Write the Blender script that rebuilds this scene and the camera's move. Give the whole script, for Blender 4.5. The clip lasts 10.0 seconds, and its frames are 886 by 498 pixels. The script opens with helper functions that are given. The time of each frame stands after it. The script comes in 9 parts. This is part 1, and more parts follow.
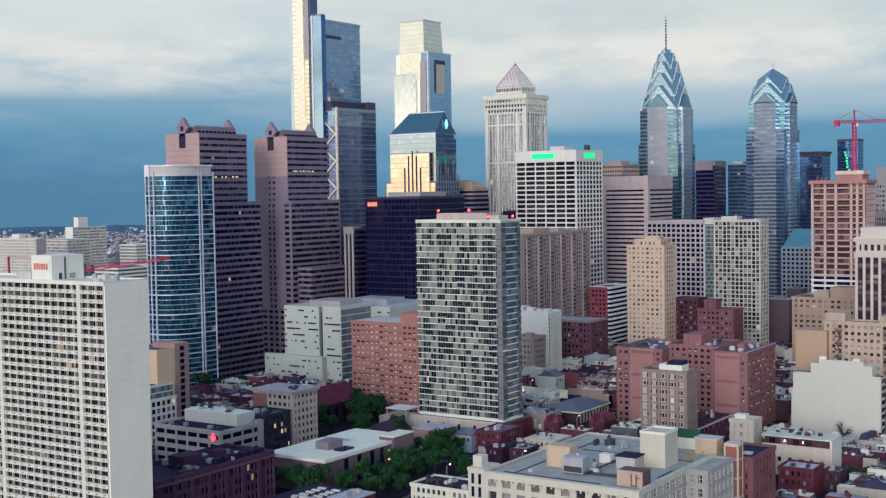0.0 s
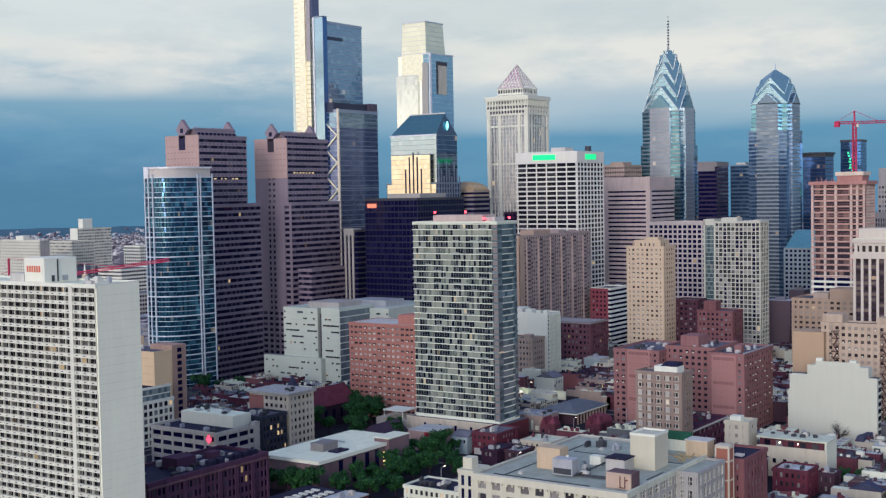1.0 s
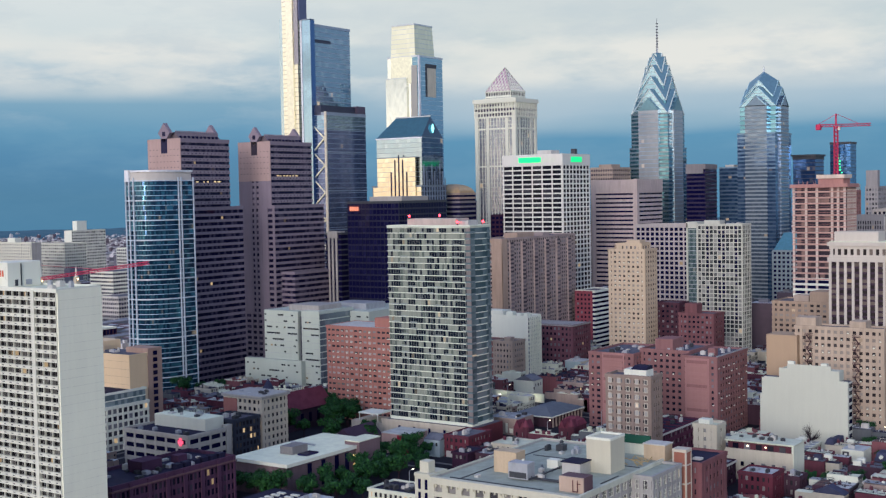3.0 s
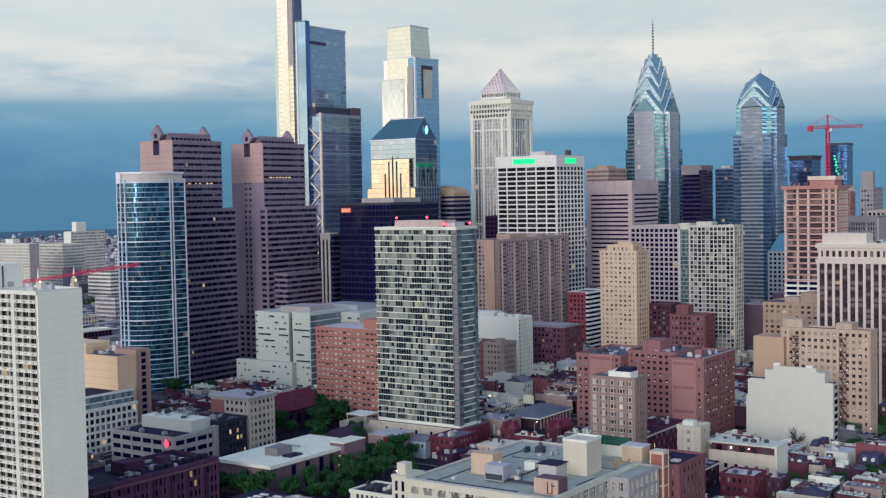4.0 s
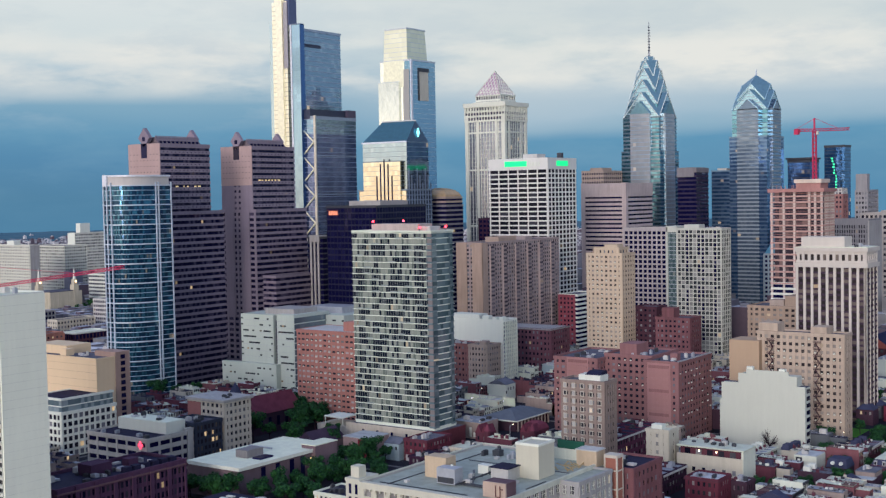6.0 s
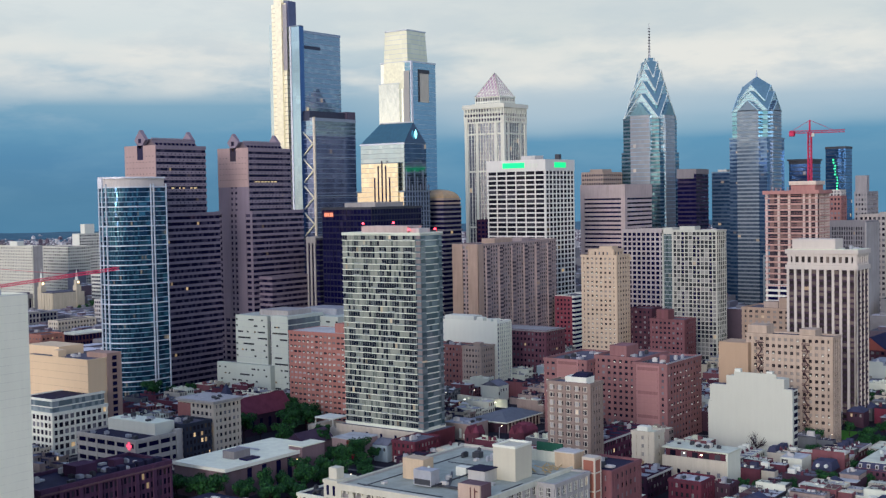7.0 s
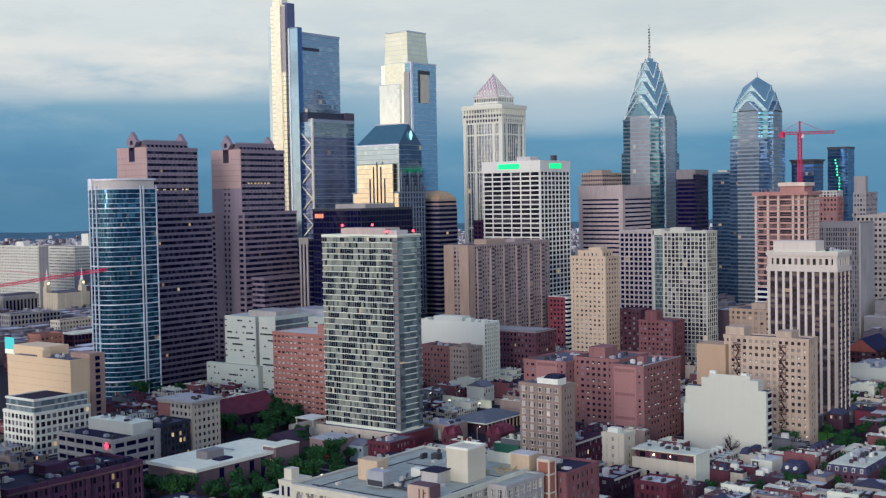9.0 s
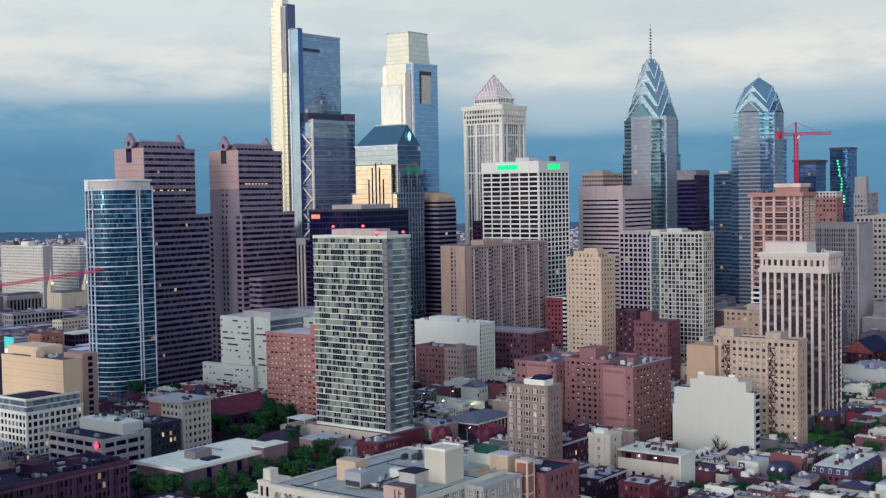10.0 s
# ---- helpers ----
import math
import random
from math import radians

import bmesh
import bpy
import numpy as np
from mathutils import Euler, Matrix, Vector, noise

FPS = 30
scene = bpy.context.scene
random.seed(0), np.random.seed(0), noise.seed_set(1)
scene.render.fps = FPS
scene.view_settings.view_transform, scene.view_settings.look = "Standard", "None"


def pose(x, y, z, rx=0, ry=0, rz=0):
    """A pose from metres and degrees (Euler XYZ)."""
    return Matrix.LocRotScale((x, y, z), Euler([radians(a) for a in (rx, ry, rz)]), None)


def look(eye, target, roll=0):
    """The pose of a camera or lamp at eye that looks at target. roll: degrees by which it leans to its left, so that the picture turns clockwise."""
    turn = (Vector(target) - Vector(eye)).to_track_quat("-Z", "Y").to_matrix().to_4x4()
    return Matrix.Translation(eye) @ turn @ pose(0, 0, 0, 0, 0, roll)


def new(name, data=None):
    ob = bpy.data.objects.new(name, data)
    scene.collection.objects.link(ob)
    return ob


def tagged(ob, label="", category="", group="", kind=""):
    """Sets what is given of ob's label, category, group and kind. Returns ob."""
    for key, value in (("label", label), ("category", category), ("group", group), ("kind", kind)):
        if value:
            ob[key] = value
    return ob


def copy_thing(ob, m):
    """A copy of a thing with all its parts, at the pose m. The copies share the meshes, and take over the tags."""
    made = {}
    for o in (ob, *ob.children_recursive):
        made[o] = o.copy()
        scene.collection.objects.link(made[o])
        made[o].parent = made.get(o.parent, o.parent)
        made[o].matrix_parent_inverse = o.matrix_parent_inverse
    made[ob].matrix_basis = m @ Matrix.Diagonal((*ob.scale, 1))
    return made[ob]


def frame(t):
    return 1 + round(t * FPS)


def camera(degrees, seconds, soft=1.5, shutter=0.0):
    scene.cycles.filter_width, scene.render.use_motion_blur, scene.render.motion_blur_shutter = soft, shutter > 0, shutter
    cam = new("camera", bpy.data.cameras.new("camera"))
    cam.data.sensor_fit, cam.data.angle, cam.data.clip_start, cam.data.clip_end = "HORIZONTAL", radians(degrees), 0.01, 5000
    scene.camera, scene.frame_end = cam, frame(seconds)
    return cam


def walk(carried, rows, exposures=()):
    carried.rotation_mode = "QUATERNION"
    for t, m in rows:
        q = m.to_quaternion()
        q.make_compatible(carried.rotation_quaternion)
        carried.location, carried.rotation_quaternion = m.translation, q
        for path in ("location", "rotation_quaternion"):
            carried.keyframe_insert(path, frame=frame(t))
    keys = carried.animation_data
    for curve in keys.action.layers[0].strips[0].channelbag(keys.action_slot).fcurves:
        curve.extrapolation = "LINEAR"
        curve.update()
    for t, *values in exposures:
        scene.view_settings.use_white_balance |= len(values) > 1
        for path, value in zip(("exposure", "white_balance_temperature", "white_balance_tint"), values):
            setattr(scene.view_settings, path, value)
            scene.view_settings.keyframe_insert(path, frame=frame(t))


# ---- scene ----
cam = camera(39.46, 10.0, soft=1.3)
# seconds, x, y, z, yaw, pitch, roll
PATH = [
    (0, -791.98, -434.09, 124.08, -55.929, -2.663, -0.969),
    (0.5, -790.63, -436.43, 124.24, -55.674, -2.639, -0.994),
    (1, -789.16, -439.09, 124.43, -55.568, -2.617, -1.038),
    (1.5, -787.59, -442.05, 124.65, -55.535, -2.597, -1.03),
    (2, -785.92, -445.29, 124.88, -55.522, -2.589, -1.021),
    (2.5, -784.16, -448.79, 125.13, -55.484, -2.577, -1.062),
    (3, -782.31, -452.54, 125.39, -55.405, -2.559, -1.057),
    (3.5, -780.37, -456.5, 125.67, -55.32, -2.551, -1.069),
    (4, -778.36, -460.66, 125.97, -55.19, -2.533, -1.074),
    (4.5, -776.26, -465, 126.27, -55.071, -2.532, -1.07),
    (5, -774.1, -469.5, 126.57, -54.897, -2.529, -1.071),
    (5.5, -771.87, -474.13, 126.89, -54.703, -2.515, -1.057),
    (6, -769.57, -478.89, 127.21, -54.485, -2.495, -1.047),
    (6.5, -767.21, -483.74, 127.52, -54.248, -2.482, -1.039),
    (7, -764.81, -488.67, 127.84, -54.003, -2.46, -1.024),
    (7.5, -762.35, -493.66, 128.15, -53.761, -2.467, -1.031),
    (8, -759.85, -498.68, 128.46, -53.512, -2.469, -1.028),
    (8.5, -757.3, -503.72, 128.76, -53.277, -2.472, -1.024),
    (9, -754.72, -508.75, 129.05, -53.014, -2.485, -1.038),
    (9.5, -752.11, -513.76, 129.33, -52.758, -2.489, -1.013),
    (10, -749.47, -518.73, 129.59, -52.468, -2.486, -1.005),
]
walk(cam, [(t, pose(x, y, z, 0, 0, yaw) @ pose(0, 0, 0, 90 + pitch, 0, 0) @ pose(0, 0, 0, 0, 0, roll)) for t, x, y, z, yaw, pitch, roll in PATH],
     exposures=[(0, 0.43, 6340, 14)])

# ---- world and sun ----
W = bpy.data.worlds.new("dusk_sky")
scene.world = W
W.use_nodes = True


class Tree:
    """Short hand for node trees."""

    def __init__(self, tree):
        self.t = tree
        tree.nodes.clear()

    def n(self, kind, **values):
        node = self.t.nodes.new("ShaderNode" + kind)
        for key, value in values.items():
            if key.startswith("i_"):
                node.inputs[key[2:].replace("_", " ")].default_value = value
            elif key == "op":
                node.operation = value
            elif key == "blend":
                node.blend_type = value
        return node

    def link(self, a, b):
        self.t.links.new(a, b)

    def math(self, op, a, b=0.0, clamp=False):
        node = self.n("Math", op=op)
        node.use_clamp = clamp
        for k, v in enumerate((a, b)):
            if isinstance(v, (int, float)):
                node.inputs[k].default_value = v
            else:
                self.link(v, node.inputs[k])
        return node.outputs[0]

    def mix(self, fac, a, b, blend="MIX"):
        node = self.n("MixRGB", blend=blend)
        for k, v in enumerate((fac, a, b)):
            if isinstance(v, (int, float)):
                node.inputs[k].default_value = v
            elif isinstance(v, tuple):
                node.inputs[k].default_value = (*v[:3], 1)
            else:
                self.link(v, node.inputs[k])
        return node.outputs[0]

    def ramp(self, fac, stops):
        node = self.n("ValToRGB")
        el = node.color_ramp.elements
        while len(el) < len(stops):
            el.new(0.5)
        for e, (p, c) in zip(el, stops):
            e.position = p
            e.color = (*c, 1) if isinstance(c, tuple) else (c, c, c, 1)
        self.link(fac, node.inputs[0])
        return node.outputs[0]

    def noise(self, vec, scale, detail=4.0, rough=0.55):
        node = self.n("TexNoise")
        node.inputs["Scale"].default_value = scale
        node.inputs["Detail"].default_value = detail
        node.inputs["Roughness"].default_value = rough
        if vec is not None:
            self.link(vec, node.inputs["Vector"])
        return node.outputs[0]


def build_sky():
    k = Tree(W.node_tree)
    co = k.n("TexCoord").outputs["Generated"]
    sep = k.n("SeparateXYZ")
    k.link(co, sep.inputs[0])
    X, Y, Z = sep.outputs
    # streaky cloud layers: the direction squeezed along the height
    mp = k.n("Mapping")
    mp.inputs["Scale"].default_value = (1.6, 1.6, 6.0)
    mp.inputs["Rotation"].default_value = (0.02, 0.03, 0.3)
    k.link(co, mp.inputs[0])
    broad = k.noise(mp.outputs[0], 1.1, 2, 0.4)
    fine = k.noise(mp.outputs[0], 3.4, 4, 0.45)
    # height of the layers, wavering with the clouds
    wav = k.math("MULTIPLY", k.math("SUBTRACT", broad, 0.5), 0.045)
    wav2 = k.math("MULTIPLY", k.math("SUBTRACT", fine, 0.5), 0.022)
    h = k.math("ADD", Z, k.math("ADD", wav, wav2))
    # across the view: north-west on the left, south-east on the right
    across = k.math("SUBTRACT", k.math("MULTIPLY", X, 0.57), k.math("MULTIPLY", Y, 0.82))
    high = [(0.32, (0.42, 0.50, 0.66)), (0.55, (0.255, 0.35, 0.585)), (1.0, (0.225, 0.31, 0.535))]
    north = k.ramp(h, [(0.0, (0.050, 0.165, 0.270)), (0.030, (0.044, 0.172, 0.302)), (0.055, (0.070, 0.215, 0.340)), (0.080, (0.150, 0.285, 0.380)),
                       (0.105, (0.275, 0.385, 0.450)), (0.128, (0.470, 0.530, 0.520)), (0.17, (0.53, 0.57, 0.545))] + high)
    south = k.ramp(h, [(0.0, (0.056, 0.190, 0.310)), (0.040, (0.056, 0.205, 0.335)), (0.049, (0.185, 0.310, 0.400)), (0.062, (0.265, 0.370, 0.440)),
                       (0.088, (0.345, 0.425, 0.465)), (0.110, (0.440, 0.495, 0.480)), (0.17, (0.45, 0.505, 0.495))] + high)
    east = k.mix(k.ramp(k.math("ADD", across, 0.5), [(0.34, 0.0), (0.54, 1.0)]), north, south)
    west = k.ramp(h, [(0.0, (0.80, 0.61, 0.46)), (0.06, (0.98, 0.88, 0.73)), (0.16, (0.87, 0.855, 0.86)), (0.38, (0.37, 0.435, 0.60)), (1.0, (0.11, 0.15, 0.36))])
    gain = k.n("VectorMath", op="SCALE")
    k.link(west, gain.inputs[0])
    gain.inputs["Scale"].default_value = 1.75
    west = gain.outputs[0]
    # the glow of the low sun, west by south
    aim = k.math("ADD", k.math("MULTIPLY", X, -0.92), k.math("MULTIPLY", Y, 0.16))
    toward = k.math("ADD", k.math("MULTIPLY", aim, 0.9), 0.2, True)
    toward = k.math("MULTIPLY", toward, toward)
    col = k.mix(toward, east, west)
    # the sky clears to a deeper blue southwards
    clear = k.math("MULTIPLY", k.math("ADD", k.math("MULTIPLY", Y, -1.7), -0.2), k.math("SUBTRACT", 1.0, toward), True)
    col = k.mix(clear, col, k.ramp(Z, [(0.0, (0.20, 0.30, 0.42)), (0.12, (0.36, 0.44, 0.53)), (0.6, (0.29, 0.35, 0.55)), (1.0, (0.225, 0.29, 0.56))]))
    # pale cloud tops lit from behind the camera
    mq = k.n("Mapping")
    mq.inputs["Scale"].default_value = (2.4, 2.4, 9.0)
    mq.inputs["Location"].default_value = (0.35, 1.2, 0.0)
    k.link(co, mq.inputs[0])
    clump = k.noise(mq.outputs[0], 2.6, 6, 0.55)
    puff = k.ramp(clump, [(0.40, 0.0), (0.51, 0.65), (0.62, 1.0)])
    band = k.ramp(Z, [(0.0, 0.0), (0.075, 0.0), (0.092, 0.9), (0.116, 0.85), (0.135, 0.25), (0.25, 0.05), (1.0, 0.0)])
    amount = k.math("MULTIPLY", k.math("MULTIPLY", puff, band), k.math("SUBTRACT", 1.0, clear))
    col = k.mix(amount, col, (0.61, 0.605, 0.545))
    # thin slate-blue shreds under them
    shred = k.ramp(k.noise(mq.outputs[0], 4.2, 6, 0.6), [(0.36, 1.0), (0.52, 0.0)])
    band = k.ramp(Z, [(0.0, 0.0), (0.05, 0.0), (0.075, 0.45), (0.11, 0.45), (0.135, 0.25), (0.19, 0.08), (0.3, 0.0)])
    col = k.mix(k.math("MULTIPLY", shred, band), col, (0.31, 0.395, 0.445))
    # faint streaks low in the blue
    low = k.ramp(k.noise(mq.outputs[0], 3.0, 5, 0.6), [(0.42, 0.0), (0.66, 1.0)])
    band = k.ramp(Z, [(0.0, 0.1), (0.02, 0.35), (0.05, 0.4), (0.08, 0.0), (1.0, 0.0)])
    col = k.mix(k.math("MULTIPLY", k.math("MULTIPLY", low, band), k.math("SUBTRACT", 1.0, toward)), col, (0.135, 0.285, 0.385))
    sky = k.n("TexSky")
    sky.sky_type = "NISHITA"
    sky.sun_disc = False
    sky.sun_elevation, sky.sun_rotation = radians(11), radians(-111)
    bg1, bg2, add, out = k.n("Background"), k.n("Background"), k.n("MixShader"), k.n("OutputWorld")
    k.link(sky.outputs[0], bg1.inputs[0])
    bg1.inputs[1].default_value = 0.1
    k.link(col, bg2.inputs[0])
    bg2.inputs[1].default_value = 1.0
    add.inputs[0].default_value = 0.94
    k.link(bg1.outputs[0], add.inputs[1])
    k.link(bg2.outputs[0], add.inputs[2])
    k.link(add.outputs[0], out.inputs[0])


build_sky()
sun = new("sun", bpy.data.lights.new("sun", "SUN"))
sun.data.energy, sun.data.angle, sun.data.color = 1.25, radians(22), (1.0, 0.92, 0.90)
sun.matrix_world = look((0, 0, 0), (0.93, 0.29, -0.20))

# ---- materials ----
MATS = {}


def shader(name):
    m = bpy.data.materials.new(name)
    m.use_nodes = True
    k = Tree(m.node_tree)
    bsdf, out = k.n("BsdfPrincipled"), k.n("OutputMaterial")
    k.link(bsdf.outputs[0], out.inputs[0])
    return m, k, bsdf


def wall(name, color, rough=0.85, stain=0.25, grain=1.2, relief=0.25):
    """Masonry, render, concrete or painted metal: broad weather stains, streaks down the wall and fine grain."""
    if name in MATS:
        return MATS[name]
    m, k, b = shader(name)
    grey = sum(color) / 3
    dim = min(1.0, max(0.0, 0.50 - grey) / 0.38) * min(1.0, 0.15 + 2.5 * (color[0] - color[2]) / max(color))
    color = tuple((c * 0.92 + grey * 0.08) ** 1.18 * (1 + dim * g + h) for c, g, h in zip(color, (0.0, -0.06, 0.20), (0.0, 0.012, -0.035)))
    deep = max(0.0, 0.20 - grey) / 0.20
    color = (color[0] * (1 - 0.34 * deep), color[1] * (1 - 0.36 * deep), color[2] * (1 + 0.15 * deep))
    if grey > 0.6:
        color = (color[0] * 0.985, color[1], color[2] * 0.93)
    pos = k.n("NewGeometry").outputs["Position"]
    mp = k.n("Mapping")
    mp.inputs["Scale"].default_value = (0.5, 0.5, 0.05)
    k.link(pos, mp.inputs[0])
    streak = k.noise(mp.outputs[0], 1.0, 4)
    broad = k.noise(pos, 0.06, 4)
    fine = k.noise(pos, grain, 5, 0.7)
    rnd = k.n("ObjectInfo").outputs["Random"]
    f = k.math("ADD", k.math("MULTIPLY", streak, 0.5), k.math("MULTIPLY", broad, 0.5))
    dark = tuple(c * (1 - stain) for c in color)
    lite = tuple(min(1, c * (1 + stain * 0.55)) for c in color)
    c = k.mix(k.ramp(f, [(0.33, 0.0), (0.67, 1.0)]), dark, lite)
    c = k.mix(k.math("MULTIPLY", k.ramp(fine, [(0.35, 0.0), (0.75, 1.0)]), min(0.35, stain * 2)), c, tuple(x * 0.72 for x in color))
    c = k.mix(k.math("MULTIPLY", rnd, 0.14), c, tuple(x * 0.7 for x in color))
    k.link(c, b.inputs["Base Color"])
    b.inputs["Roughness"].default_value = rough
    b.inputs["Specular IOR Level"].default_value = 0.08
    bump = k.n("Bump")
    bump.inputs["Strength"].default_value = relief
    bump.inputs["Distance"].default_value = 0.05
    k.link(fine, bump.inputs["Height"])
    k.link(bump.outputs[0], b.inputs["Normal"])
    MATS[name] = m
    return m


def pane_random(k, seed=0.0):
    """A number for every pane: islands of one mesh, and repeats of the mesh."""
    a = k.n("NewGeometry").outputs["Random Per Island"]
    r = k.n("ObjectInfo").outputs["Random"]
    s = k.math("ADD", k.math("MULTIPLY", a, 7.31), k.math("MULTIPLY", r, 13.77))
    return k.math("FRACT", k.math("ADD", s, seed))


def glass(name, dark, pale, mirror=0.0, rough=0.08, lit=0.02, blind=0.3, tilt=0.012, spec=0.5, warm=(1.0, 0.72, 0.38), glow=0.4):
    """Window glass: dark rooms, drawn blinds and a few lit rooms, pane by pane, under a mirror coat."""
    if name in MATS:
        return MATS[name]
    m, k, b = shader(name)
    if mirror < 0.2:
        spec = min(spec, 0.14)
    r1, r2, r3 = pane_random(k), pane_random(k, 0.37), pane_random(k, 0.71)
    t = k.ramp(r1, [(0.0, 0.0), (max(0.01, 1 - blind - 0.12), 0.12), (min(0.97, 1 - blind + 0.02), 0.75), (1.0, 1.0)])
    c = k.mix(t, dark, pale)
    pos = k.n("NewGeometry").outputs["Position"]
    dirt = k.noise(pos, 0.35, 3)
    c = k.mix(k.math("MULTIPLY", dirt, 0.35), c, dark)
    k.link(c, b.inputs["Base Color"])
    b.inputs["Metallic"].default_value = mirror
    b.inputs["Roughness"].default_value = rough
    b.inputs["Specular IOR Level"].default_value = spec
    lit *= 0.55
    on = k.ramp(r2, [(0.0, 0.0), (1 - lit, 0.0), (min(1.0, 1 - lit + 0.002), 0.25), (1.0, 1.0)])
    b.inputs["Emission Color"].default_value = (*warm, 1)
    k.link(k.math("MULTIPLY", on, glow), b.inputs["Emission Strength"])
    # panes stand a little out of true
    geo = k.n("NewGeometry").outputs["Normal"]
    sway = k.n("CombineXYZ")
    k.link(k.math("MULTIPLY", k.math("SUBTRACT", r1, 0.5), tilt), sway.inputs[0])
    k.link(k.math("MULTIPLY", k.math("SUBTRACT", r2, 0.5), tilt), sway.inputs[1])
    k.link(k.math("MULTIPLY", k.math("SUBTRACT", r3, 0.5), tilt), sway.inputs[2])
    add = k.n("VectorMath", op="ADD")
    k.link(geo, add.inputs[0])
    k.link(sway.outputs[0], add.inputs[1])
    k.link(add.outputs[0], b.inputs["Normal"])
    MATS[name] = m
    return m


def metal(name, color, rough=0.4, metallic=0.8):
    if name in MATS:
        return MATS[name]
    m, k, b = shader(name)
    pos = k.n("NewGeometry").outputs["Position"]
    f = k.noise(pos, 0.4, 4)
    k.link(k.mix(k.ramp(f, [(0.3, 0.0), (0.7, 1.0)]), tuple(c * 0.8 for c in color), color), b.inputs["Base Color"])
    b.inputs["Metallic"].default_value, b.inputs["Roughness"].default_value = metallic, rough
    MATS[name] = m
    return m


def glowing(name, color, strength):
    if name in MATS:
        return MATS[name]
    m, k, b = shader(name)
    b.inputs["Base Color"].default_value = (*color, 1)
    b.inputs["Emission Color"].default_value = (*color, 1)
    b.inputs["Emission Strength"].default_value = strength
    MATS[name] = m
    return m


def roofing(name, color, patch=0.4):
    """Flat roofs: felt and gravel with puddle stains and patches."""
    if name in MATS:
        return MATS[name]
    m, k, b = shader(name)
    deep = max(0.0, 0.3 - sum(color) / 3)
    color = tuple(c ** 1.12 * g for c, g in zip(color, (1.0 - deep, 1.0 - deep, 0.96 + deep)))
    if sum(color) > 1.9:
        color = (color[0] * 0.97, color[1], color[2] * 0.81)
    pos = k.n("NewGeometry").outputs["Position"]
    vor = k.n("TexVoronoi")
    vor.inputs["Scale"].default_value = 0.16
    k.link(pos, vor.inputs["Vector"])
    blot = k.noise(pos, 0.22, 5, 0.6)
    fine = k.noise(pos, 2.2, 5, 0.7)
    rnd = k.n("ObjectInfo").outputs["Random"]
    c = k.mix(k.ramp(blot, [(0.38, 0.0), (0.62, 1.0)]), tuple(x * (1 - patch) for x in color), color)
    c = k.mix(k.math("MULTIPLY", fine, 0.4), c, tuple(x * 0.7 for x in color))
    c = k.mix(k.math("MULTIPLY", vor.outputs["Color"], 0.22), c, tuple(x * 0.55 for x in color))
    c = k.mix(k.math("MULTIPLY", rnd, 0.3), c, tuple(x * 0.6 for x in color))
    k.link(c, b.inputs["Base Color"])
    b.inputs["Roughness"].default_value = 0.75
    b.inputs["Specular IOR Level"].default_value = 0.08
    MATS[name] = m
    return m

# ---- builders ----
def finish(name, bm, material, parent=None, label=""):
    me = bpy.data.meshes.new(name)
    bm.to_mesh(me)
    bm.free()
    for mt in material if isinstance(material, (list, tuple)) else [material]:
        me.materials.append(mt)
    ob = new(name, me)
    if parent is not None:
        ob.parent = parent
    if label:
        tagged(ob, label)
    return ob


def part(name, bm, material, parent, label=""):
    return finish(name, bm, material, parent, label)


def again(ob, x=0.0, y=0.0, z=0.0, turn=0.0):
    """Another piece on the same mesh."""
    o = new(ob.name.split(".")[0], ob.data)
    o.parent = ob.parent
    o.matrix_basis = pose(x, y, z, 0, 0, turn)
    return o


def thing(name, label, category, x=0.0, y=0.0, z=0.0, group=""):
    e = new(name)
    e.empty_display_size = 2
    e.matrix_basis = pose(x, y, z)
    return tagged(e, label, category, group)


def box(bm, x0, y0, z0, x1, y1, z1, mat=0):
    v = [bm.verts.new(p) for p in ((x0, y0, z0), (x1, y0, z0), (x1, y1, z0), (x0, y1, z0), (x0, y0, z1), (x1, y0, z1), (x1, y1, z1), (x0, y1, z1))]
    for f in ((3, 2, 1, 0), (4, 5, 6, 7), (0, 1, 5, 4), (1, 2, 6, 5), (2, 3, 7, 6), (3, 0, 4, 7)):
        bm.faces.new([v[i] for i in f]).material_index = mat


def boxes(*rows):
    bm = bmesh.new()
    for r in rows:
        box(bm, *r)
    return bm


def prism(bm, pts, z0, z1, mat=0, top=None):
    """An upright prism over a CCW outline; top: another outline for the upper end."""
    lo = [bm.verts.new((x, y, z0)) for x, y in pts]
    hi = [bm.verts.new((x, y, z1)) for x, y in (top or pts)]
    n = len(pts)
    for i in range(n):
        bm.faces.new((lo[i], lo[(i + 1) % n], hi[(i + 1) % n], hi[i])).material_index = mat
    bm.faces.new(hi).material_index = mat
    bm.faces.new(lo[::-1]).material_index = mat


def beam(bm, a, b, r, mat=0):
    """A square bar from a to b."""
    a, b = Vector(a), Vector(b)
    d = (b - a).normalized()
    u = d.cross(Vector((0, 0, 1)) if abs(d.z) < 0.95 else Vector((1, 0, 0))).normalized() * r
    w = d.cross(u).normalized() * r
    lo = [bm.verts.new(a + p) for p in (u + w, u - w, -u - w, -u + w)]
    hi = [bm.verts.new(b + p) for p in (u + w, u - w, -u - w, -u + w)]
    for i in range(4):
        bm.faces.new((lo[i], hi[i], hi[(i + 1) % 4], lo[(i + 1) % 4])).material_index = mat
    bm.faces.new(hi[::-1]).material_index = mat
    bm.faces.new(lo).material_index = mat


def rect(x0, y0, x1, y1):
    return [(x0, y0), (x1, y0), (x1, y1), (x0, y1)]


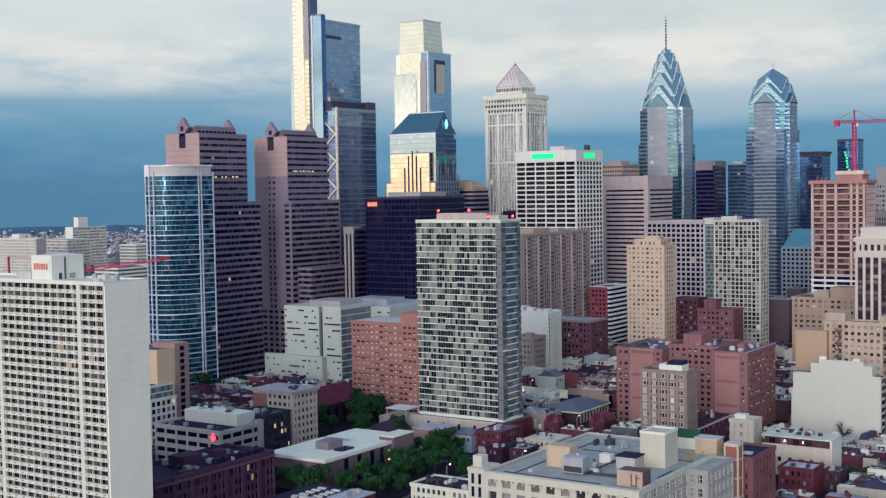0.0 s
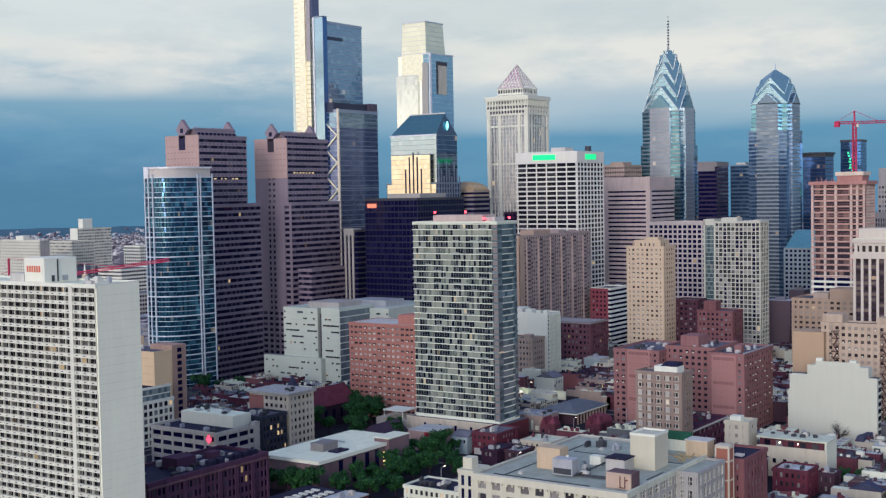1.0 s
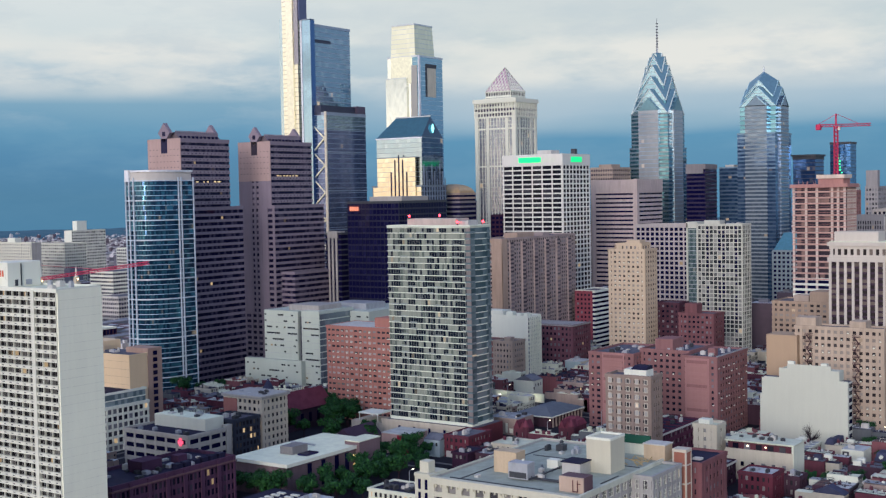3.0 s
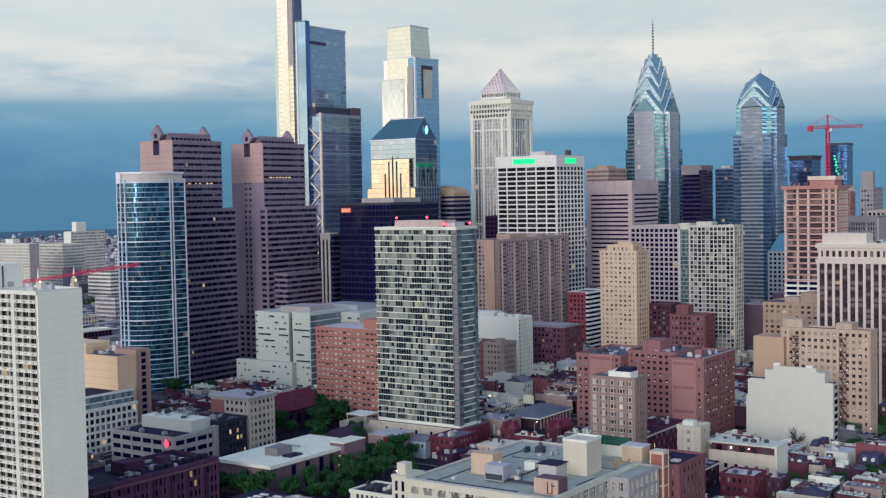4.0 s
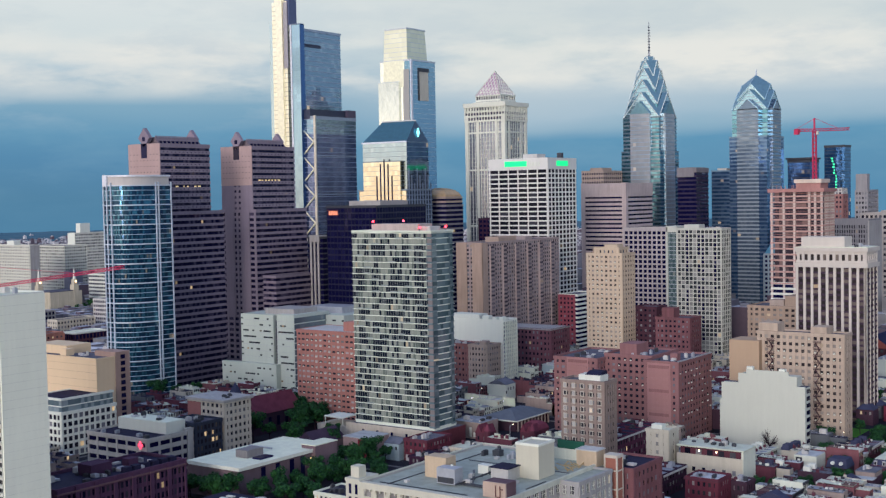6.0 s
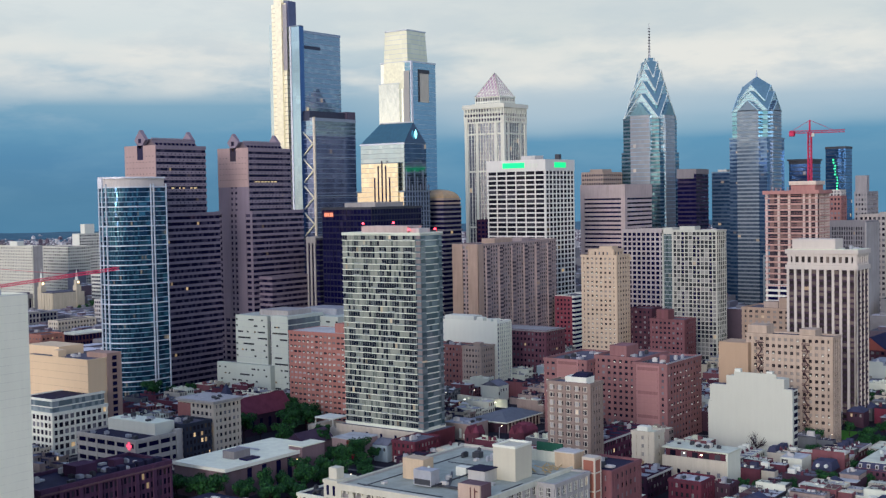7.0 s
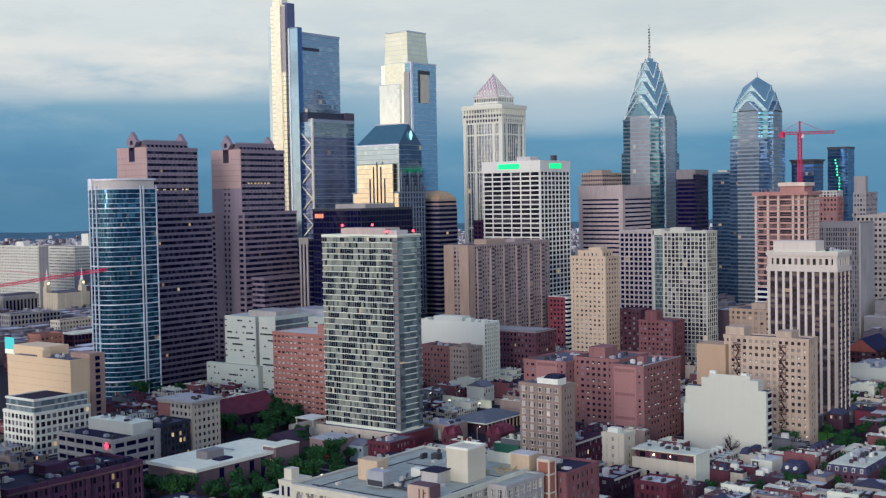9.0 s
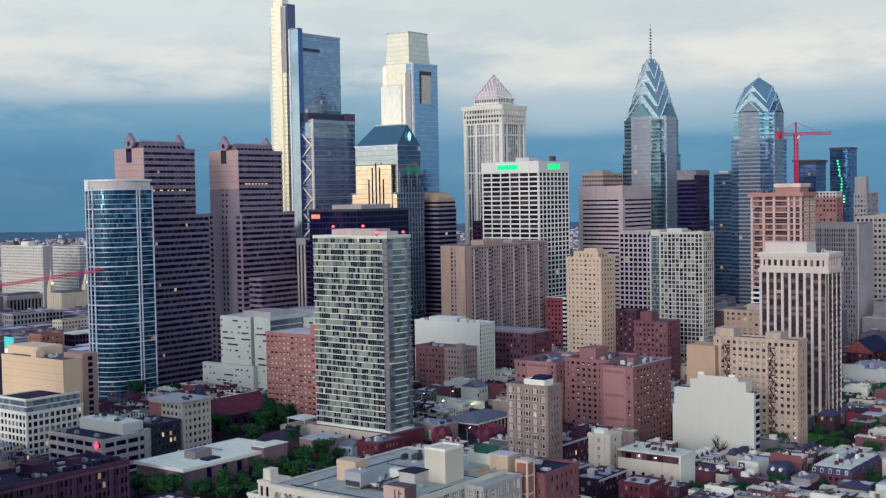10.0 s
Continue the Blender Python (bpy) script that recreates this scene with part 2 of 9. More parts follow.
def offset(pts, d):
    """The convex CCW outline moved outwards by d."""
    out, n = [], len(pts)
    for i in range(n):
        p, q, r = Vector(pts[i - 1]), Vector(pts[i]), Vector(pts[(i + 1) % n])
        a, b = (q - p).normalized(), (r - q).normalized()
        na, nb = Vector((a.y, -a.x)), Vector((b.y, -b.x))
        m = (na + nb) / (1 + na.dot(nb))
        out.append((q.x + m.x * d, q.y + m.y * d))
    return out


def ring(bm, pts, d0, d1, z0, z1):
    """A band round an outline, from d0 to d1 outside it."""
    a, b = offset(pts, d0), offset(pts, d1)
    n = len(pts)
    vs = [[bm.verts.new((*p, z)) for p in o] for o, z in ((a, z0), (b, z0), (b, z1), (a, z1))]
    for k in range(4):
        for i in range(n):
            j = (i + 1) % n
            bm.faces.new((vs[k][i], vs[k][j], vs[(k + 1) % 4][j], vs[(k + 1) % 4][i]))


def cells(bm, pts, counts, z0, z1):
    """Loose panes along an outline, counts[i] on edge i."""
    n = len(pts)
    for i in range(n):
        p, q = Vector(pts[i]), Vector(pts[(i + 1) % n])
        for c in range(counts[i]):
            a, b = p.lerp(q, c / counts[i]), p.lerp(q, (c + 1) / counts[i])
            bm.faces.new([bm.verts.new(v) for v in ((a.x, a.y, z0), (b.x, b.y, z0), (b.x, b.y, z1), (a.x, a.y, z1))])


def storeys(par, pts, z0, z1, floors, counts, glazing, cladding=None, sp=0.4, proud=0.3, pier=0.0, piermat=None, ends=True, piers=True, join=False):
    """Storeys of windows over an outline: a row of panes a floor, a spandrel band a floor and upright piers between the panes.
    sp: the band's share of a storey; pier: the piers' width in metres."""
    fh = (z1 - z0) / floors
    if join:
        bm = bmesh.new()
        for f in range(floors):
            cells(bm, pts, counts, z0 + f * fh, z0 + (f + 1) * fh)
        tagged(part("glazing", bm, glazing, par), kind="stuff")
        if cladding and sp > 0:
            bm = bmesh.new()
            for f in range(floors + 1):
                ring(bm, pts, -0.2, proud, z0 + f * fh - fh * sp * 0.5, z0 + f * fh + fh * sp * 0.5)
            tagged(part("banding", bm, cladding, par), kind="stuff")
        if pier > 0:
            bm = bmesh.new()
            for i in range(len(pts)):
                p, q = Vector(pts[i]), Vector(pts[(i + 1) % len(pts)])
                d = (q - p).normalized()
                o = Vector((d.y, -d.x))
                for c in range(counts[i] + 1):
                    at = p.lerp(q, c / counts[i])
                    e = [at + d * sx * pier / 2 + o * so for sx, so in ((-1, -0.2), (-1, proud + 0.08), (1, proud + 0.08), (1, -0.2))]
                    prism(bm, [(v.x, v.y) for v in e], z0, z1)
            tagged(part("ribbing", bm, piermat or cladding, par), kind="stuff")
        return
    bm = bmesh.new()
    cells(bm, pts, counts, 0, fh)
    first = part("window_band", bm, glazing, par)
    first.location = (0, 0, z0)
    for f in range(1, floors):
        again(first, z=z0 + f * fh)
    if cladding and sp > 0:
        bm = bmesh.new()
        ring(bm, pts, -0.2, proud, -fh * sp * 0.5, fh * sp * 0.5)
        first = part("spandrel", bm, cladding, par)
        first.location = (0, 0, z0)
        for f in range(1, floors + 1):
            again(first, z=z0 + f * fh)
    if pier > 0 and piers:
        bm = boxes((-pier / 2, -0.25, 0, pier / 2, proud + 0.08, z1 - z0))
        first, n = None, len(pts)
        for i in range(n):
            p, q = Vector(pts[i]), Vector(pts[(i + 1) % n])
            d = (q - p).normalized()
            if d.y > 0.7 or d.x < -0.7:
                continue
            turn = math.degrees(math.atan2(d.y, d.x)) + 180
            for c in range(0 if ends else 1, counts[i] + (1 if ends else 0)):
                at = p.lerp(q, c / counts[i])
                if c == 0:
                    at = p + d * pier * 0.5
                if c == counts[i]:
                    at = q - d * pier * 0.5
                if first is None:
                    first = part("pier", bm, piermat or cladding, par)
                    first.matrix_basis = pose(at.x, at.y, z0, 0, 0, turn)
                else:
                    again(first, at.x, at.y, z0, turn)


def flat_roof(par, pts, z, roofmat, edge, height=1.0, thick=0.5):
    bm = bmesh.new()
    prism(bm, offset(pts, -0.02), z - 0.4, z + 0.15)
    part("roof", bm, roofmat, par)
    bm = bmesh.new()
    ring(bm, pts, -thick, 0.45, z - 0.5, z + height)
    part("parapet", bm, edge, par)


def plant_room(par, x0, y0, x1, y1, z, h, material, name="plant_room"):
    bm = boxes((x0, y0, z - 0.2, x1, y1, z + h))
    ob = part(name, bm, material, par)
    bv = ob.modifiers.new("b", "BEVEL")
    bv.width, bv.segments = 0.15, 1
    return ob


def rooftop(par, x0, y0, x1, y1, z, seed, n=6, mats=None):
    """Fans, ducts, hatches and pipes on a roof, each a part."""
    rnd = random.Random(seed)
    mats = mats or [M_DUCT, M_DARKMETAL, M_PALE]
    for _ in range(n):
        w, d, h = rnd.uniform(0.8, 3.2), rnd.uniform(0.8, 3.0), rnd.uniform(0.6, 2.2)
        x, y = rnd.uniform(x0 + 1, x1 - w - 1), rnd.uniform(y0 + 1, y1 - d - 1)
        bm = boxes((x, y, z, x + w, y + d, z + h), (x + w * 0.2, y + d * 0.2, z + h, x + w * 0.8, y + d * 0.8, z + h * 1.15))
        part("air_unit", bm, rnd.choice(mats), par)


# ---- ground ----
def ground_sheet():
    m, k, b = shader("city_ground")
    pos = k.n("NewGeometry").outputs["Position"]
    n1, n2 = k.noise(pos, 0.02, 5), k.noise(pos, 0.5, 5, 0.7)
    c = k.mix(k.ramp(n1, [(0.35, 0.0), (0.65, 1.0)]), (0.012, 0.012, 0.022), (0.028, 0.027, 0.038))
    c = k.mix(k.math("MULTIPLY", n2, 0.4), c, (0.03, 0.03, 0.032))
    k.link(c, b.inputs["Base Color"])
    b.inputs["Roughness"].default_value = 0.9
    b.inputs["Specular IOR Level"].default_value = 0.1
    bm = bmesh.new()
    vs = [bm.verts.new((300 + 4900 * math.cos(i * math.pi / 32), 150 + 4900 * math.sin(i * math.pi / 32), 0)) for i in range(64)]
    bm.faces.new(vs)
    tagged(finish("ground", bm, m), "dark asphalt city ground with worn patches", "ground", kind="structure")


ground_sheet()

# ---- shared materials ----
M_DUCT = metal("duct", (0.42, 0.44, 0.46), 0.5, 0.3)
M_DARKMETAL = metal("dark_metal", (0.06, 0.065, 0.075), 0.5, 0.4)
M_PALE = wall("pale_render", (0.62, 0.60, 0.57))
M_WHITE = wall("white_paint", (0.80, 0.80, 0.76), stain=0.1)
M_WHITEMETAL = metal("white_metal", (0.78, 0.80, 0.82), 0.45, 0.1)
M_STEEL = metal("steel", (0.5, 0.54, 0.58), 0.3, 0.9)
M_ROOF = roofing("grey_roof", (0.20, 0.20, 0.21))
M_ROOFPALE = roofing("pale_roof", (0.90, 0.91, 0.88), 0.12)
M_ROOFDARK = roofing("dark_roof", (0.05, 0.05, 0.07))
M_GLASS = glass("window_glass", (0.005, 0.005, 0.016), (0.26, 0.26, 0.27), spec=0.16, rough=0.06, lit=0.025, blind=0.28)
M_GLASSDARK = glass("dark_glass", (0.004, 0.004, 0.032), (0.016, 0.016, 0.058), spec=0.12, rough=0.05, lit=0.008, blind=0.15)
M_RED = glowing("red_beacon", (1.0, 0.04, 0.06), 6.0)
M_TAN = wall("tan_brick", (0.50, 0.38, 0.27))
M_BUFF = wall("buff_stone", (0.52, 0.42, 0.34))
G_SASH = glass("sash_glass", (0.025, 0.020, 0.024), (0.40, 0.35, 0.30), rough=0.12, lit=0.025, blind=0.35)
M_BRICK = wall("red_brick", (0.28, 0.14, 0.12), stain=0.3)
M_BRICKDARK = wall("dark_brick", (0.15, 0.075, 0.065), stain=0.35)
M_CONCRETE = wall("concrete", (0.46, 0.44, 0.42))


def beacon(par, x, y, z):
    bm = bmesh.new()
    bmesh.ops.create_icosphere(bm, subdivisions=1, radius=0.7, matrix=Matrix.Translation((x, y, z + 1.4)))
    mast = part("beacon_mast", boxes((x - 0.15, y - 0.15, z - 0.3, x + 0.15, y + 0.15, z + 1.2)), M_DARKMETAL, par)
    part("beacon", bm, M_RED, mast, "red aircraft warning light")


# ---- white slab apartment block ----
def slab_block():
    t = thing("apartment_slab", "white concrete slab apartment block with rows of balconies and windows", "apartment building", -516, -111)
    L, Wd, H = 92.0, 18.6, 95.5
    part("end_wall", boxes((0, -0.6, 0, Wd, 0.0, H)), wall("slab_white", (0.92, 0.91, 0.82), stain=0.05, relief=0.1), t, "blank off-white end wall")
    bm = boxes((0.5, 0, 0, Wd - 0.3, L, H - 0.6))
    part("core", bm, M_CONCRETE, t)
    part("roof", boxes((0.2, 0.2, H - 0.6, Wd, L, H - 0.2)), M_ROOFPALE, t)
    part("parapet", boxes((-0.5, -0.6, H - 0.9, 0.1, L, H + 0.5), (Wd - 0.3, 0, H - 0.9, Wd + 0.2, L, H + 0.5), (0.1, -0.59, H - 0.9, Wd - 0.3, 0.0, H + 0.5)), M_WHITE, t)
    floors, fh = 32, H / 32.2
    # faint lift joints across the end wall
    joint = part("wall_joint", boxes((0.05, -0.63, -0.06, Wd - 0.05, -0.59, 0.06)), wall("joint_grey", (0.86, 0.85, 0.765)), t)
    for f in range(1, floors):
        again(joint, z=f * fh)
    # balcony fronts and floor slabs
    white = wall("balcony_white", (0.74, 0.73, 0.69), stain=0.1)
    slab = part("floor_slab", boxes((-0.55, 0.0, -0.25, 0.6, L, 0.95)), white, t)
    for f in range(1, floors):
        again(slab, z=f * fh)
    # upright fins every bay, wide columns at two places
    bay, fin = 3.9, None
    n = int(L / bay)
    for c in range(n + 1):
        y = 0.15 + c * bay
        if fin is None:
            fin = part("fin", boxes((-0.3, -0.15, 0, 0.5, 0.15, H - 1)), white, t)
            fin.location = (0, y, 0)
        else:
            again(fin, 0, y, 0)
    for y in (bay * 3, bay * 14):
        part("column", boxes((-0.75, y - 0.55, 0, 0.5, y + 1.3, H - 0.4)), white, t)
    g = glass("slab_glass", (0.008, 0.008, 0.010), (0.15, 0.15, 0.135), rough=0.2, lit=0.03, blind=0.16)
    pane = part("window", boxes((0.30, 0.2, 1.0, 0.36, bay * 0.5 - 0.1, fh - 0.3)), g, t)
    k = 0
    for f in range(floors):
        for c in range(n * 2):
            y = c * bay * 0.5
            if k < 300 and f > 12 and c < 16:
                k += 1
                again(pane, 0, y, f * fh)
    bm = bmesh.new()
    k = 0
    for f in range(floors):
        for c in range(n * 2):
            if f > 12 and c < 16 and k < 300:
                k += 1
                continue
            y = c * bay * 0.5
            box(bm, 0.30, y + 0.2, f * fh + 1.0, 0.36, y + bay * 0.5 - 0.1, f * fh + fh - 0.3)
    rest = part("lower_glazing", bm, g, t)
    tagged(rest, kind="stuff")
    bm = bmesh.new()
    for f in range(1, floors):
        for c in range(n):
            box(bm, -0.6, c * bay + 1.4, f * fh + 0.25, -0.54, c * bay + 2.5, f * fh + 0.55)
    tagged(part("balcony_vent", bm, M_DARKMETAL, t), kind="stuff")
    plant = plant_room(t, 3, 30, 17, 41, H, 8.6, wall("plant_white", (0.80, 0.79, 0.75), stain=0.04, relief=0.1))
    board = part("sign", boxes((2.85, 31, H + 2.5, 3.0, 40, H + 7.0)), MATS["plant_white"], t, "white panel with orange lettering")
    bar = part("sign_bar", boxes((2.74, 0, 0, 2.84, 0.85, 2.2)), wall("orange_paint", (0.75, 0.22, 0.12)), board)
    bar.location = (0, 32, H + 3.6)
    for i in range(1, 6):
        again(bar, 0, 32 + i * 1.3, H + 3.6)
    part("plant_box", boxes((5, 44, H - 0.2, 12, 52, H + 2.8)), M_PALE, t)
    part("plant_door", boxes((6, 29.85, H + 0.2, 7.2, 30.05, H + 2.4)), M_DARKMETAL, plant)
    part("vent_panel", boxes((10.5, 29.85, H + 0.4, 13, 30.05, H + 2.2)), M_DUCT, plant)
    part("ladder", boxes((8.4, 29.7, H + 0.2, 8.8, 30.02, H + 8)), M_DARKMETAL, plant)
    rooftop(t, 2, 3, 16, 20, H - 0.2, 5, 4)


slab_block()


# ---- curved blue glass tower ----
def curved_tower():
    t = thing("curved_glass_tower", "curved blue glass apartment tower with white mullions and floor bands", "tower", -253, 131)
    g = glass("murano_glass", (0.004, 0.034, 0.080), (0.055, 0.21, 0.30), mirror=0.6, rough=0.06, lit=0.02, blind=0.36, tilt=0.05, glow=0.15)
    # flat strips on either side of a bowed corner facing south-west
    pts = [(0, 24), (0, 17)]
    for i in range(1, 16):
        a = i / 16 * math.pi / 2
        pts.append((23.3 - 23.3 * math.cos(a), 17 - 17 * math.sin(a)))
    pts += [(23.3, 0), (35, 0), (35, 24)]
    H = 137.0
    n = len(pts)
    counts = [2] * n
    counts[0], counts[-1], counts[-2], counts[-3] = 3, 9, 6, 5
    storeys(t, pts, 0, H, 44, counts, g, metal("murano_band", (0.40, 0.52, 0.60), 0.4, 0.3), sp=0.12, proud=0.2)
    thick = bmesh.new()
    ring(thick, pts, -0.2, 0.5, -0.36, 0.36)
    first = part("white_band", thick, metal("murano_white", (0.58, 0.65, 0.70), 0.45, 0.1), t)
    for f in range(1, 12):
        again(first, z=f * H / 11)
    # tall white mullions
    bm = boxes((-0.38, -0.38, 0, 0.38, 0.38, H + 2))
    m = part("mullion", bm, MATS["murano_white"], t)
    m.location = (-0.2, 23.8, 0)
    for x, y in ((-0.2, 20.6), (-0.3, 16.6), (22.0, -0.2), (24.2, -0.3), (34.8, -0.2), (35.2, 12), (35.2, 24)):
        again(m, x, y, 0)
    # crown: pale drum behind a white rim
    top = [(x * 0.94 + 1, y * 0.94 + 0.6) for x, y in pts]
    bm = bmesh.new()
    prism(bm, top, H - 0.5, H + 6)
    part("crown", bm, wall("crown_pale", (0.62, 0.58, 0.55), stain=0.08), t)
    bm = bmesh.new()
    ring(bm, top, -0.5, 0.8, H + 5.5, H + 6.6)
    part("crown_rim", bm, M_WHITEMETAL, t)
    part("corner_tower", boxes((-0.6, 20.4, H - 0.5, 2.4, 24.2, H + 6.8)), M_WHITEMETAL, t)


curved_tower()


# ---- twin brown granite towers ----
def granite_tower(x, y, first):
    t = thing("granite_tower", "brown granite office tower with dark window bands and diamond gable ornaments", "tower", x, y, group="twin granite towers")
    g = glass("granite_glass", (0.005, 0.005, 0.026), (0.10, 0.085, 0.13), rough=0.06, lit=0.006, blind=0.3, spec=0.15)
    wall("mansard_grey", (0.27, 0.225, 0.23), 0.5)
    st = wall("brown_granite", (0.335, 0.28, 0.33), rough=0.55, stain=0.12)
    H = 164.0
    up = rect(0, 0, 44.7, 31.5)
    low = rect(-1.5, -4, 53, 33)
    storeys(t, up, 118, H, 11, [24, 12, 24, 12], g, st, sp=0.55, proud=0.35, pier=0.7, piermat=st, ends=False, piers=False)
    storeys(t, low, 0, 118, 29, [28, 14, 28, 14], g, st, sp=0.46, proud=0.35)
    # piers break the bands on the west face
    for z0, z1, ox, ys in ((118, H, 0, (0.9, 9.6, 15.5, 21.5, 30.6)), (0, 118, -1.5, (-3, 3.5, 9.5, 14.9, 20.3, 26.5, 32))):
        for yy in ys:
            part("pier", boxes((ox - 0.5, yy - 0.9, z0, ox + 0.2, yy + 0.9, z1)), st, t)
    # plain stone on either side of the middle windows
    for y0, y1 in ((1.6, 12.2), (18.8, 30.0)):
        part("stone_panel", boxes((-0.42, y0, 116, 0.1, y1, 146)), st, t)
    # pink tint on the upper west face stands in for the warm western glow
    rose = wall("rose_granite", (0.53, 0.39, 0.35), rough=0.55, stain=0.1)
    for y0, y1, z0, z1 in ((0.0, 12.4, 137, H + 1.7), (18.6, 31.5, 137, H + 1.7), (12.4, 18.6, 137, H - 8.2)):
        part("rose_panel", boxes((-0.62, y0, z0, -0.36, y1, z1)), rose, t, "granite facing tinted pink for the warm western light")
    sill = part("panel_slot", boxes((-0.68, 0, 0, -0.6, 1.1, 0.6)), MATS["mansard_grey"], t)
    sill.location = (0, 2, 150)
    for z in (142, 146, 150, 154, 158):
        for i in range(9):
            if not (z == 150 and i == 0) and not (z > 154 and 3 <= i <= 5):
                again(sill, 0, 2 + i * 3.3, z)
    for y0, y1 in ((4.2, 11.8), (18.0, 25.8)):
        part("stone_panel", boxes((-1.92, y0, 40, -1.4, y1, 118.2)), st, t)
    flat_roof(t, low, 118.4, M_ROOF, st)
    if not first:
        # lower wing stepping out to the south
        wing = rect(4, -17, 60, -4.5)
        storeys(t, wing, 0, 70, 18, [26, 5, 26, 5], g, st, sp=0.46, proud=0.35)
        flat_roof(t, wing, 70, M_ROOF, st)
    flat_roof(t, up, H, M_ROOF, st, 1.6)
    # mansard ridge with a diamond at each end
    bm = bmesh.new()
    lo = [(4.5, 5.0), (43, 5.0), (43, 26), (4.5, 26)]
    hi = [(4.5, 10), (43, 10), (43, 21), (4.5, 21)]
    prism(bm, lo, H, H + 6.2, top=hi)
    part("mansard", bm, wall("mansard_grey", (0.27, 0.225, 0.23), 0.5), t)
    crest = part("dormer", boxes((0, 6.3, 1.5, 1.5, 9, 3.6)), M_GLASSDARK, t)
    crest.location = (6, 0, H)
    for i in range(1, 10):
        again(crest, 6 + i * 3.7, 0, H)
    crest = part("cresting", boxes((0, 9.7, 5.9, 0.9, 10.5, 7.2)), st, t)
    crest.location = (5, 0, H)
    for i in range(1, 20):
        again(crest, 5 + i * 1.95, 0, H)
    for x0 in (-0.6, 42.0):
        bm = bmesh.new()
        yc = 15.5
        v = [(yc - 5.6, H + 5.6), (yc, H + 12.4), (yc + 5.6, H + 5.6), (yc, H - 1.2)]
        lo2 = [bm.verts.new((x0, a, b)) for a, b in v]
        hi2 = [bm.verts.new((x0 + 3.0, a, b)) for a, b in v]
        bm.faces.new(lo2)
        bm.faces.new(hi2[::-1])
        for i in range(4):
            bm.faces.new((lo2[i], hi2[i], hi2[(i + 1) % 4], lo2[(i + 1) % 4]))
        bmesh.ops.recalc_face_normals(bm, faces=bm.faces)
        part("diamond", bm, st, t)
        part("diamond_window", boxes((x0 - 0.12, yc - 1.4, H + 3.4, x0 + 0.1, yc + 1.4, H + 6.4)), M_GLASSDARK, t)
    part("notch", boxes((-0.6, 12.5, H - 8, 0.4, 18.5, H + 1.7)), M_GLASSDARK, t)
    # one floor with its lights on, and small ventilation slots in the bands
    lamp = glowing("office_light", (1.0, 0.74, 0.34), 0.3)
    rnd = random.Random(17 if first else 18)
    z = 118 + 46 / 11 * (4 if first else 5) + 1.3
    for i in range(9):
        if rnd.random() < 0.7:
            part("lit_window", boxes((6 + i * 3.4, -0.12, z, 6 + i * 3.4 + rnd.uniform(1.0, 3.0), 0.1, z + 0.9)), lamp, t)
    slots = bmesh.new()
    for f in range(1, 11):
        for c in range(12):
            box(slots, 2 + c * 3.6, -0.42, 117.7 + f * 46 / 11, 2.8 + c * 3.6, -0.3, 118.3 + f * 46 / 11)
    tagged(part("band_slot", slots, M_GLASSDARK, t), kind="stuff")


granite_tower(-202, 158, True)
granite_tower(-115.7, 157, False)


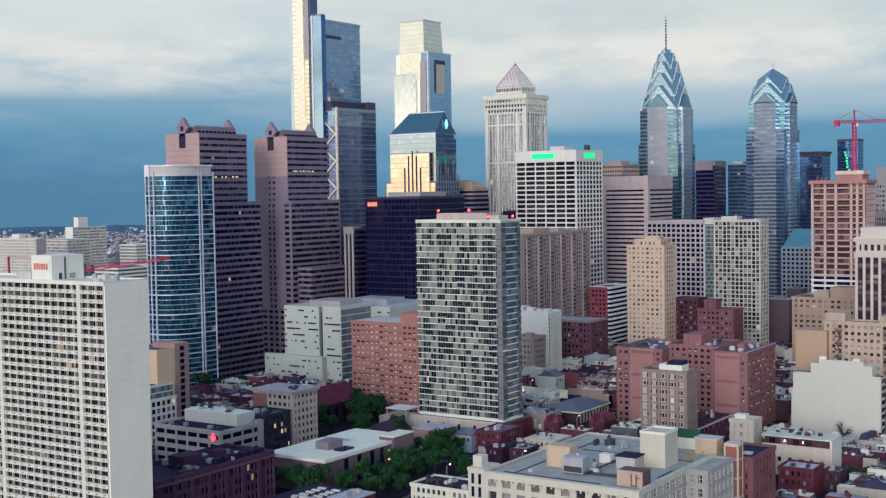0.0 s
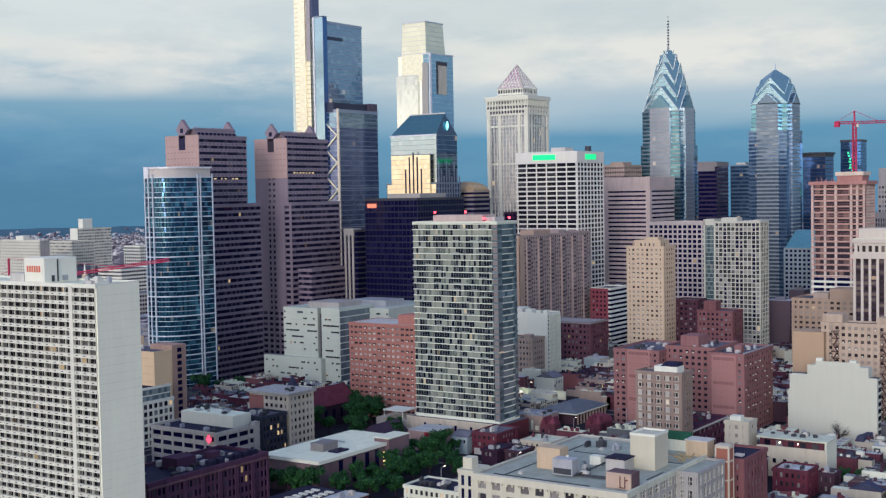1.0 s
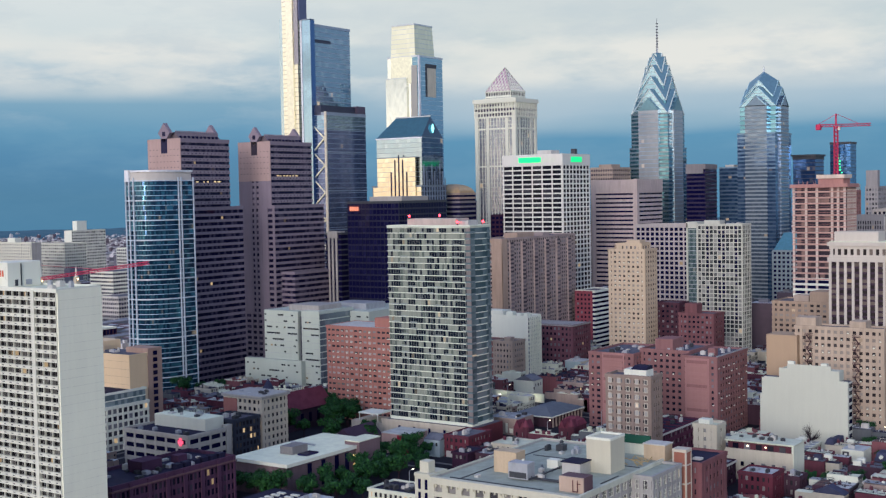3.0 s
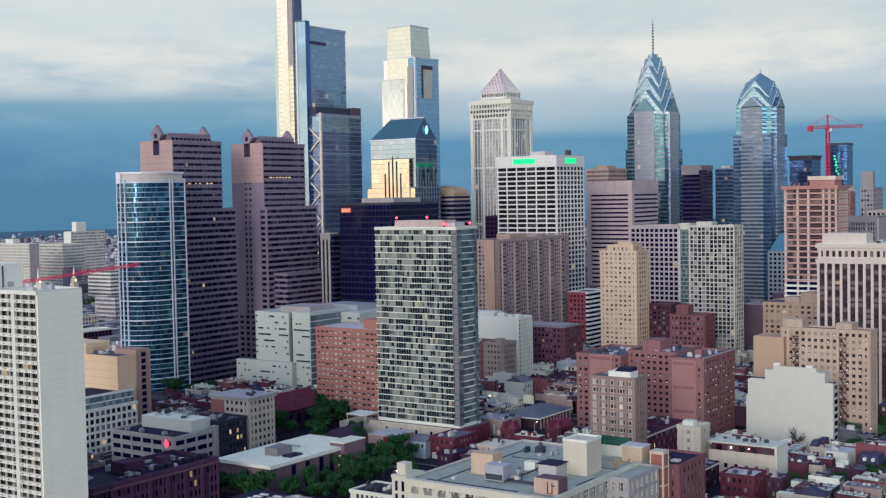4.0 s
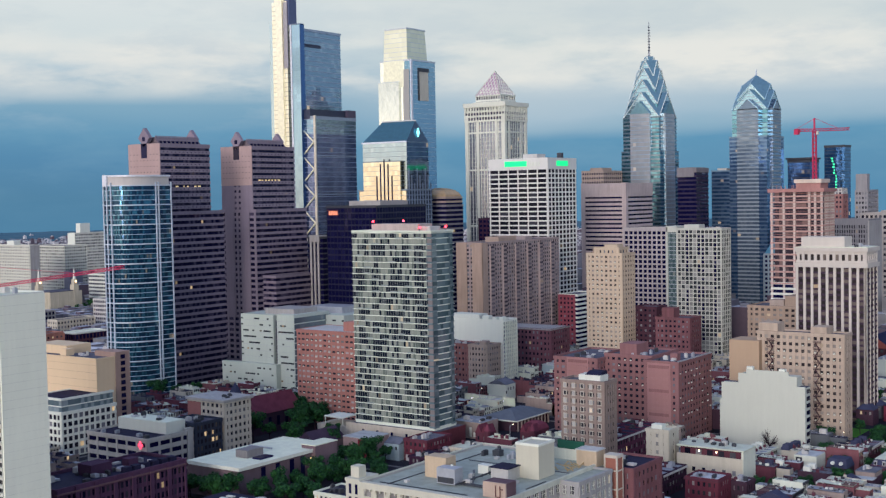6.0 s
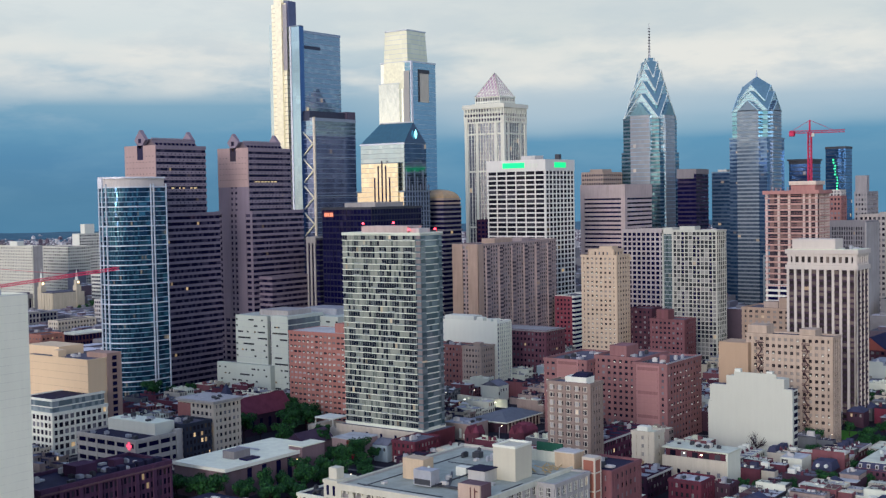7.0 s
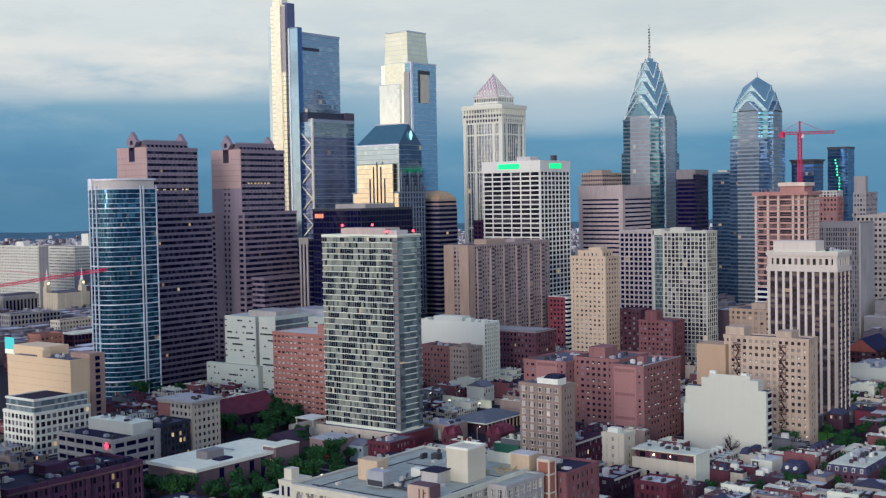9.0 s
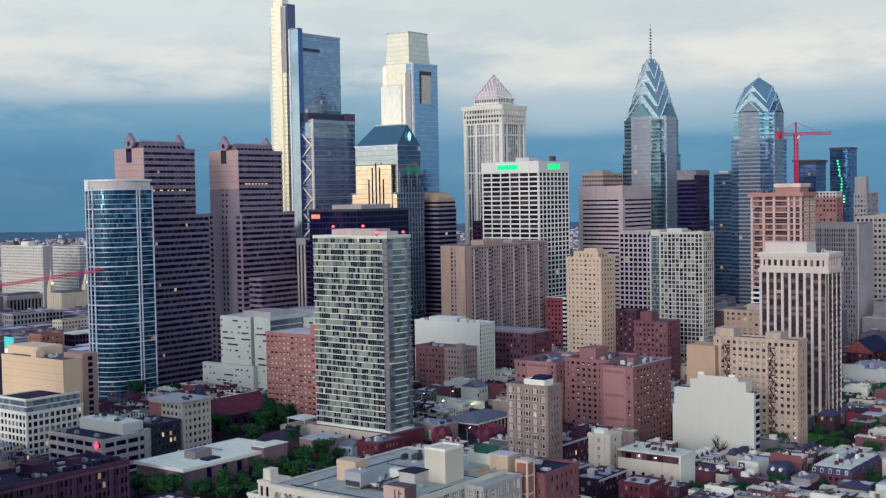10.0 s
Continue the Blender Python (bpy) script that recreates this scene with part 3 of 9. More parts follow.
# ---- tallest tower: pale core and blue glass blocks ----
def tallest_tower():
    t = thing("tallest_tower", "tallest glass skyscraper with pale core and stepped blue glass blocks", "skyscraper", 95, 280)
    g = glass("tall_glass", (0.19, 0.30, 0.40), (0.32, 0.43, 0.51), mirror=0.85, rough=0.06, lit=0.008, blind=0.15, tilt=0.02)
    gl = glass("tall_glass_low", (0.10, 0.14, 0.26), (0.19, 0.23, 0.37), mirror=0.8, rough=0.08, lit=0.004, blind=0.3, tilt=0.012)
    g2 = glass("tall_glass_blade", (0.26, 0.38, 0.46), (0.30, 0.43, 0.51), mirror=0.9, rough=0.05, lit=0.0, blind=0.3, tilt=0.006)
    line = metal("tall_mullion", (0.34, 0.41, 0.50), 0.35, 0.6)
    # cream in the core's metals holds the gold of the reflected sunset
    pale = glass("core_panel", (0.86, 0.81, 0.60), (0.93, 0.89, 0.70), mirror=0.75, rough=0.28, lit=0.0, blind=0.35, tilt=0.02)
    low, up = rect(0, 0, 58, 40), rect(-1, 18, 59, 42)
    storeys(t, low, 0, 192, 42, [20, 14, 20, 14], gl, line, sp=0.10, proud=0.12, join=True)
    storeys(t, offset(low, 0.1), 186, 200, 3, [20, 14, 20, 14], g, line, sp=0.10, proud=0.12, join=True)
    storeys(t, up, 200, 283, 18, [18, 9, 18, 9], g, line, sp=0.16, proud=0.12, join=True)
    flat_roof(t, low, 200, M_ROOF, line, 2.5)
    flat_roof(t, up, 283, M_ROOF, line, 2.0)
    part("top_louvre", boxes((3, 17.7, 268, 30, 18.1, 271)), metal("tall_dark", (0.05, 0.06, 0.10), 0.4, 0.5), t)
    part("dark_tier", boxes((-0.5, 6, 200, 60.5, 41, 209)), MATS["tall_dark"], t)
    part("tier_hut", boxes((50, 3, 202, 62, 20, 210)), metal("tall_rust", (0.10, 0.08, 0.12), 0.5, 0.3), t)
    band = part("tier_band", boxes((-0.3, -0.5, -0.45, 58.3, 0.1, 0.45)), line, t)
    band.location = (0, 0, 22)
    for z in (58, 94, 130, 166):
        again(band, 0, 0, z)
    # glass blade beside the core
    bm = bmesh.new()
    for i in range(40):
        cells(bm, rect(-3.5, 14, 2.5, 25), [2, 2, 2, 2], i * 7.2, i * 7.2 + 7.2)
    tagged(part("glass_blade", bm, g2, t), kind="stuff")
    # thin sheet darkens the blade's south face, shade put into its blue
    part("blade_side", boxes((-3.4, 13.85, 0, 2.5, 13.98, 287.5)), glass("blade_blue", (0.05, 0.13, 0.30), (0.08, 0.18, 0.36), mirror=0.7, rough=0.08, lit=0.0, tilt=0.004), t, "south side of the blade, its glass tinted deep blue as in shade")
    part("blade_cap", boxes((-3.5, 14, 287.5, 2.5, 25, 288.5)), line, t)
    part("blade_edge", boxes((-4.0, 24.2, 0, -3.4, 26, 288)), M_WHITEMETAL, t)
    # core: stacked pale panels, a plain grey sleeve near the top and a bright head
    bm = bmesh.new()
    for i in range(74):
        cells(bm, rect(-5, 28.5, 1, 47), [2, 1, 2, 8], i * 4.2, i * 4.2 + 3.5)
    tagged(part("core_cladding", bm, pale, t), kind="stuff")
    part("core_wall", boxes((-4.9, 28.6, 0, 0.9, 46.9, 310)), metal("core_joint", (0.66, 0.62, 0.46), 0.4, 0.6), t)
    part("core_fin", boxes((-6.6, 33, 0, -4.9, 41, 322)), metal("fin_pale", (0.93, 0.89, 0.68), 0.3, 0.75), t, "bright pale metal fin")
    part("core_head", boxes((-6.0, 31, 310, 2, 43, 323)), MATS["fin_pale"], t)
    part("core_strip", boxes((-4.6, 47, 0, 1, 51, 292)), glass("core_strip", (0.42, 0.52, 0.54), (0.50, 0.60, 0.60), mirror=0.8, rough=0.15, lit=0), t, "pale green glass strip")
    part("grey_sleeve", boxes((-5.4, 27.5, 248, -4.8, 32.6, 309)), metal("sleeve_grey", (0.40, 0.38, 0.40), 0.4, 0.6), t)
    part("mast_box", boxes((-4.5, 26, 288, 6, 31, 312)), metal("dusk_blue", (0.12, 0.14, 0.24), 0.3, 0.6), t, "dark blue metal box")
    # zigzag bracing beside the core
    for i in range(7):
        z = 16 + i * 25
        bm = bmesh.new()
        beam(bm, (-0.7, 16, z), (-0.7, 2, z + 12.5), 0.55)
        beam(bm, (-0.7, 2, z + 12.5), (-0.7, 16, z + 25), 0.55)
        part("brace", bm, MATS["fin_pale"], t)
    part("brace_post", boxes((-1.4, -0.6, 0, 0, 1.6, 203)), metal("post_cream", (0.72, 0.66, 0.54), 0.35, 0.6), t)


tallest_tower()


# ---- notched glass tower ----
def notched_tower():
    t = thing("notched_tower", "pale mirror-glass skyscraper with a notched tapering crown", "skyscraper", 255, 289)
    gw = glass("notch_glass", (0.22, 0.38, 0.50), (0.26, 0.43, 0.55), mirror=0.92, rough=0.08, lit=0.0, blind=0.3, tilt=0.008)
    line = metal("notch_line", (0.58, 0.63, 0.66), 0.35, 0.6)
    base = rect(0, 0, 42.6, 39.5)
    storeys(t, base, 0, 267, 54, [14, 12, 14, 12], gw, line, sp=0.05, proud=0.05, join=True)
    flat_roof(t, base, 267, M_ROOF, line, 1.2)
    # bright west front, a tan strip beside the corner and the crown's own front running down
    # white tint holds the west sky's reflection; the other sides keep blue glass
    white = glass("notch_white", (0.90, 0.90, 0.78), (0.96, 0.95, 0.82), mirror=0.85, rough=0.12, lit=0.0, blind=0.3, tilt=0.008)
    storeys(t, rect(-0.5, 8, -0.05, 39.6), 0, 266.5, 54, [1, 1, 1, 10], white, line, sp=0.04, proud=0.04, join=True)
    part("tan_strip", boxes((-0.6, 2.2, 0, -0.02, 10, 258)), wall("strip_tan", (0.46, 0.45, 0.42), 0.5, stain=0.05), t)
    # cream colour carries the sunset reflected on the crown
    part("crown_front", boxes((-0.8, 9, 240, -0.45, 35, 267.5)), metal("crown_cream", (0.86, 0.86, 0.66), 0.3, 0.75), t, "metal front of the crown tinted cream by the reflected sunset")
    for k in range(7):
        z = 267 + k * 4.9
        s = 1.0 + k * 0.25
        a, b = rect(1.2 + s, 5 + s, 38 - s, 37.5 - s * 0.4), rect(1.45 + s, 5.25 + s, 37.75 - s, 37.4 - s * 0.4)
        bm = bmesh.new()
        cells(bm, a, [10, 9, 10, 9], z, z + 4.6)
        # crown panes share that sunset cream in their base colour
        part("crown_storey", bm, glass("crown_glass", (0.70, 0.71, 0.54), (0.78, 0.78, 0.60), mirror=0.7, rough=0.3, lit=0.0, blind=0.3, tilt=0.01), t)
        bm = bmesh.new()
        ring(bm, a, -0.3, 0.2, z + 4.5, z + 4.9)
        part("crown_band", bm, line, t)
    bm = bmesh.new()
    prism(bm, rect(3, 7, 36, 36), 300, 301.4)
    part("crown_roof", bm, line, t)
    # west front: a lower slab standing proud, with a leaning edge
    bm = bmesh.new()
    for i in range(44):
        z = 30 + i * 4.9
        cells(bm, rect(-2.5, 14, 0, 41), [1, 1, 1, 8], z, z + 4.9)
    # bay panes set near white for the bright sky they mirror
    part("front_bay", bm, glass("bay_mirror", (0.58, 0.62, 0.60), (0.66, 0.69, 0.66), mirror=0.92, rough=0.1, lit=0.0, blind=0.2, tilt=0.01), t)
    part("front_bay_top", boxes((-2.6, 14, 245.4, 0.2, 41, 246)), line, t)
    # notch opening on the south face, with a dark reveal
    part("notch", boxes((14, -0.35, 226, 30, 0.3, 258)), wall("notch_buff", (0.66, 0.62, 0.52)), t)
    part("corner_edge", boxes((-0.5, -0.5, 0, 2.2, 0.6, 268)), M_WHITEMETAL, t, "white corner edge")
    part("notch_frame", boxes((12, -0.6, 256, 31, -0.1, 260), (12, -0.6, 226, 14, -0.1, 256)), M_DARKMETAL, t)


notched_tower()


# ---- gabled glass tower ----
def gabled_tower():
    t = thing("gabled_glass_tower", "blue glass office tower with steep gabled roof and lit diamond emblem", "skyscraper", 43, 136)
    # gold tint of the west front holds the sunset mirrored in it
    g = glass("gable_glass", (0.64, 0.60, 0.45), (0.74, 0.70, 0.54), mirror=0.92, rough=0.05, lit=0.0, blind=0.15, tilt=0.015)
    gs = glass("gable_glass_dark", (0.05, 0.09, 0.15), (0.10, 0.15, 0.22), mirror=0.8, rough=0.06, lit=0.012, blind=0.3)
    line = metal("gable_line", (0.24, 0.30, 0.35), 0.35, 0.6)
    low, up = rect(0, 0, 34.7, 51.7), rect(2, 1.5, 32, 48)
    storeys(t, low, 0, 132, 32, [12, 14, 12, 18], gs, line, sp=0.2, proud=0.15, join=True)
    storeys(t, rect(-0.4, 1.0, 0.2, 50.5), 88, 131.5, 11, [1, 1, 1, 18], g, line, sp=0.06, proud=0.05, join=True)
    rib = part("rib", boxes((-0.25, -0.9, 40, 0.25, 0.0, 150)), metal("rib_pale", (0.20, 0.25, 0.33), 0.4, 0.5), t)
    rib.location = (2, 0, 0)
    for i in range(1, 9):
        again(rib, 2 + i * 3.8, 0, -(i % 3) * 6)
    flat_roof(t, low, 132, M_ROOF, line, 0.8)
    # blue-grey tint stands for the sky mirrored in the upper storeys
    gu = glass("gable_glass_upper", (0.30, 0.39, 0.44), (0.38, 0.46, 0.50), mirror=0.92, rough=0.05, lit=0.0, blind=0.15, tilt=0.012)
    storeys(t, up, 132, 172, 10, [10, 14, 10, 16], gu, line, sp=0.06, proud=0.08, join=True)
    # darker sheet over the south face, its shade put into the glass colour
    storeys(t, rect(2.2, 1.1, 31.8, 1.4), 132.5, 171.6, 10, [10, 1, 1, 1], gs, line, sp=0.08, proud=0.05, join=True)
    # western bay with a stepped top
    bay = rect(-1.5, 6, 0, 45)
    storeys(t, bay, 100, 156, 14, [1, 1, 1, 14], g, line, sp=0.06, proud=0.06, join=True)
    part("bay_cap", boxes((-1.6, 6, 155.6, 0.3, 45, 156.4)), line, t)
    for y, h in ((14, 150), (18, 160), (22, 164), (26, 160), (30, 150)):
        part("dark_slot", boxes((-1.75, y, 118, -1.55, y + 1.2, h - 6)), M_GLASSDARK, t)
    # gable roof, ridge north to south
    bm = bmesh.new()
    a = [(1.6, 1.2), (32.4, 1.2), (32.4, 48.3), (1.6, 48.3)]
    v = [bm.verts.new((*p, 172.2)) for p in a] + [bm.verts.new((17, 3.0, 190)), bm.verts.new((17, 38, 190))]
    for f, mi in (((0, 1, 4), 1), ((1, 2, 5, 4), 0), ((2, 3, 5), 1), ((3, 0, 4, 5), 0), ((3, 2, 1, 0), 0)):
        bm.faces.new([v[i] for i in f]).material_index = mi
    part("gable_roof", bm, [metal("roof_blue", (0.06, 0.17, 0.21), 0.35, 0.5), gs], t)
    part("eave", boxes((1.2, 1, 171.4, 1.9, 48.5, 172.6)), M_WHITEMETAL, t)
    part("ridge", boxes((16.5, 2.6, 189.6, 17.5, 38.4, 190.6)), M_STEEL, t)
    bm = bmesh.new()
    e = [(17, 183.6), (19.0, 179.8), (17, 176), (15.0, 179.8)]
    f0 = [bm.verts.new((p, 0.2, q)) for p, q in e]
    f1 = [bm.verts.new((p, 0.9, q)) for p, q in e]
    bm.faces.new(f0)
    for i in range(4):
        bm.faces.new((f0[i], f0[(i + 1) % 4], f1[(i + 1) % 4], f1[i]))
    bmesh.ops.recalc_face_normals(bm, faces=bm.faces)
    part("emblem", bm, glowing("emblem_light", (0.25, 0.80, 0.80), 1.5), t, "lit turquoise diamond emblem")


gabled_tower()


# ---- pyramid tower ----
def pyramid_tower():
    t = thing("pyramid_tower", "grey stone office tower with projecting cornice and white lattice pyramid", "skyscraper", 228, 158)
    g = glass("pyr_glass", (0.17, 0.20, 0.25), (0.30, 0.32, 0.36), mirror=0.7, rough=0.1, lit=0.0, blind=0.35, tilt=0.006)
    st = wall("pyr_stone", (0.77, 0.76, 0.70), 0.5, stain=0.06)
    pts = [(3, 0), (36.8, 0), (36.8, 3), (39.8, 3), (39.8, 42.6), (36.8, 42.6), (36.8, 45.6), (3, 45.6), (3, 42.6), (0, 42.6), (0, 3), (3, 3)]
    body = rect(0.6, 0.6, 39.2, 45.0)
    storeys(t, body, 0, 198, 50, [12, 13, 12, 13], g, st, sp=0.06, proud=0.15, pier=0.72, piermat=st, join=True)
    for z in (96, 150, 186):
        bm = bmesh.new()
        ring(bm, body, -0.2, 0.45, z, z + 1.6)
        part("string_course", bm, st, t)
    for c in (8.4, 30.0):
        part("broad_pier", boxes((0.1, c, 0, 0.7, c + 3.2, 198)), st, t)
        part("broad_pier", boxes((c - 1.5, 0.1, 0, c + 1.0, 0.7, 198)), st, t)
    for cx, cy in ((0, 0), (36.8, 0), (0, 42.6), (36.8, 42.6)):
        part("corner_pier", boxes((cx - 0.3, cy - 0.3, 0, cx + 3.3, cy + 3.3, 204)), st, t)
    storeys(t, rect(0, 0, 39.8, 45.6), 198, 212, 3, [13, 14, 13, 14], M_GLASSDARK, st, sp=0.4, proud=0.6, pier=1.1, piermat=st, join=True)
    bm = bmesh.new()
    ring(bm, rect(0, 0, 39.8, 45.6), -2, 1.6, 211.5, 215.5)
    part("cornice", bm, st, t)
    part("roof", boxes((1, 1, 212, 39, 45, 213.5)), M_ROOF, t)
    part("roof_step", boxes((4.5, 6.5, 213, 35.5, 39.5, 216.5)), M_WHITE, t)
    bk = part("cornice_bracket", boxes((-1.3, -0.35, 206, 0.2, 0.35, 212)), st, t)
    bk.location = (0, 1.5, 0)
    for i in range(1, 15):
        again(bk, 0, 1.5 + i * 3.05, 0)
    for i in range(13):
        again(bk, 1.6 + i * 3.05, 0, 0, 90)
    storeys(t, rect(7, 9, 33, 37), 213, 223, 2, [9, 10, 9, 10], M_GLASS, M_WHITE, sp=0.35, proud=0.4, pier=0.9, piermat=M_WHITE, join=True)
    bm = bmesh.new()
    base = [(6, 8.5), (34, 8.5), (34, 37.5), (6, 37.5)]
    apex = Vector((20, 23, 247))
    v = [bm.verts.new((*p, 223)) for p in base] + [bm.verts.new(apex)]
    for i in range(4):
        bm.faces.new((v[i], v[(i + 1) % 4], v[4]))
    bm.faces.new(v[3::-1])
    part("pyramid", bm, wall("pyramid_rose", (0.52, 0.34, 0.44), 0.5), t)
    for i in range(4):
        a, b = Vector((*base[i], 223)), Vector((*base[(i + 1) % 4], 223))
        bm = bmesh.new()
        for k in range(9):
            u = k / 8
            beam(bm, a.lerp(b, u), a.lerp(apex, u), 0.32)
            beam(bm, a.lerp(b, u), b.lerp(apex, 1 - u), 0.32)
        for k in range(0, 3):
            beam(bm, a.lerp(apex, k / 8), b.lerp(apex, k / 8), 0.3)
        part("lattice", bm, M_WHITE, t)


pyramid_tower()


# ---- twin chevron towers ----
def cross_gable(t, cx, cy, w, z0, ze, h, glassmat, edge, counts=6, floors=4, rise=0.0):
    """A square stage whose four sides end in pointed gables, with bright edges."""
    storeys(t, rect(cx - w, cy - w, cx + w, cy + w), z0, ze, floors, [counts] * 4, glassmat, M_CHEVLINE, sp=0.2, proud=0.1, join=True)
    bm = bmesh.new()
    c = bm.verts.new((cx, cy, ze + h + rise))
    corners = [bm.verts.new((cx + sx * w, cy + sy * w, ze)) for sx, sy in ((-1, -1), (1, -1), (1, 1), (-1, 1))]
    peaks = [bm.verts.new(p) for p in ((cx, cy - w, ze + h), (cx + w, cy, ze + h), (cx, cy + w, ze + h), (cx - w, cy, ze + h))]
    for i in range(4):
        j = (i + 1) % 4
        bm.faces.new((corners[i], corners[j], peaks[i])).material_index = 1
        bm.faces.new((peaks[i - 1], corners[i], peaks[i], c))
    part("gable_cap", bm, [M_CHEVROOF, M_CHEVFACE], t)
    bars = bmesh.new()
    for k in range(1, 6):
        e, z = w * (1 - k / 6) - 0.3, ze + h * k / 6
        box(bars, cx - w - 0.2, cy - e, z - 0.4, cx - w + 0.1, cy + e, z + 0.4)
        box(bars, cx - e, cy - w - 0.2, z - 0.4, cx + e, cy - w + 0.1, z + 0.4)
    part("gable_bars", bars, M_CHEVBAR, t)
    for i, (ax, ay) in enumerate(((0, -1), (1, 0), (0, 1), (-1, 0))):
        px, py = -ay, ax
        bm = bmesh.new()
        for s in (-1, 1):
            beam(bm, (cx + ax * (w + 0.25) + px * s * w, cy + ay * (w + 0.25) + py * s * w, ze), (cx + ax * (w + 0.25), cy + ay * (w + 0.25), ze + h), 0.36)
        part("chevron", bm, edge, t)


M_CHEVLINE = metal("chevron_line", (0.20, 0.31, 0.38), 0.4, 0.5)
M_CHEVROOF = metal("chevron_roof", (0.20, 0.36, 0.40), 0.35, 0.7)
M_CHEVBAR = metal("chevron_bar", (0.38, 0.50, 0.56), 0.3, 0.7)
M_CHEVFACE = glass("chevron_face", (0.26, 0.42, 0.49), (0.36, 0.52, 0.58), mirror=0.85, rough=0.12, lit=0.0, tilt=0.01)
M_CHEVEDGE = wall("chevron_edge", (0.70, 0.75, 0.78), 0.4, stain=0.05)
M_CHEVTEAL = metal("chevron_teal", (0.42, 0.64, 0.70), 0.3, 0.4)
G_CHEV = glass("chevron_glass", (0.08, 0.22, 0.29), (0.18, 0.36, 0.43), mirror=0.85, rough=0.08, lit=0.015, blind=0.3, tilt=0.02)
G_CHEVBAND = glass("chevron_stone_band", (0.18, 0.25, 0.29), (0.30, 0.37, 0.40), mirror=0.6, rough=0.2, lit=0.0, blind=0.4)


def chevron_tower_tall():
    t = thing("spired_chevron_tower", "blue-grey glass skyscraper with stacked chevron gables and tall spire", "skyscraper", 385.5, 72)
    a, b = 43.5, 44.5
    cx, cy = b / 2, a / 2
    storeys(t, rect(0, 0, b, a), 0, 168, 42, [12, 12, 12, 12], G_CHEV, G_CHEVBAND, sp=0.42, proud=0.2, join=True)
    # corners cut back above
    for s, z0, z1 in ((1.5, 168, 203),):
        storeys(t, rect(s, s, b - s, a - s), z0, z1, 9, [10] * 4, G_CHEV, G_CHEVBAND, sp=0.42, proud=0.2, join=True)
    # proud central bays with their own gables
    for w, z, h in ((11.0, 211, 13),):
        for ax, ay in ((0, -1), (-1, 0), (1, 0), (0, 1)):
            ox, oy = cx + ax * (b / 2 - 3.0), cy + ay * (a / 2 - 3.0)
            hx, hy = (w, 4.2) if ax == 0 else (4.2, w)
            storeys(t, rect(ox - hx, oy - hy, ox + hx, oy + hy), 60, z - 4, 35, [7 if ax == 0 else 2, 2 if ax == 0 else 7] * 2, glass("bay_pale", (0.36, 0.39, 0.41), (0.43, 0.45, 0.46), mirror=0.45, rough=0.25, lit=0.004, tilt=0.006), M_CHEVLINE, sp=0.12, proud=0.08, join=True)
            bm = bmesh.new()
            px, py = -ay, ax
            v = [Vector((ox + px * w, oy + py * w, z - 4)), Vector((ox - px * w, oy - py * w, z - 4)), Vector((ox, oy, z - 4 + h))]
            d = Vector((ax, ay, 0)) * 4.3
            f = [bm.verts.new(p + d) for p in v]
            r = [bm.verts.new(p - d * 2) for p in v]
            bm.faces.new(f)
            bm.faces.new(r[::-1])
            for i in range(3):
                bm.faces.new((f[i], r[i], r[(i + 1) % 3], f[(i + 1) % 3]))
            bmesh.ops.recalc_face_normals(bm, faces=bm.faces)
            part("bay_gable", bm, M_CHEVROOF, t)
    for w, z0, ze, h in ((20.2, 190, 203, 26), (16.6, 203, 217, 25), (12.8, 217, 232, 22), (8.8, 232, 246, 17), (5.0, 246, 255, 12)):
        cross_gable(t, cx, cy, w, z0, ze, h, G_CHEV, M_CHEVEDGE, 6, 3)
    bm = bmesh.new()
    for z0, z1, r0, r1 in ((255, 271, 2.4, 0.9), (271, 303, 0.8, 0.25)):
        prism(bm, [(cx + r0 * math.cos(i * math.pi / 3), cy + r0 * math.sin(i * math.pi / 3)) for i in range(6)], z0, z1, top=[(cx + r1 * math.cos(i * math.pi / 3), cy + r1 * math.sin(i * math.pi / 3)) for i in range(6)])
    part("spire", bm, metal("spire_steel", (0.22, 0.24, 0.27), 0.4, 0.7), t)
    bm = bmesh.new()
    for i in range(9):
        box(bm, cx - 0.9, cy - 0.9, 273 + i * 3.0, cx + 0.9, cy + 0.9, 273.8 + i * 3.0)
    part("spire_rings", bm, M_DARKMETAL, t)


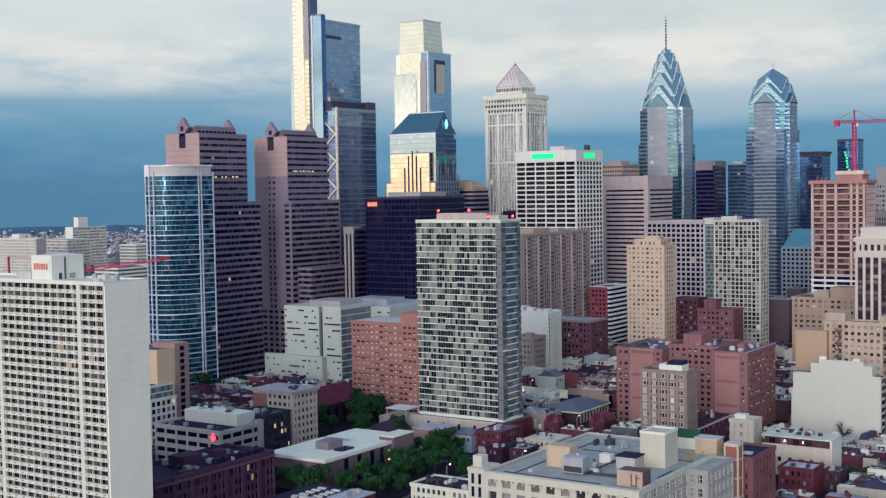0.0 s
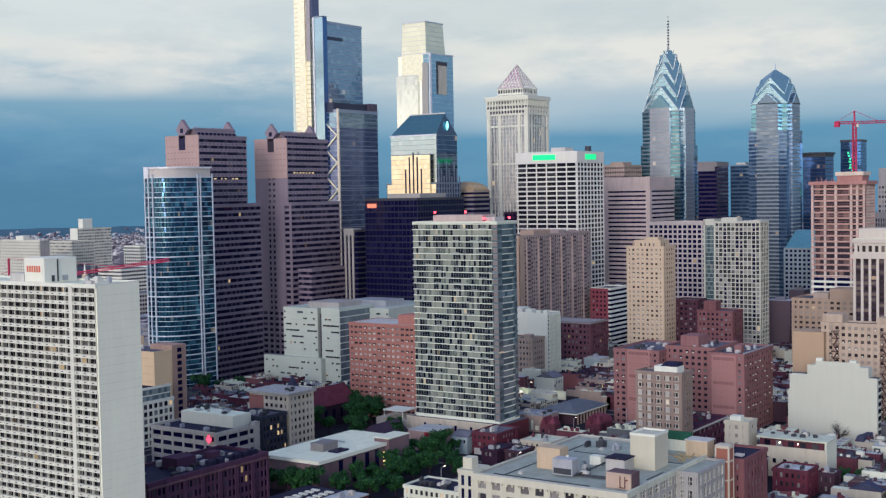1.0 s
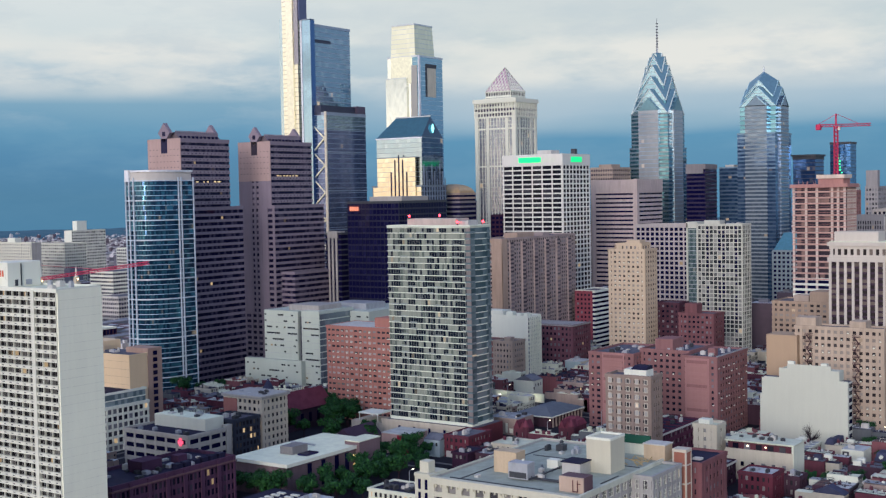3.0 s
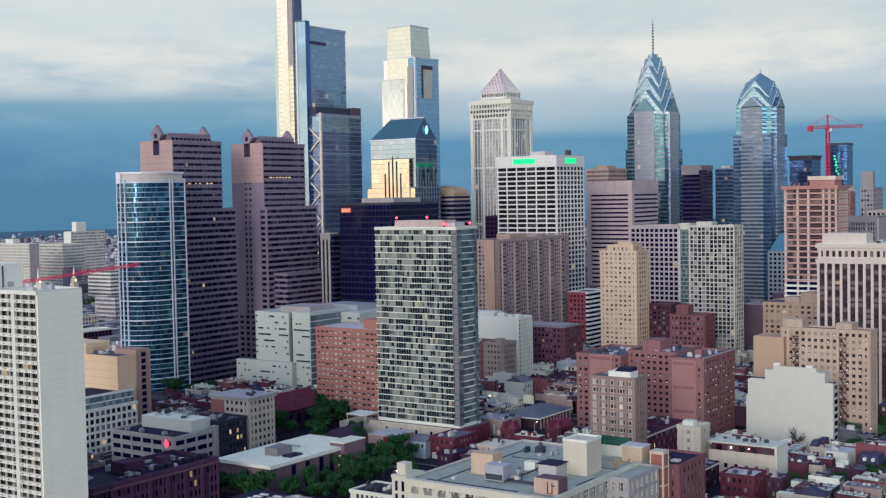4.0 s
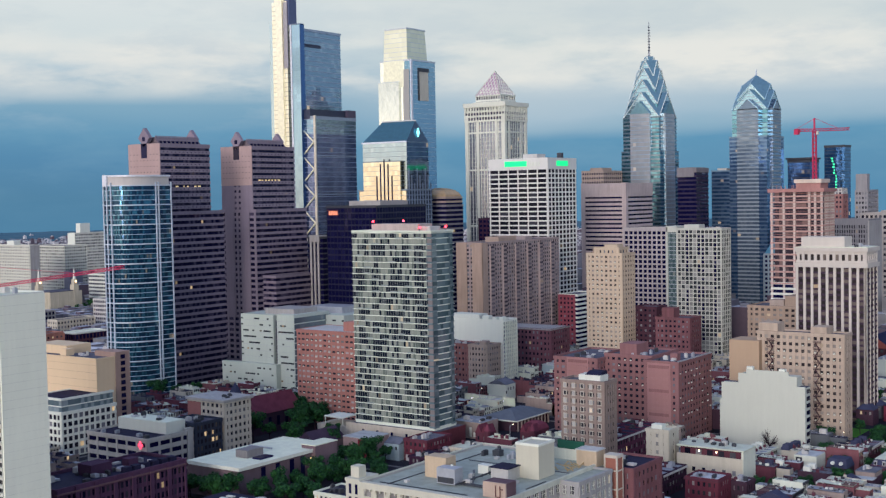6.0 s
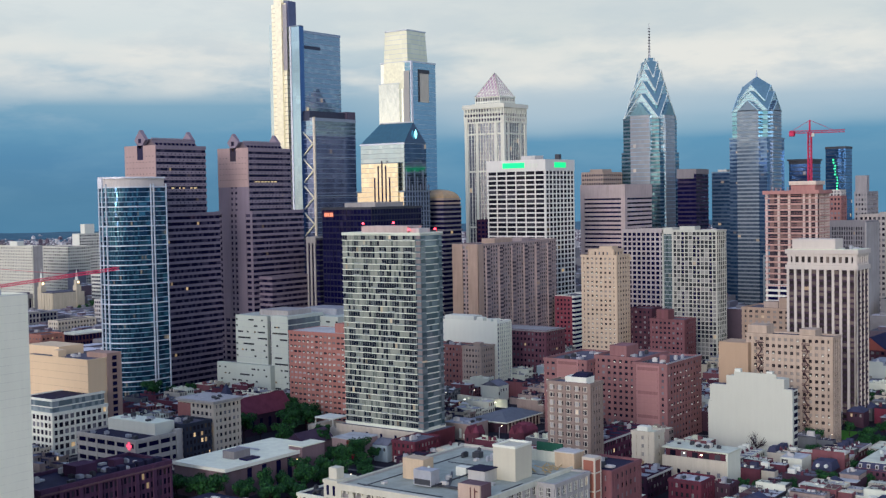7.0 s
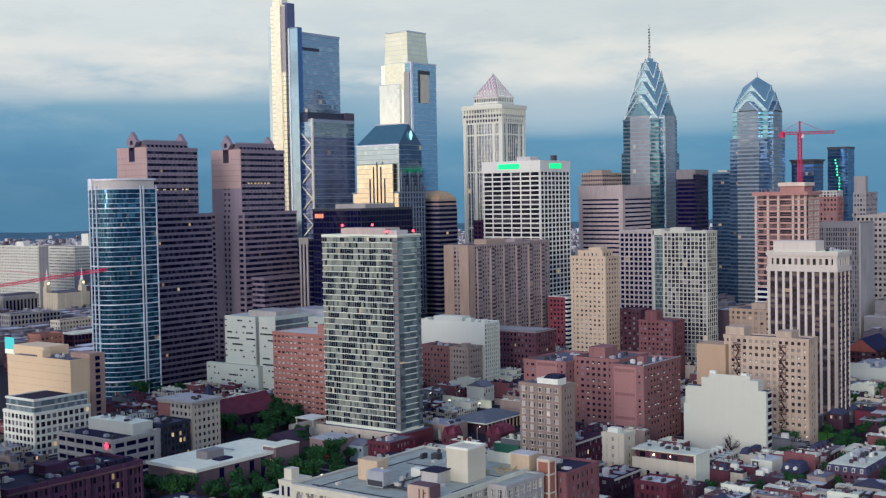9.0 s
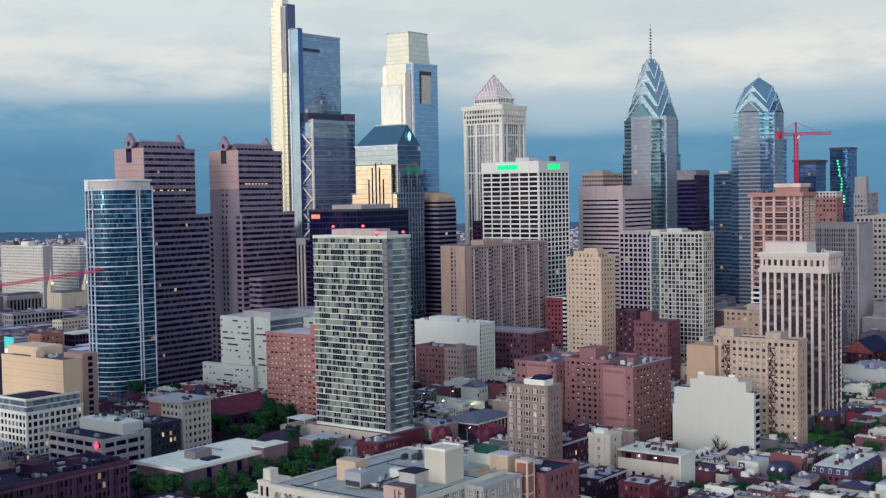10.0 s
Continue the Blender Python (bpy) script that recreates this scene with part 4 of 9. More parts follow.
def chevron_tower_short():
    t = thing("chevron_tower", "blue glass skyscraper with pointed gables and pyramid top", "skyscraper", 445, -18)
    a, b = 40.0, 48.0
    cx, cy = b / 2, a / 2
    gn = glass("short_glass", (0.035, 0.085, 0.18), (0.09, 0.17, 0.29), mirror=0.6, rough=0.06, lit=0.012, blind=0.3, tilt=0.02)
    bn = glass("short_band", (0.14, 0.23, 0.34), (0.21, 0.31, 0.42), mirror=0.6, rough=0.2, lit=0.0, blind=0.4)
    storeys(t, rect(0, 0, b, a), 0, 181, 46, [12, 12, 12, 12], gn, bn, sp=0.42, proud=0.2, join=True)
    flat_roof(t, rect(0, 0, b, a), 181, M_ROOF, M_CHEVLINE, 1)
    for w, z0, ze, h, rise in ((19.0, 181, 209, 20, 6), (15.0, 209, 219, 17, 10)):
        cross_gable(t, cx, cy, w, z0, ze, h, G_CHEV, M_CHEVTEAL, 7, 6, rise)
    # central bays of grey stone and glass with pointed heads, on the west and south fronts
    bay = glass("bay_grey", (0.12, 0.18, 0.25), (0.22, 0.28, 0.34), mirror=0.6, rough=0.12, lit=0.006)
    for ax, ay in ((-1, 0), (0, -1)):
        ox, oy = cx + ax * (b / 2 - 2.0), cy + ay * (a / 2 - 1.0)
        hx, hy = (2.8, 11.5) if ax else (11.5, 2.8)
        storeys(t, rect(ox - hx, oy - hy, ox + hx, oy + hy), 0, 209, 53, [1 if ax else 7, 7 if ax else 1] * 2, bay, wall("bay_stone", (0.30, 0.34, 0.39), 0.4, stain=0.05), sp=0.4, proud=0.1, join=True)
        px, py = -ay, ax
        d = Vector((ax, ay, 0)) * 2.9
        v = [Vector((ox + px * 11.5, oy + py * 11.5, 209)), Vector((ox - px * 11.5, oy - py * 11.5, 209)), Vector((ox, oy, 220))]
        bm = bmesh.new()
        f = [bm.verts.new(p + d) for p in v]
        r = [bm.verts.new(p - d * 2) for p in v]
        bm.faces.new(f)
        bm.faces.new(r[::-1])
        for i in range(3):
            bm.faces.new((f[i], r[i], r[(i + 1) % 3], f[(i + 1) % 3]))
        bmesh.ops.recalc_face_normals(bm, faces=bm.faces)
        part("bay_gable", bm, bay, t)
        bm = bmesh.new()
        for q in v[:2]:
            beam(bm, q + d * 1.05, v[2] + d * 1.05, 0.4)
        part("bay_chevron", bm, M_CHEVTEAL, t)
    # lower wing on the north side
    storeys(t, rect(0.5, a + 0.3, b - 2, a + 20), 0, 147, 37, [6, 10, 12, 6], gn, bn, sp=0.42, proud=0.2, join=True)
    flat_roof(t, rect(0.5, a + 0.3, b - 2, a + 20), 147, M_ROOF, M_CHEVLINE, 0.8)
    part("roof_unit", boxes((6, a + 6, 147, 20, a + 16, 150)), M_PALE, t)
    bm = bmesh.new()
    prism(bm, rect(cx - 0.9, cy - 0.9, cx + 0.9, cy + 0.9), 244, 252, top=rect(cx - 0.15, cy - 0.15, cx + 0.15, cy + 0.15))
    part("finial", bm, M_STEEL, t)


chevron_tower_tall()
chevron_tower_short()


# ---- white grid tower with green sign ----
def grid_tower():
    t = thing("white_grid_tower", "white concrete grid office tower with green lit roof signs", "office tower", 129.5, 53.4)
    st = wall("grid_white", (0.80, 0.77, 0.77), 0.7, stain=0.08)
    g = glass("grid_glass", (0.010, 0.010, 0.016), (0.07, 0.07, 0.08), rough=0.06, lit=0.01, blind=0.2)
    pts = rect(0, 0, 47.8, 58.2)
    storeys(t, pts, 0, 148, 37, [8, 6, 8, 6], g, st, sp=0.3, proud=0.5, pier=0.95, piermat=st)
    bm = bmesh.new()
    prism(bm, offset(pts, 0.7), 148, 157.3)
    part("crown_wall", bm, st, t)
    part("roof_box", boxes((10, 16, 157, 24, 30, 161)), M_PALE, t)
    part("roof_fan", boxes((30, 4, 157, 34, 8, 162)), M_DARKMETAL, t)
    gr = glowing("green_sign", (0.0, 0.60, 0.17), 1.0)
    part("sign", boxes((-1.0, 20, 150.4, -0.75, 42, 154.8)), gr, t, "green lit sign")
    bar = part("sign_bar", boxes((-1.0, 0, 150.6, -0.75, 1.9, 154)), M_WHITE, t)
    bar.location = (0, 7, 0)
    for i in range(1, 4):
        again(bar, 0, 7 + i * 3, 0)
    part("sign", boxes((14, -1.0, 150.4, 33, -0.75, 154.8)), gr, t, "green lit sign")


grid_tower()


# ---- green glass tower with chequered panes ----
def checker_tower():
    t = thing("chequered_glass_tower", "pale green glass apartment tower with chequered panes and red beacons", "apartment tower", -275.2, -118.8)
    g = glass("checker_glass", (0.12, 0.15, 0.13), (0.36, 0.39, 0.32), mirror=0.12, rough=0.12, lit=0.012, blind=0.62, tilt=0.02, glow=0.6)
    gd = glass("checker_dark", (0.005, 0.009, 0.020), (0.11, 0.13, 0.13), mirror=0.0, rough=0.1, lit=0.05, blind=0.16, tilt=0.02, glow=0.6, warm=(1.0, 0.84, 0.55))
    gs = glass("checker_side", (0.10, 0.18, 0.20), (0.32, 0.44, 0.46), mirror=0.5, rough=0.08, lit=0.006, blind=0.5)
    edge = wall("checker_slab", (0.80, 0.83, 0.76), 0.6, stain=0.05)
    a, b, H = 50.2, 18.4, 108.8
    W0 = 11.2
    NC = 33
    fl = 32
    fh = (H - W0) / fl
    storeys(t, rect(0, 0, b, a), W0, H, fl, [8, 10, 8, 1], gs, edge, sp=0.12, proud=0.45)
    # open rooms and balconies gather in upright strips, shifting from floor to floor
    rnd = random.Random(18)
    rooms = ((0, 2, 0.75), (2, 7, 0.92), (7, 9, 0.2), (9, 12, 0.7), (12, 14, 0.2), (14, 17, 0.74), (17, 19, 0.3), (19, 22, 0.2), (22, 25, 0.68), (26, 28, 0.62), (28, 31, 0.72), (31, 33, 0.4))
    dark = set()
    for f in range(fl):
        for c0, c1, p in rooms:
            if rnd.random() < p:
                dark |= {(f, c) for c in range(c0, c1) if rnd.random() < 0.84}
            elif rnd.random() < 0.25:
                dark.add((f, rnd.randrange(c0, c1)))
    pane = part("window", boxes((-0.12, 0.06, 0.25, -0.04, a / NC - 0.06, fh - 0.22)), g, t)
    gap = part("dark_window", boxes((-0.12, 0.06, 0.25, -0.04, a / NC - 0.06, fh - 0.3)), gd, t)
    gap.location = (0, 2 * a / NC, W0 + (fl - 1) * fh)
    dark.add((fl - 1, 2))
    dark.discard((fl - 1, 0))
    pane.location = (0, 0, W0 + (fl - 1) * fh)
    rest = {False: bmesh.new(), True: bmesh.new()}
    k = 0
    for f in range(fl - 1, -1, -1):
        for c in range(NC):
            if f == fl - 1 and c in (0, 2):
                continue
            k += 1
            y, deep = c * a / NC, (f, c) in dark
            if k < 300:
                again(gap if deep else pane, 0, y, W0 + f * fh)
            else:
                box(rest[deep], -0.12, y + 0.06, W0 + f * fh + 0.25, -0.04, y + a / NC - 0.06, W0 + f * fh + fh - 0.22)
    tagged(part("lower_glazing", rest[False], g, t), kind="stuff")
    tagged(part("lower_dark_glazing", rest[True], gd, t), kind="stuff")
    pier = wall("corner_taupe", (0.30, 0.27, 0.25))
    part("corner_pier", boxes((-0.28, -0.3, W0, 0.3, 2.2, H)), pier, t)
    fin = part("mullion", boxes((-0.2, -0.04, W0, -0.02, 0.04, H)), wall("checker_fin", (0.42, 0.46, 0.42)), t)
    for c in range(1, NC + 1):
        again(fin, 0, c * a / NC, 0)
    # pale glass balustrades, floor by floor
    rail = part("balustrade", boxes((-0.55, 0.05, 0.0, -0.36, 4.4, 0.7)), glass("balustrade_glass", (0.28, 0.33, 0.31), (0.38, 0.43, 0.39), mirror=0.1, rough=0.2, lit=0, blind=0.5), t)
    rail.location = (0, 17, W0 + fh * 31)
    for f in range(fl):
        for c in range(9):
            if rnd.random() < 0.25:
                again(rail, 0, 0.3 + c * 5.4 + rnd.uniform(-0.4, 0.4), W0 + f * fh + 0.1)
    # corner balconies with glass fronts on the south-west corner
    shelf = part("balcony", boxes((-0.9, -0.9, -0.12, 0.2, 2.4, 0.12), (-0.9, -0.9, 0.12, -0.82, 2.4, 0.9), (-0.82, -0.9, 0.12, 3.2, -0.82, 0.9), (0.2, -0.9, -0.12, 3.2, -0.4, 0.12)), glass("rail_glass", (0.13, 0.19, 0.21), (0.25, 0.32, 0.33), mirror=0.2, rough=0.15, lit=0, blind=0.5), t)
    shelf.location = (0, 0, W0)
    ledge = part("side_balcony", boxes((0, -1.0, -0.1, 3.4, -0.4, 0.12), (0, -1.0, 0.12, 3.4, -0.92, 0.85)), MATS["rail_glass"], t)
    ledge.location = (14, 0, W0)
    for f in range(1, fl):
        again(shelf, 0, 0, W0 + f * fh)
        again(ledge, 14, 0, W0 + f * fh)
    flat_roof(t, rect(0, 0, b, a), H, M_ROOF, edge, 1.0)
    plant_room(t, 3, 10, 15, 40, H, 4.2, wall("rose_render", (0.60, 0.50, 0.46)))
    plant_room(t, 5, 4, 14, 12, H, 3.0, M_PALE)
    for x, y in ((2, 38), (12, 26), (3, 9), (17, 3)):
        beacon(t, x, y, H + (4.2 if 9 < y < 41 and x < 15 else 1))
    # podium
    cream = wall("podium_cream", (0.60, 0.54, 0.46))
    part("podium", boxes((-6, -3, 0, b + 3, a + 2, 9.5)), cream, t)
    part("podium_end", boxes((-5.6, -3.4, 0, b + 4, -2.9, 9.6)), wall("podium_brick", (0.24, 0.085, 0.07)), t, "dark red brick end wall")
    part("podium_roof", boxes((-5.6, -2.8, 9.5, b + 2.7, a + 1.7, 9.8)), M_ROOF, t)
    part("podium_kerb", boxes((-6.2, -3, 9.5, -5.6, a + 2, 10.6)), cream, t)
    part("base_storey", boxes((-0.3, -0.3, 9.4, b + 0.3, a + 0.3, W0)), edge, t)
    part("terrace_wall", boxes((-6, a + 2, 0, 10, a + 22, 8)), cream, t)
    part("pavilion_roof", boxes((-4, a + 6, 11.5, 8, a + 19, 12.1)), M_WHITE, t, "white pavilion roof")
    post = part("pavilion_post", boxes((-0.15, -0.15, 8, 0.15, 0.15, 11.5)), M_WHITE, t)
    post.location = (-3.5, a + 6.5, 0)
    for p in ((-3.5, a + 18.5), (7.5, a + 6.5), (7.5, a + 18.5)):
        again(post, *p)
    slot = part("podium_slot", boxes((-6.15, 0, 1.5, -5.9, 1.3, 8)), M_GLASSDARK, t)
    slot.location = (0, 3, 0)
    for i in range(1, 5):
        again(slot, 0, 3 + i * 9.3, 0)


checker_tower()


# ---- black glass block ----
def black_block():
    t = thing("black_office_block", "black glass office block with faint floor lines", "office building", -110.8, 46.2)
    b, a = 56.3, 44.8
    pts = rect(0, 0, b, a)
    storeys(t, pts, 0, 120, 29, [18, 14, 18, 14], M_GLASSDARK, metal("black_line", (0.020, 0.020, 0.042), 0.4, 0.3), sp=0.26, proud=0.1, pier=0.3, piermat=MATS["black_line"])
    flat_roof(t, pts, 120, M_ROOFDARK, M_DARKMETAL, 1.2)
    plant_room(t, 14, 8, 46, 36, 120, 4.2, M_CONCRETE)
    sign = part("sign", boxes((-0.32, 34, 114.2, -0.2, 43, 118.2)), wall("sign_rust", (0.30, 0.10, 0.07)), t, "dim orange lettering on the top floor")
    bar = part("sign_bar", boxes((-0.42, 0, 114.8, -0.32, 1.2, 117.4)), glowing("sign_orange", (0.9, 0.30, 0.16), 0.5), sign)
    bar.location = (0, 34.6, 0)
    for i in range(1, 5):
        again(bar, 0, 34.6 + i * 1.65, 0)


black_block()


# ---- middle-sized buildings ----
def midrise(name, label, x, y, a, b, z, floors, nw, ns, wallmat, glassmat=None, sp=0.5, pf=0.4, proud=0.25, category="apartment building", roof=None, edge=None, height=1.0, z0=0.0, join=False):
    """A block with its south-west corner at x, y: a metres along its west side, b along its south side; nw and ns windows a storey."""
    t = thing(name, label, category, x, y)
    cw = min(a / max(nw, 1), b / max(ns, 1))
    storeys(t, rect(0, 0, b, a), z0, z, floors, [ns, nw, ns, nw], glassmat or M_GLASS, wallmat, sp=sp, proud=proud, pier=pf * cw, piermat=wallmat, join=join)
    flat_roof(t, rect(0, 0, b, a), z, roof or M_ROOF, edge or wallmat, height)
    return t


def blank(t, name, x0, y0, z0, x1, y1, z1, material, label=""):
    ob = part(name, boxes((x0, y0, z0, x1, y1, z1)), material, t, label)
    return ob


def coolers(t, seed, share, spots, material=None):
    """Window air conditioners: spots are (x, y, z, turn) below the panes; turn 0 faces west, 90 faces south."""
    rnd = random.Random(seed)
    first = None
    for x, y, z, turn in spots:
        if rnd.random() > share:
            continue
        if first is None:
            first = part("air_conditioner", boxes((-0.45, -0.4, 0, 0.05, 0.4, 0.5)), material or M_WHITE, t)
            first.matrix_basis = pose(x, y, z, 0, 0, turn)
        else:
            again(first, x, y, z, turn)


def tan_balcony_block():
    w = wall("apt_tan", (0.52, 0.40, 0.31))
    w2 = wall("apt_taupe", (0.47, 0.385, 0.355))
    t = midrise("balcony_apartment_block", "long taupe concrete apartment block with balcony columns and tan end wall", -17, 23, 22, 111, 91, 30, 6, 34, w2, sp=0.45, pf=0.42)
    blank(t, "end_wall", -0.9, -0.8, 0, -0.3, 8.6, 91.8, w, "tan brick end wall")
    blank(t, "end_wall", -0.9, 13.4, 0, -0.3, 22.6, 91.8, w, "tan brick end wall")
    blank(t, "corner_wall", -0.9, -0.9, 0, 6, -0.3, 91.8, w)
    bal = part("balcony_column", boxes((0, -1.6, 3, 5.0, -0.3, 89)), w2, t)
    bal.location = (9, 0, 0)
    for i in range(1, 6):
        again(bal, 9 + i * 17.5, 0, 0)
    # dark sheets on the balcony columns stand in for the shade of the recesses
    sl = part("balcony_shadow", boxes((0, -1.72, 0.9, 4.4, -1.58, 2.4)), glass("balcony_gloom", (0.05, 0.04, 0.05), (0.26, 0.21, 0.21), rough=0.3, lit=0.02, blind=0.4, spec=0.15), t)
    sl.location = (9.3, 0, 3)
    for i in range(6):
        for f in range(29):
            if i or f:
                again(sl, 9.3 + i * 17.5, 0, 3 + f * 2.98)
    plant_room(t, 30, 5, 55, 17, 91, 4, w)
    plant_room(t, 70, 6, 80, 15, 91, 3, w2)


tan_balcony_block()


def tan_tower():
    w = wall("tower_buff", (0.66, 0.53, 0.40), stain=0.1)
    t = midrise("tan_apartment_tower", "slim tan brick apartment tower with small square windows", -8.3, -86.4, 27.6, 19.2, 84, 26, 8, 5, w, G_SASH, sp=0.55, pf=0.52, proud=0.2)
    g = M_GLASS
    coolers(t, 9, 0.3, [(-0.2, (c + 0.5) * 27.6 / 8, f * 3.23 + 0.95, 0) for f in range(4, 26) for c in range(8)])
    storeys(t, rect(1.5, 3, 15, 22), 84, 88, 1, [3, 6, 3, 6], g, w, sp=0.5, proud=0.2, pier=2.0)
    flat_roof(t, rect(1.5, 3, 15, 22), 88, M_ROOF, w)
    plant_room(t, 3, 5, 12, 15, 88, 3.0, w)
    tank = bmesh.new()
    prism(tank, [(8 + 2.2 * math.cos(i * math.pi / 6), 24.5 + 2.2 * math.sin(i * math.pi / 6)) for i in range(12)], 83.8, 87.5)
    part("tank", tank, M_TAN, t)


tan_tower()


def white_residence():
    w = wall("residence_white", (0.62, 0.61, 0.58), stain=0.1)
    t = midrise("white_apartment_tower", "white framed apartment tower with green glass strip and dark balconies", 64.6, -128, 34, 16.7, 99, 32, 11, 5, w, glass("res_glass", (0.025, 0.03, 0.035), (0.36, 0.36, 0.33), rough=0.1, lit=0.012, blind=0.36), sp=0.22, pf=0.18, proud=0.3)
    g = glass("strip_glass", (0.07, 0.12, 0.13), (0.22, 0.29, 0.28), mirror=0.3, rough=0.08, lit=0.01, blind=0.4)
    storeys(t, rect(0.5, 34, 15, 41.8), 0, 99, 32, [4, 4, 4, 4], g, metal("strip_line", (0.4, 0.45, 0.46), 0.5, 0.2), sp=0.12, proud=0.1)
    blank(t, "edge_wall", -0.8, 41.3, 0, 15, 42.4, 100.5, w)
    blank(t, "edge_wall", -0.8, 33.3, 0, 0.2, 34.4, 100.5, w)
    blank(t, "strip_cap", -0.8, 34, 97, 15, 42.4, 101.5, w)
    bal = part("balcony", boxes((-0.55, 0, 0.3, -0.36, 1.6, 2.2)), M_GLASSDARK, t)
    rnd = random.Random(4)
    bal.location = (0, 3.5, 3)
    for f in range(32):
        for c in (3.5, 13, 16, 25):
            if rnd.random() < 0.62:
                again(bal, 0, c, f * 3.09)
    plant_room(t, 3, 18, 13, 30, 99, 3.5, w)
    rooftop(t, 1, 2, 15, 16, 99.2, 3, 5)


white_residence()


def column_tower():
    w = wall("column_white", (0.66, 0.60, 0.54), stain=0.08)
    t = thing("white_column_tower", "white apartment tower with tall slender columns and recessed brown balconies", "apartment tower", -100, -280)
    g = glass("column_glass", (0.03, 0.025, 0.025), (0.22, 0.18, 0.15), rough=0.15, lit=0.015, blind=0.4)
    a, b, z = 39.4, 21.0, 94.8
    storeys(t, rect(0.9, 0.9, b - 0.9, a - 0.9), 0, 84, 28, [5, 9, 5, 9], g, wall("column_brown", (0.12, 0.085, 0.085)), sp=0.35, proud=0.3)
    col = part("column", boxes((-0.5, -0.7, 0, 0.5, 0.7, 84.5)), w, t)
    col.location = (0.6, 0.9, 0)
    for i in range(1, 10):
        again(col, 0.6, 0.9 + i * (a - 1.8) / 9, 0)
    side = part("side_column", boxes((-0.4, -0.25, 0, 0.4, 0.35, 84.5)), w, t)
    side.location = (0.9, 0.6, 0)
    for i in range(4):
        if i:
            again(side, 0.9 + i * (b - 1.8) / 3, 0.6, 0)
        again(side, 0.9 + i * (b - 1.8) / 3, a - 0.6, 0)
    blank(t, "corner_wall", 0.1, 0.35, 0, 1.2, 1.9, 84.5, w)
    storeys(t, rect(0.9, 0.9, b - 0.9, a - 0.9), 86.2, 92.6, 1, [5, 11, 5, 11], g, w, sp=0.48, proud=0.5, pier=1.6, piermat=w)
    bm = bmesh.new()
    prism(bm, rect(-0.4, -0.4, b + 0.4, a + 0.4), 84, 86.4)
    prism(bm, rect(-0.5, -0.5, b + 0.5, a + 0.5), 92.6, 94.8)
    part("cornice", bm, w, t)
    part("roof", boxes((0.3, 0.3, 94.8, b - 0.3, a - 0.3, 95.1)), M_ROOFPALE, t)
    plant_room(t, 3, 13, 16, 37, 95, 5.5, w)
    rooftop(t, 2, 2, b - 2, 12, 95, 8, 4)


column_tower()

M_BANDTAN = wall("band_tan", (0.60, 0.50, 0.48))
tb = midrise("banded_office_block", "pinkish tan office block with dark horizontal window bands", 277, 56, 46.5, 56, 124, 30, 12, 14, M_BANDTAN, M_GLASSDARK, sp=0.6, pf=0.0, category="office building", height=0.5, join=True)
blank(tb, "crown_wall", -0.6, -0.6, 124, 56.6, 47.1, 135.6, M_BANDTAN)
blank(tb, "corner_pier", -0.7, -0.7, 0, 4, 3.5, 136, M_BANDTAN)
blank(tb, "corner_pier", -0.7, 43, 0, 3, 47.2, 136, M_BANDTAN)

tb = midrise("stone_office_tower", "tan stone office tower with flat roof and plant rooms", 338, 112, 24, 40, 148, 34, 9, 9, M_BUFF, M_GLASSDARK, sp=0.5, pf=0.4, category="office tower", join=True)
plant_room(tb, 6, 4, 26, 18, 148, 4, M_BUFF)


def brown_hotel():
    w = wall("hotel_taupe", (0.38, 0.305, 0.235))
    t = midrise("taupe_hotel", "taupe brick hotel with pale framed windows and white roof hut", -284, -219, 22, 11.5, 42, 12, 5, 5, w, sp=0.55, pf=0.55, proud=0.2, category="hotel")
    fr = part("window_frame", boxes((-0.42, -0.95, -1.25, -0.22, 0.95, 1.25)), wall("frame_cream", (0.58, 0.53, 0.46)), t)
    gl = part("window", boxes((-0.5, -0.55, -0.85, -0.4, 0.55, 0.85)), glass("hotel_sash", (0.03, 0.03, 0.035), (0.55, 0.53, 0.48), rough=0.15, lit=0.02, blind=0.55), t)
    for f in range(12):
        for c in range(5):
            p = (0, 22 / 10 + c * 22 / 5, 3.5 / 2 + f * 3.5)
            if f == 0 and c == 0:
                fr.location = gl.location = p
            else:
                again(fr, *p)
                again(gl, *p)
    hut = part("roof_hut", boxes((2, 3, 42, 9.5, 14, 45.2)), M_WHITE, t, "white roof hut with dark sloped lid")
    bm = bmesh.new()
    prism(bm, rect(2.3, 3.3, 9.2, 11), 45.2, 46.8, top=rect(5, 3.3, 9.2, 10))
    part("hut_lid", bm, M_ROOFDARK, hut)


brown_hotel()


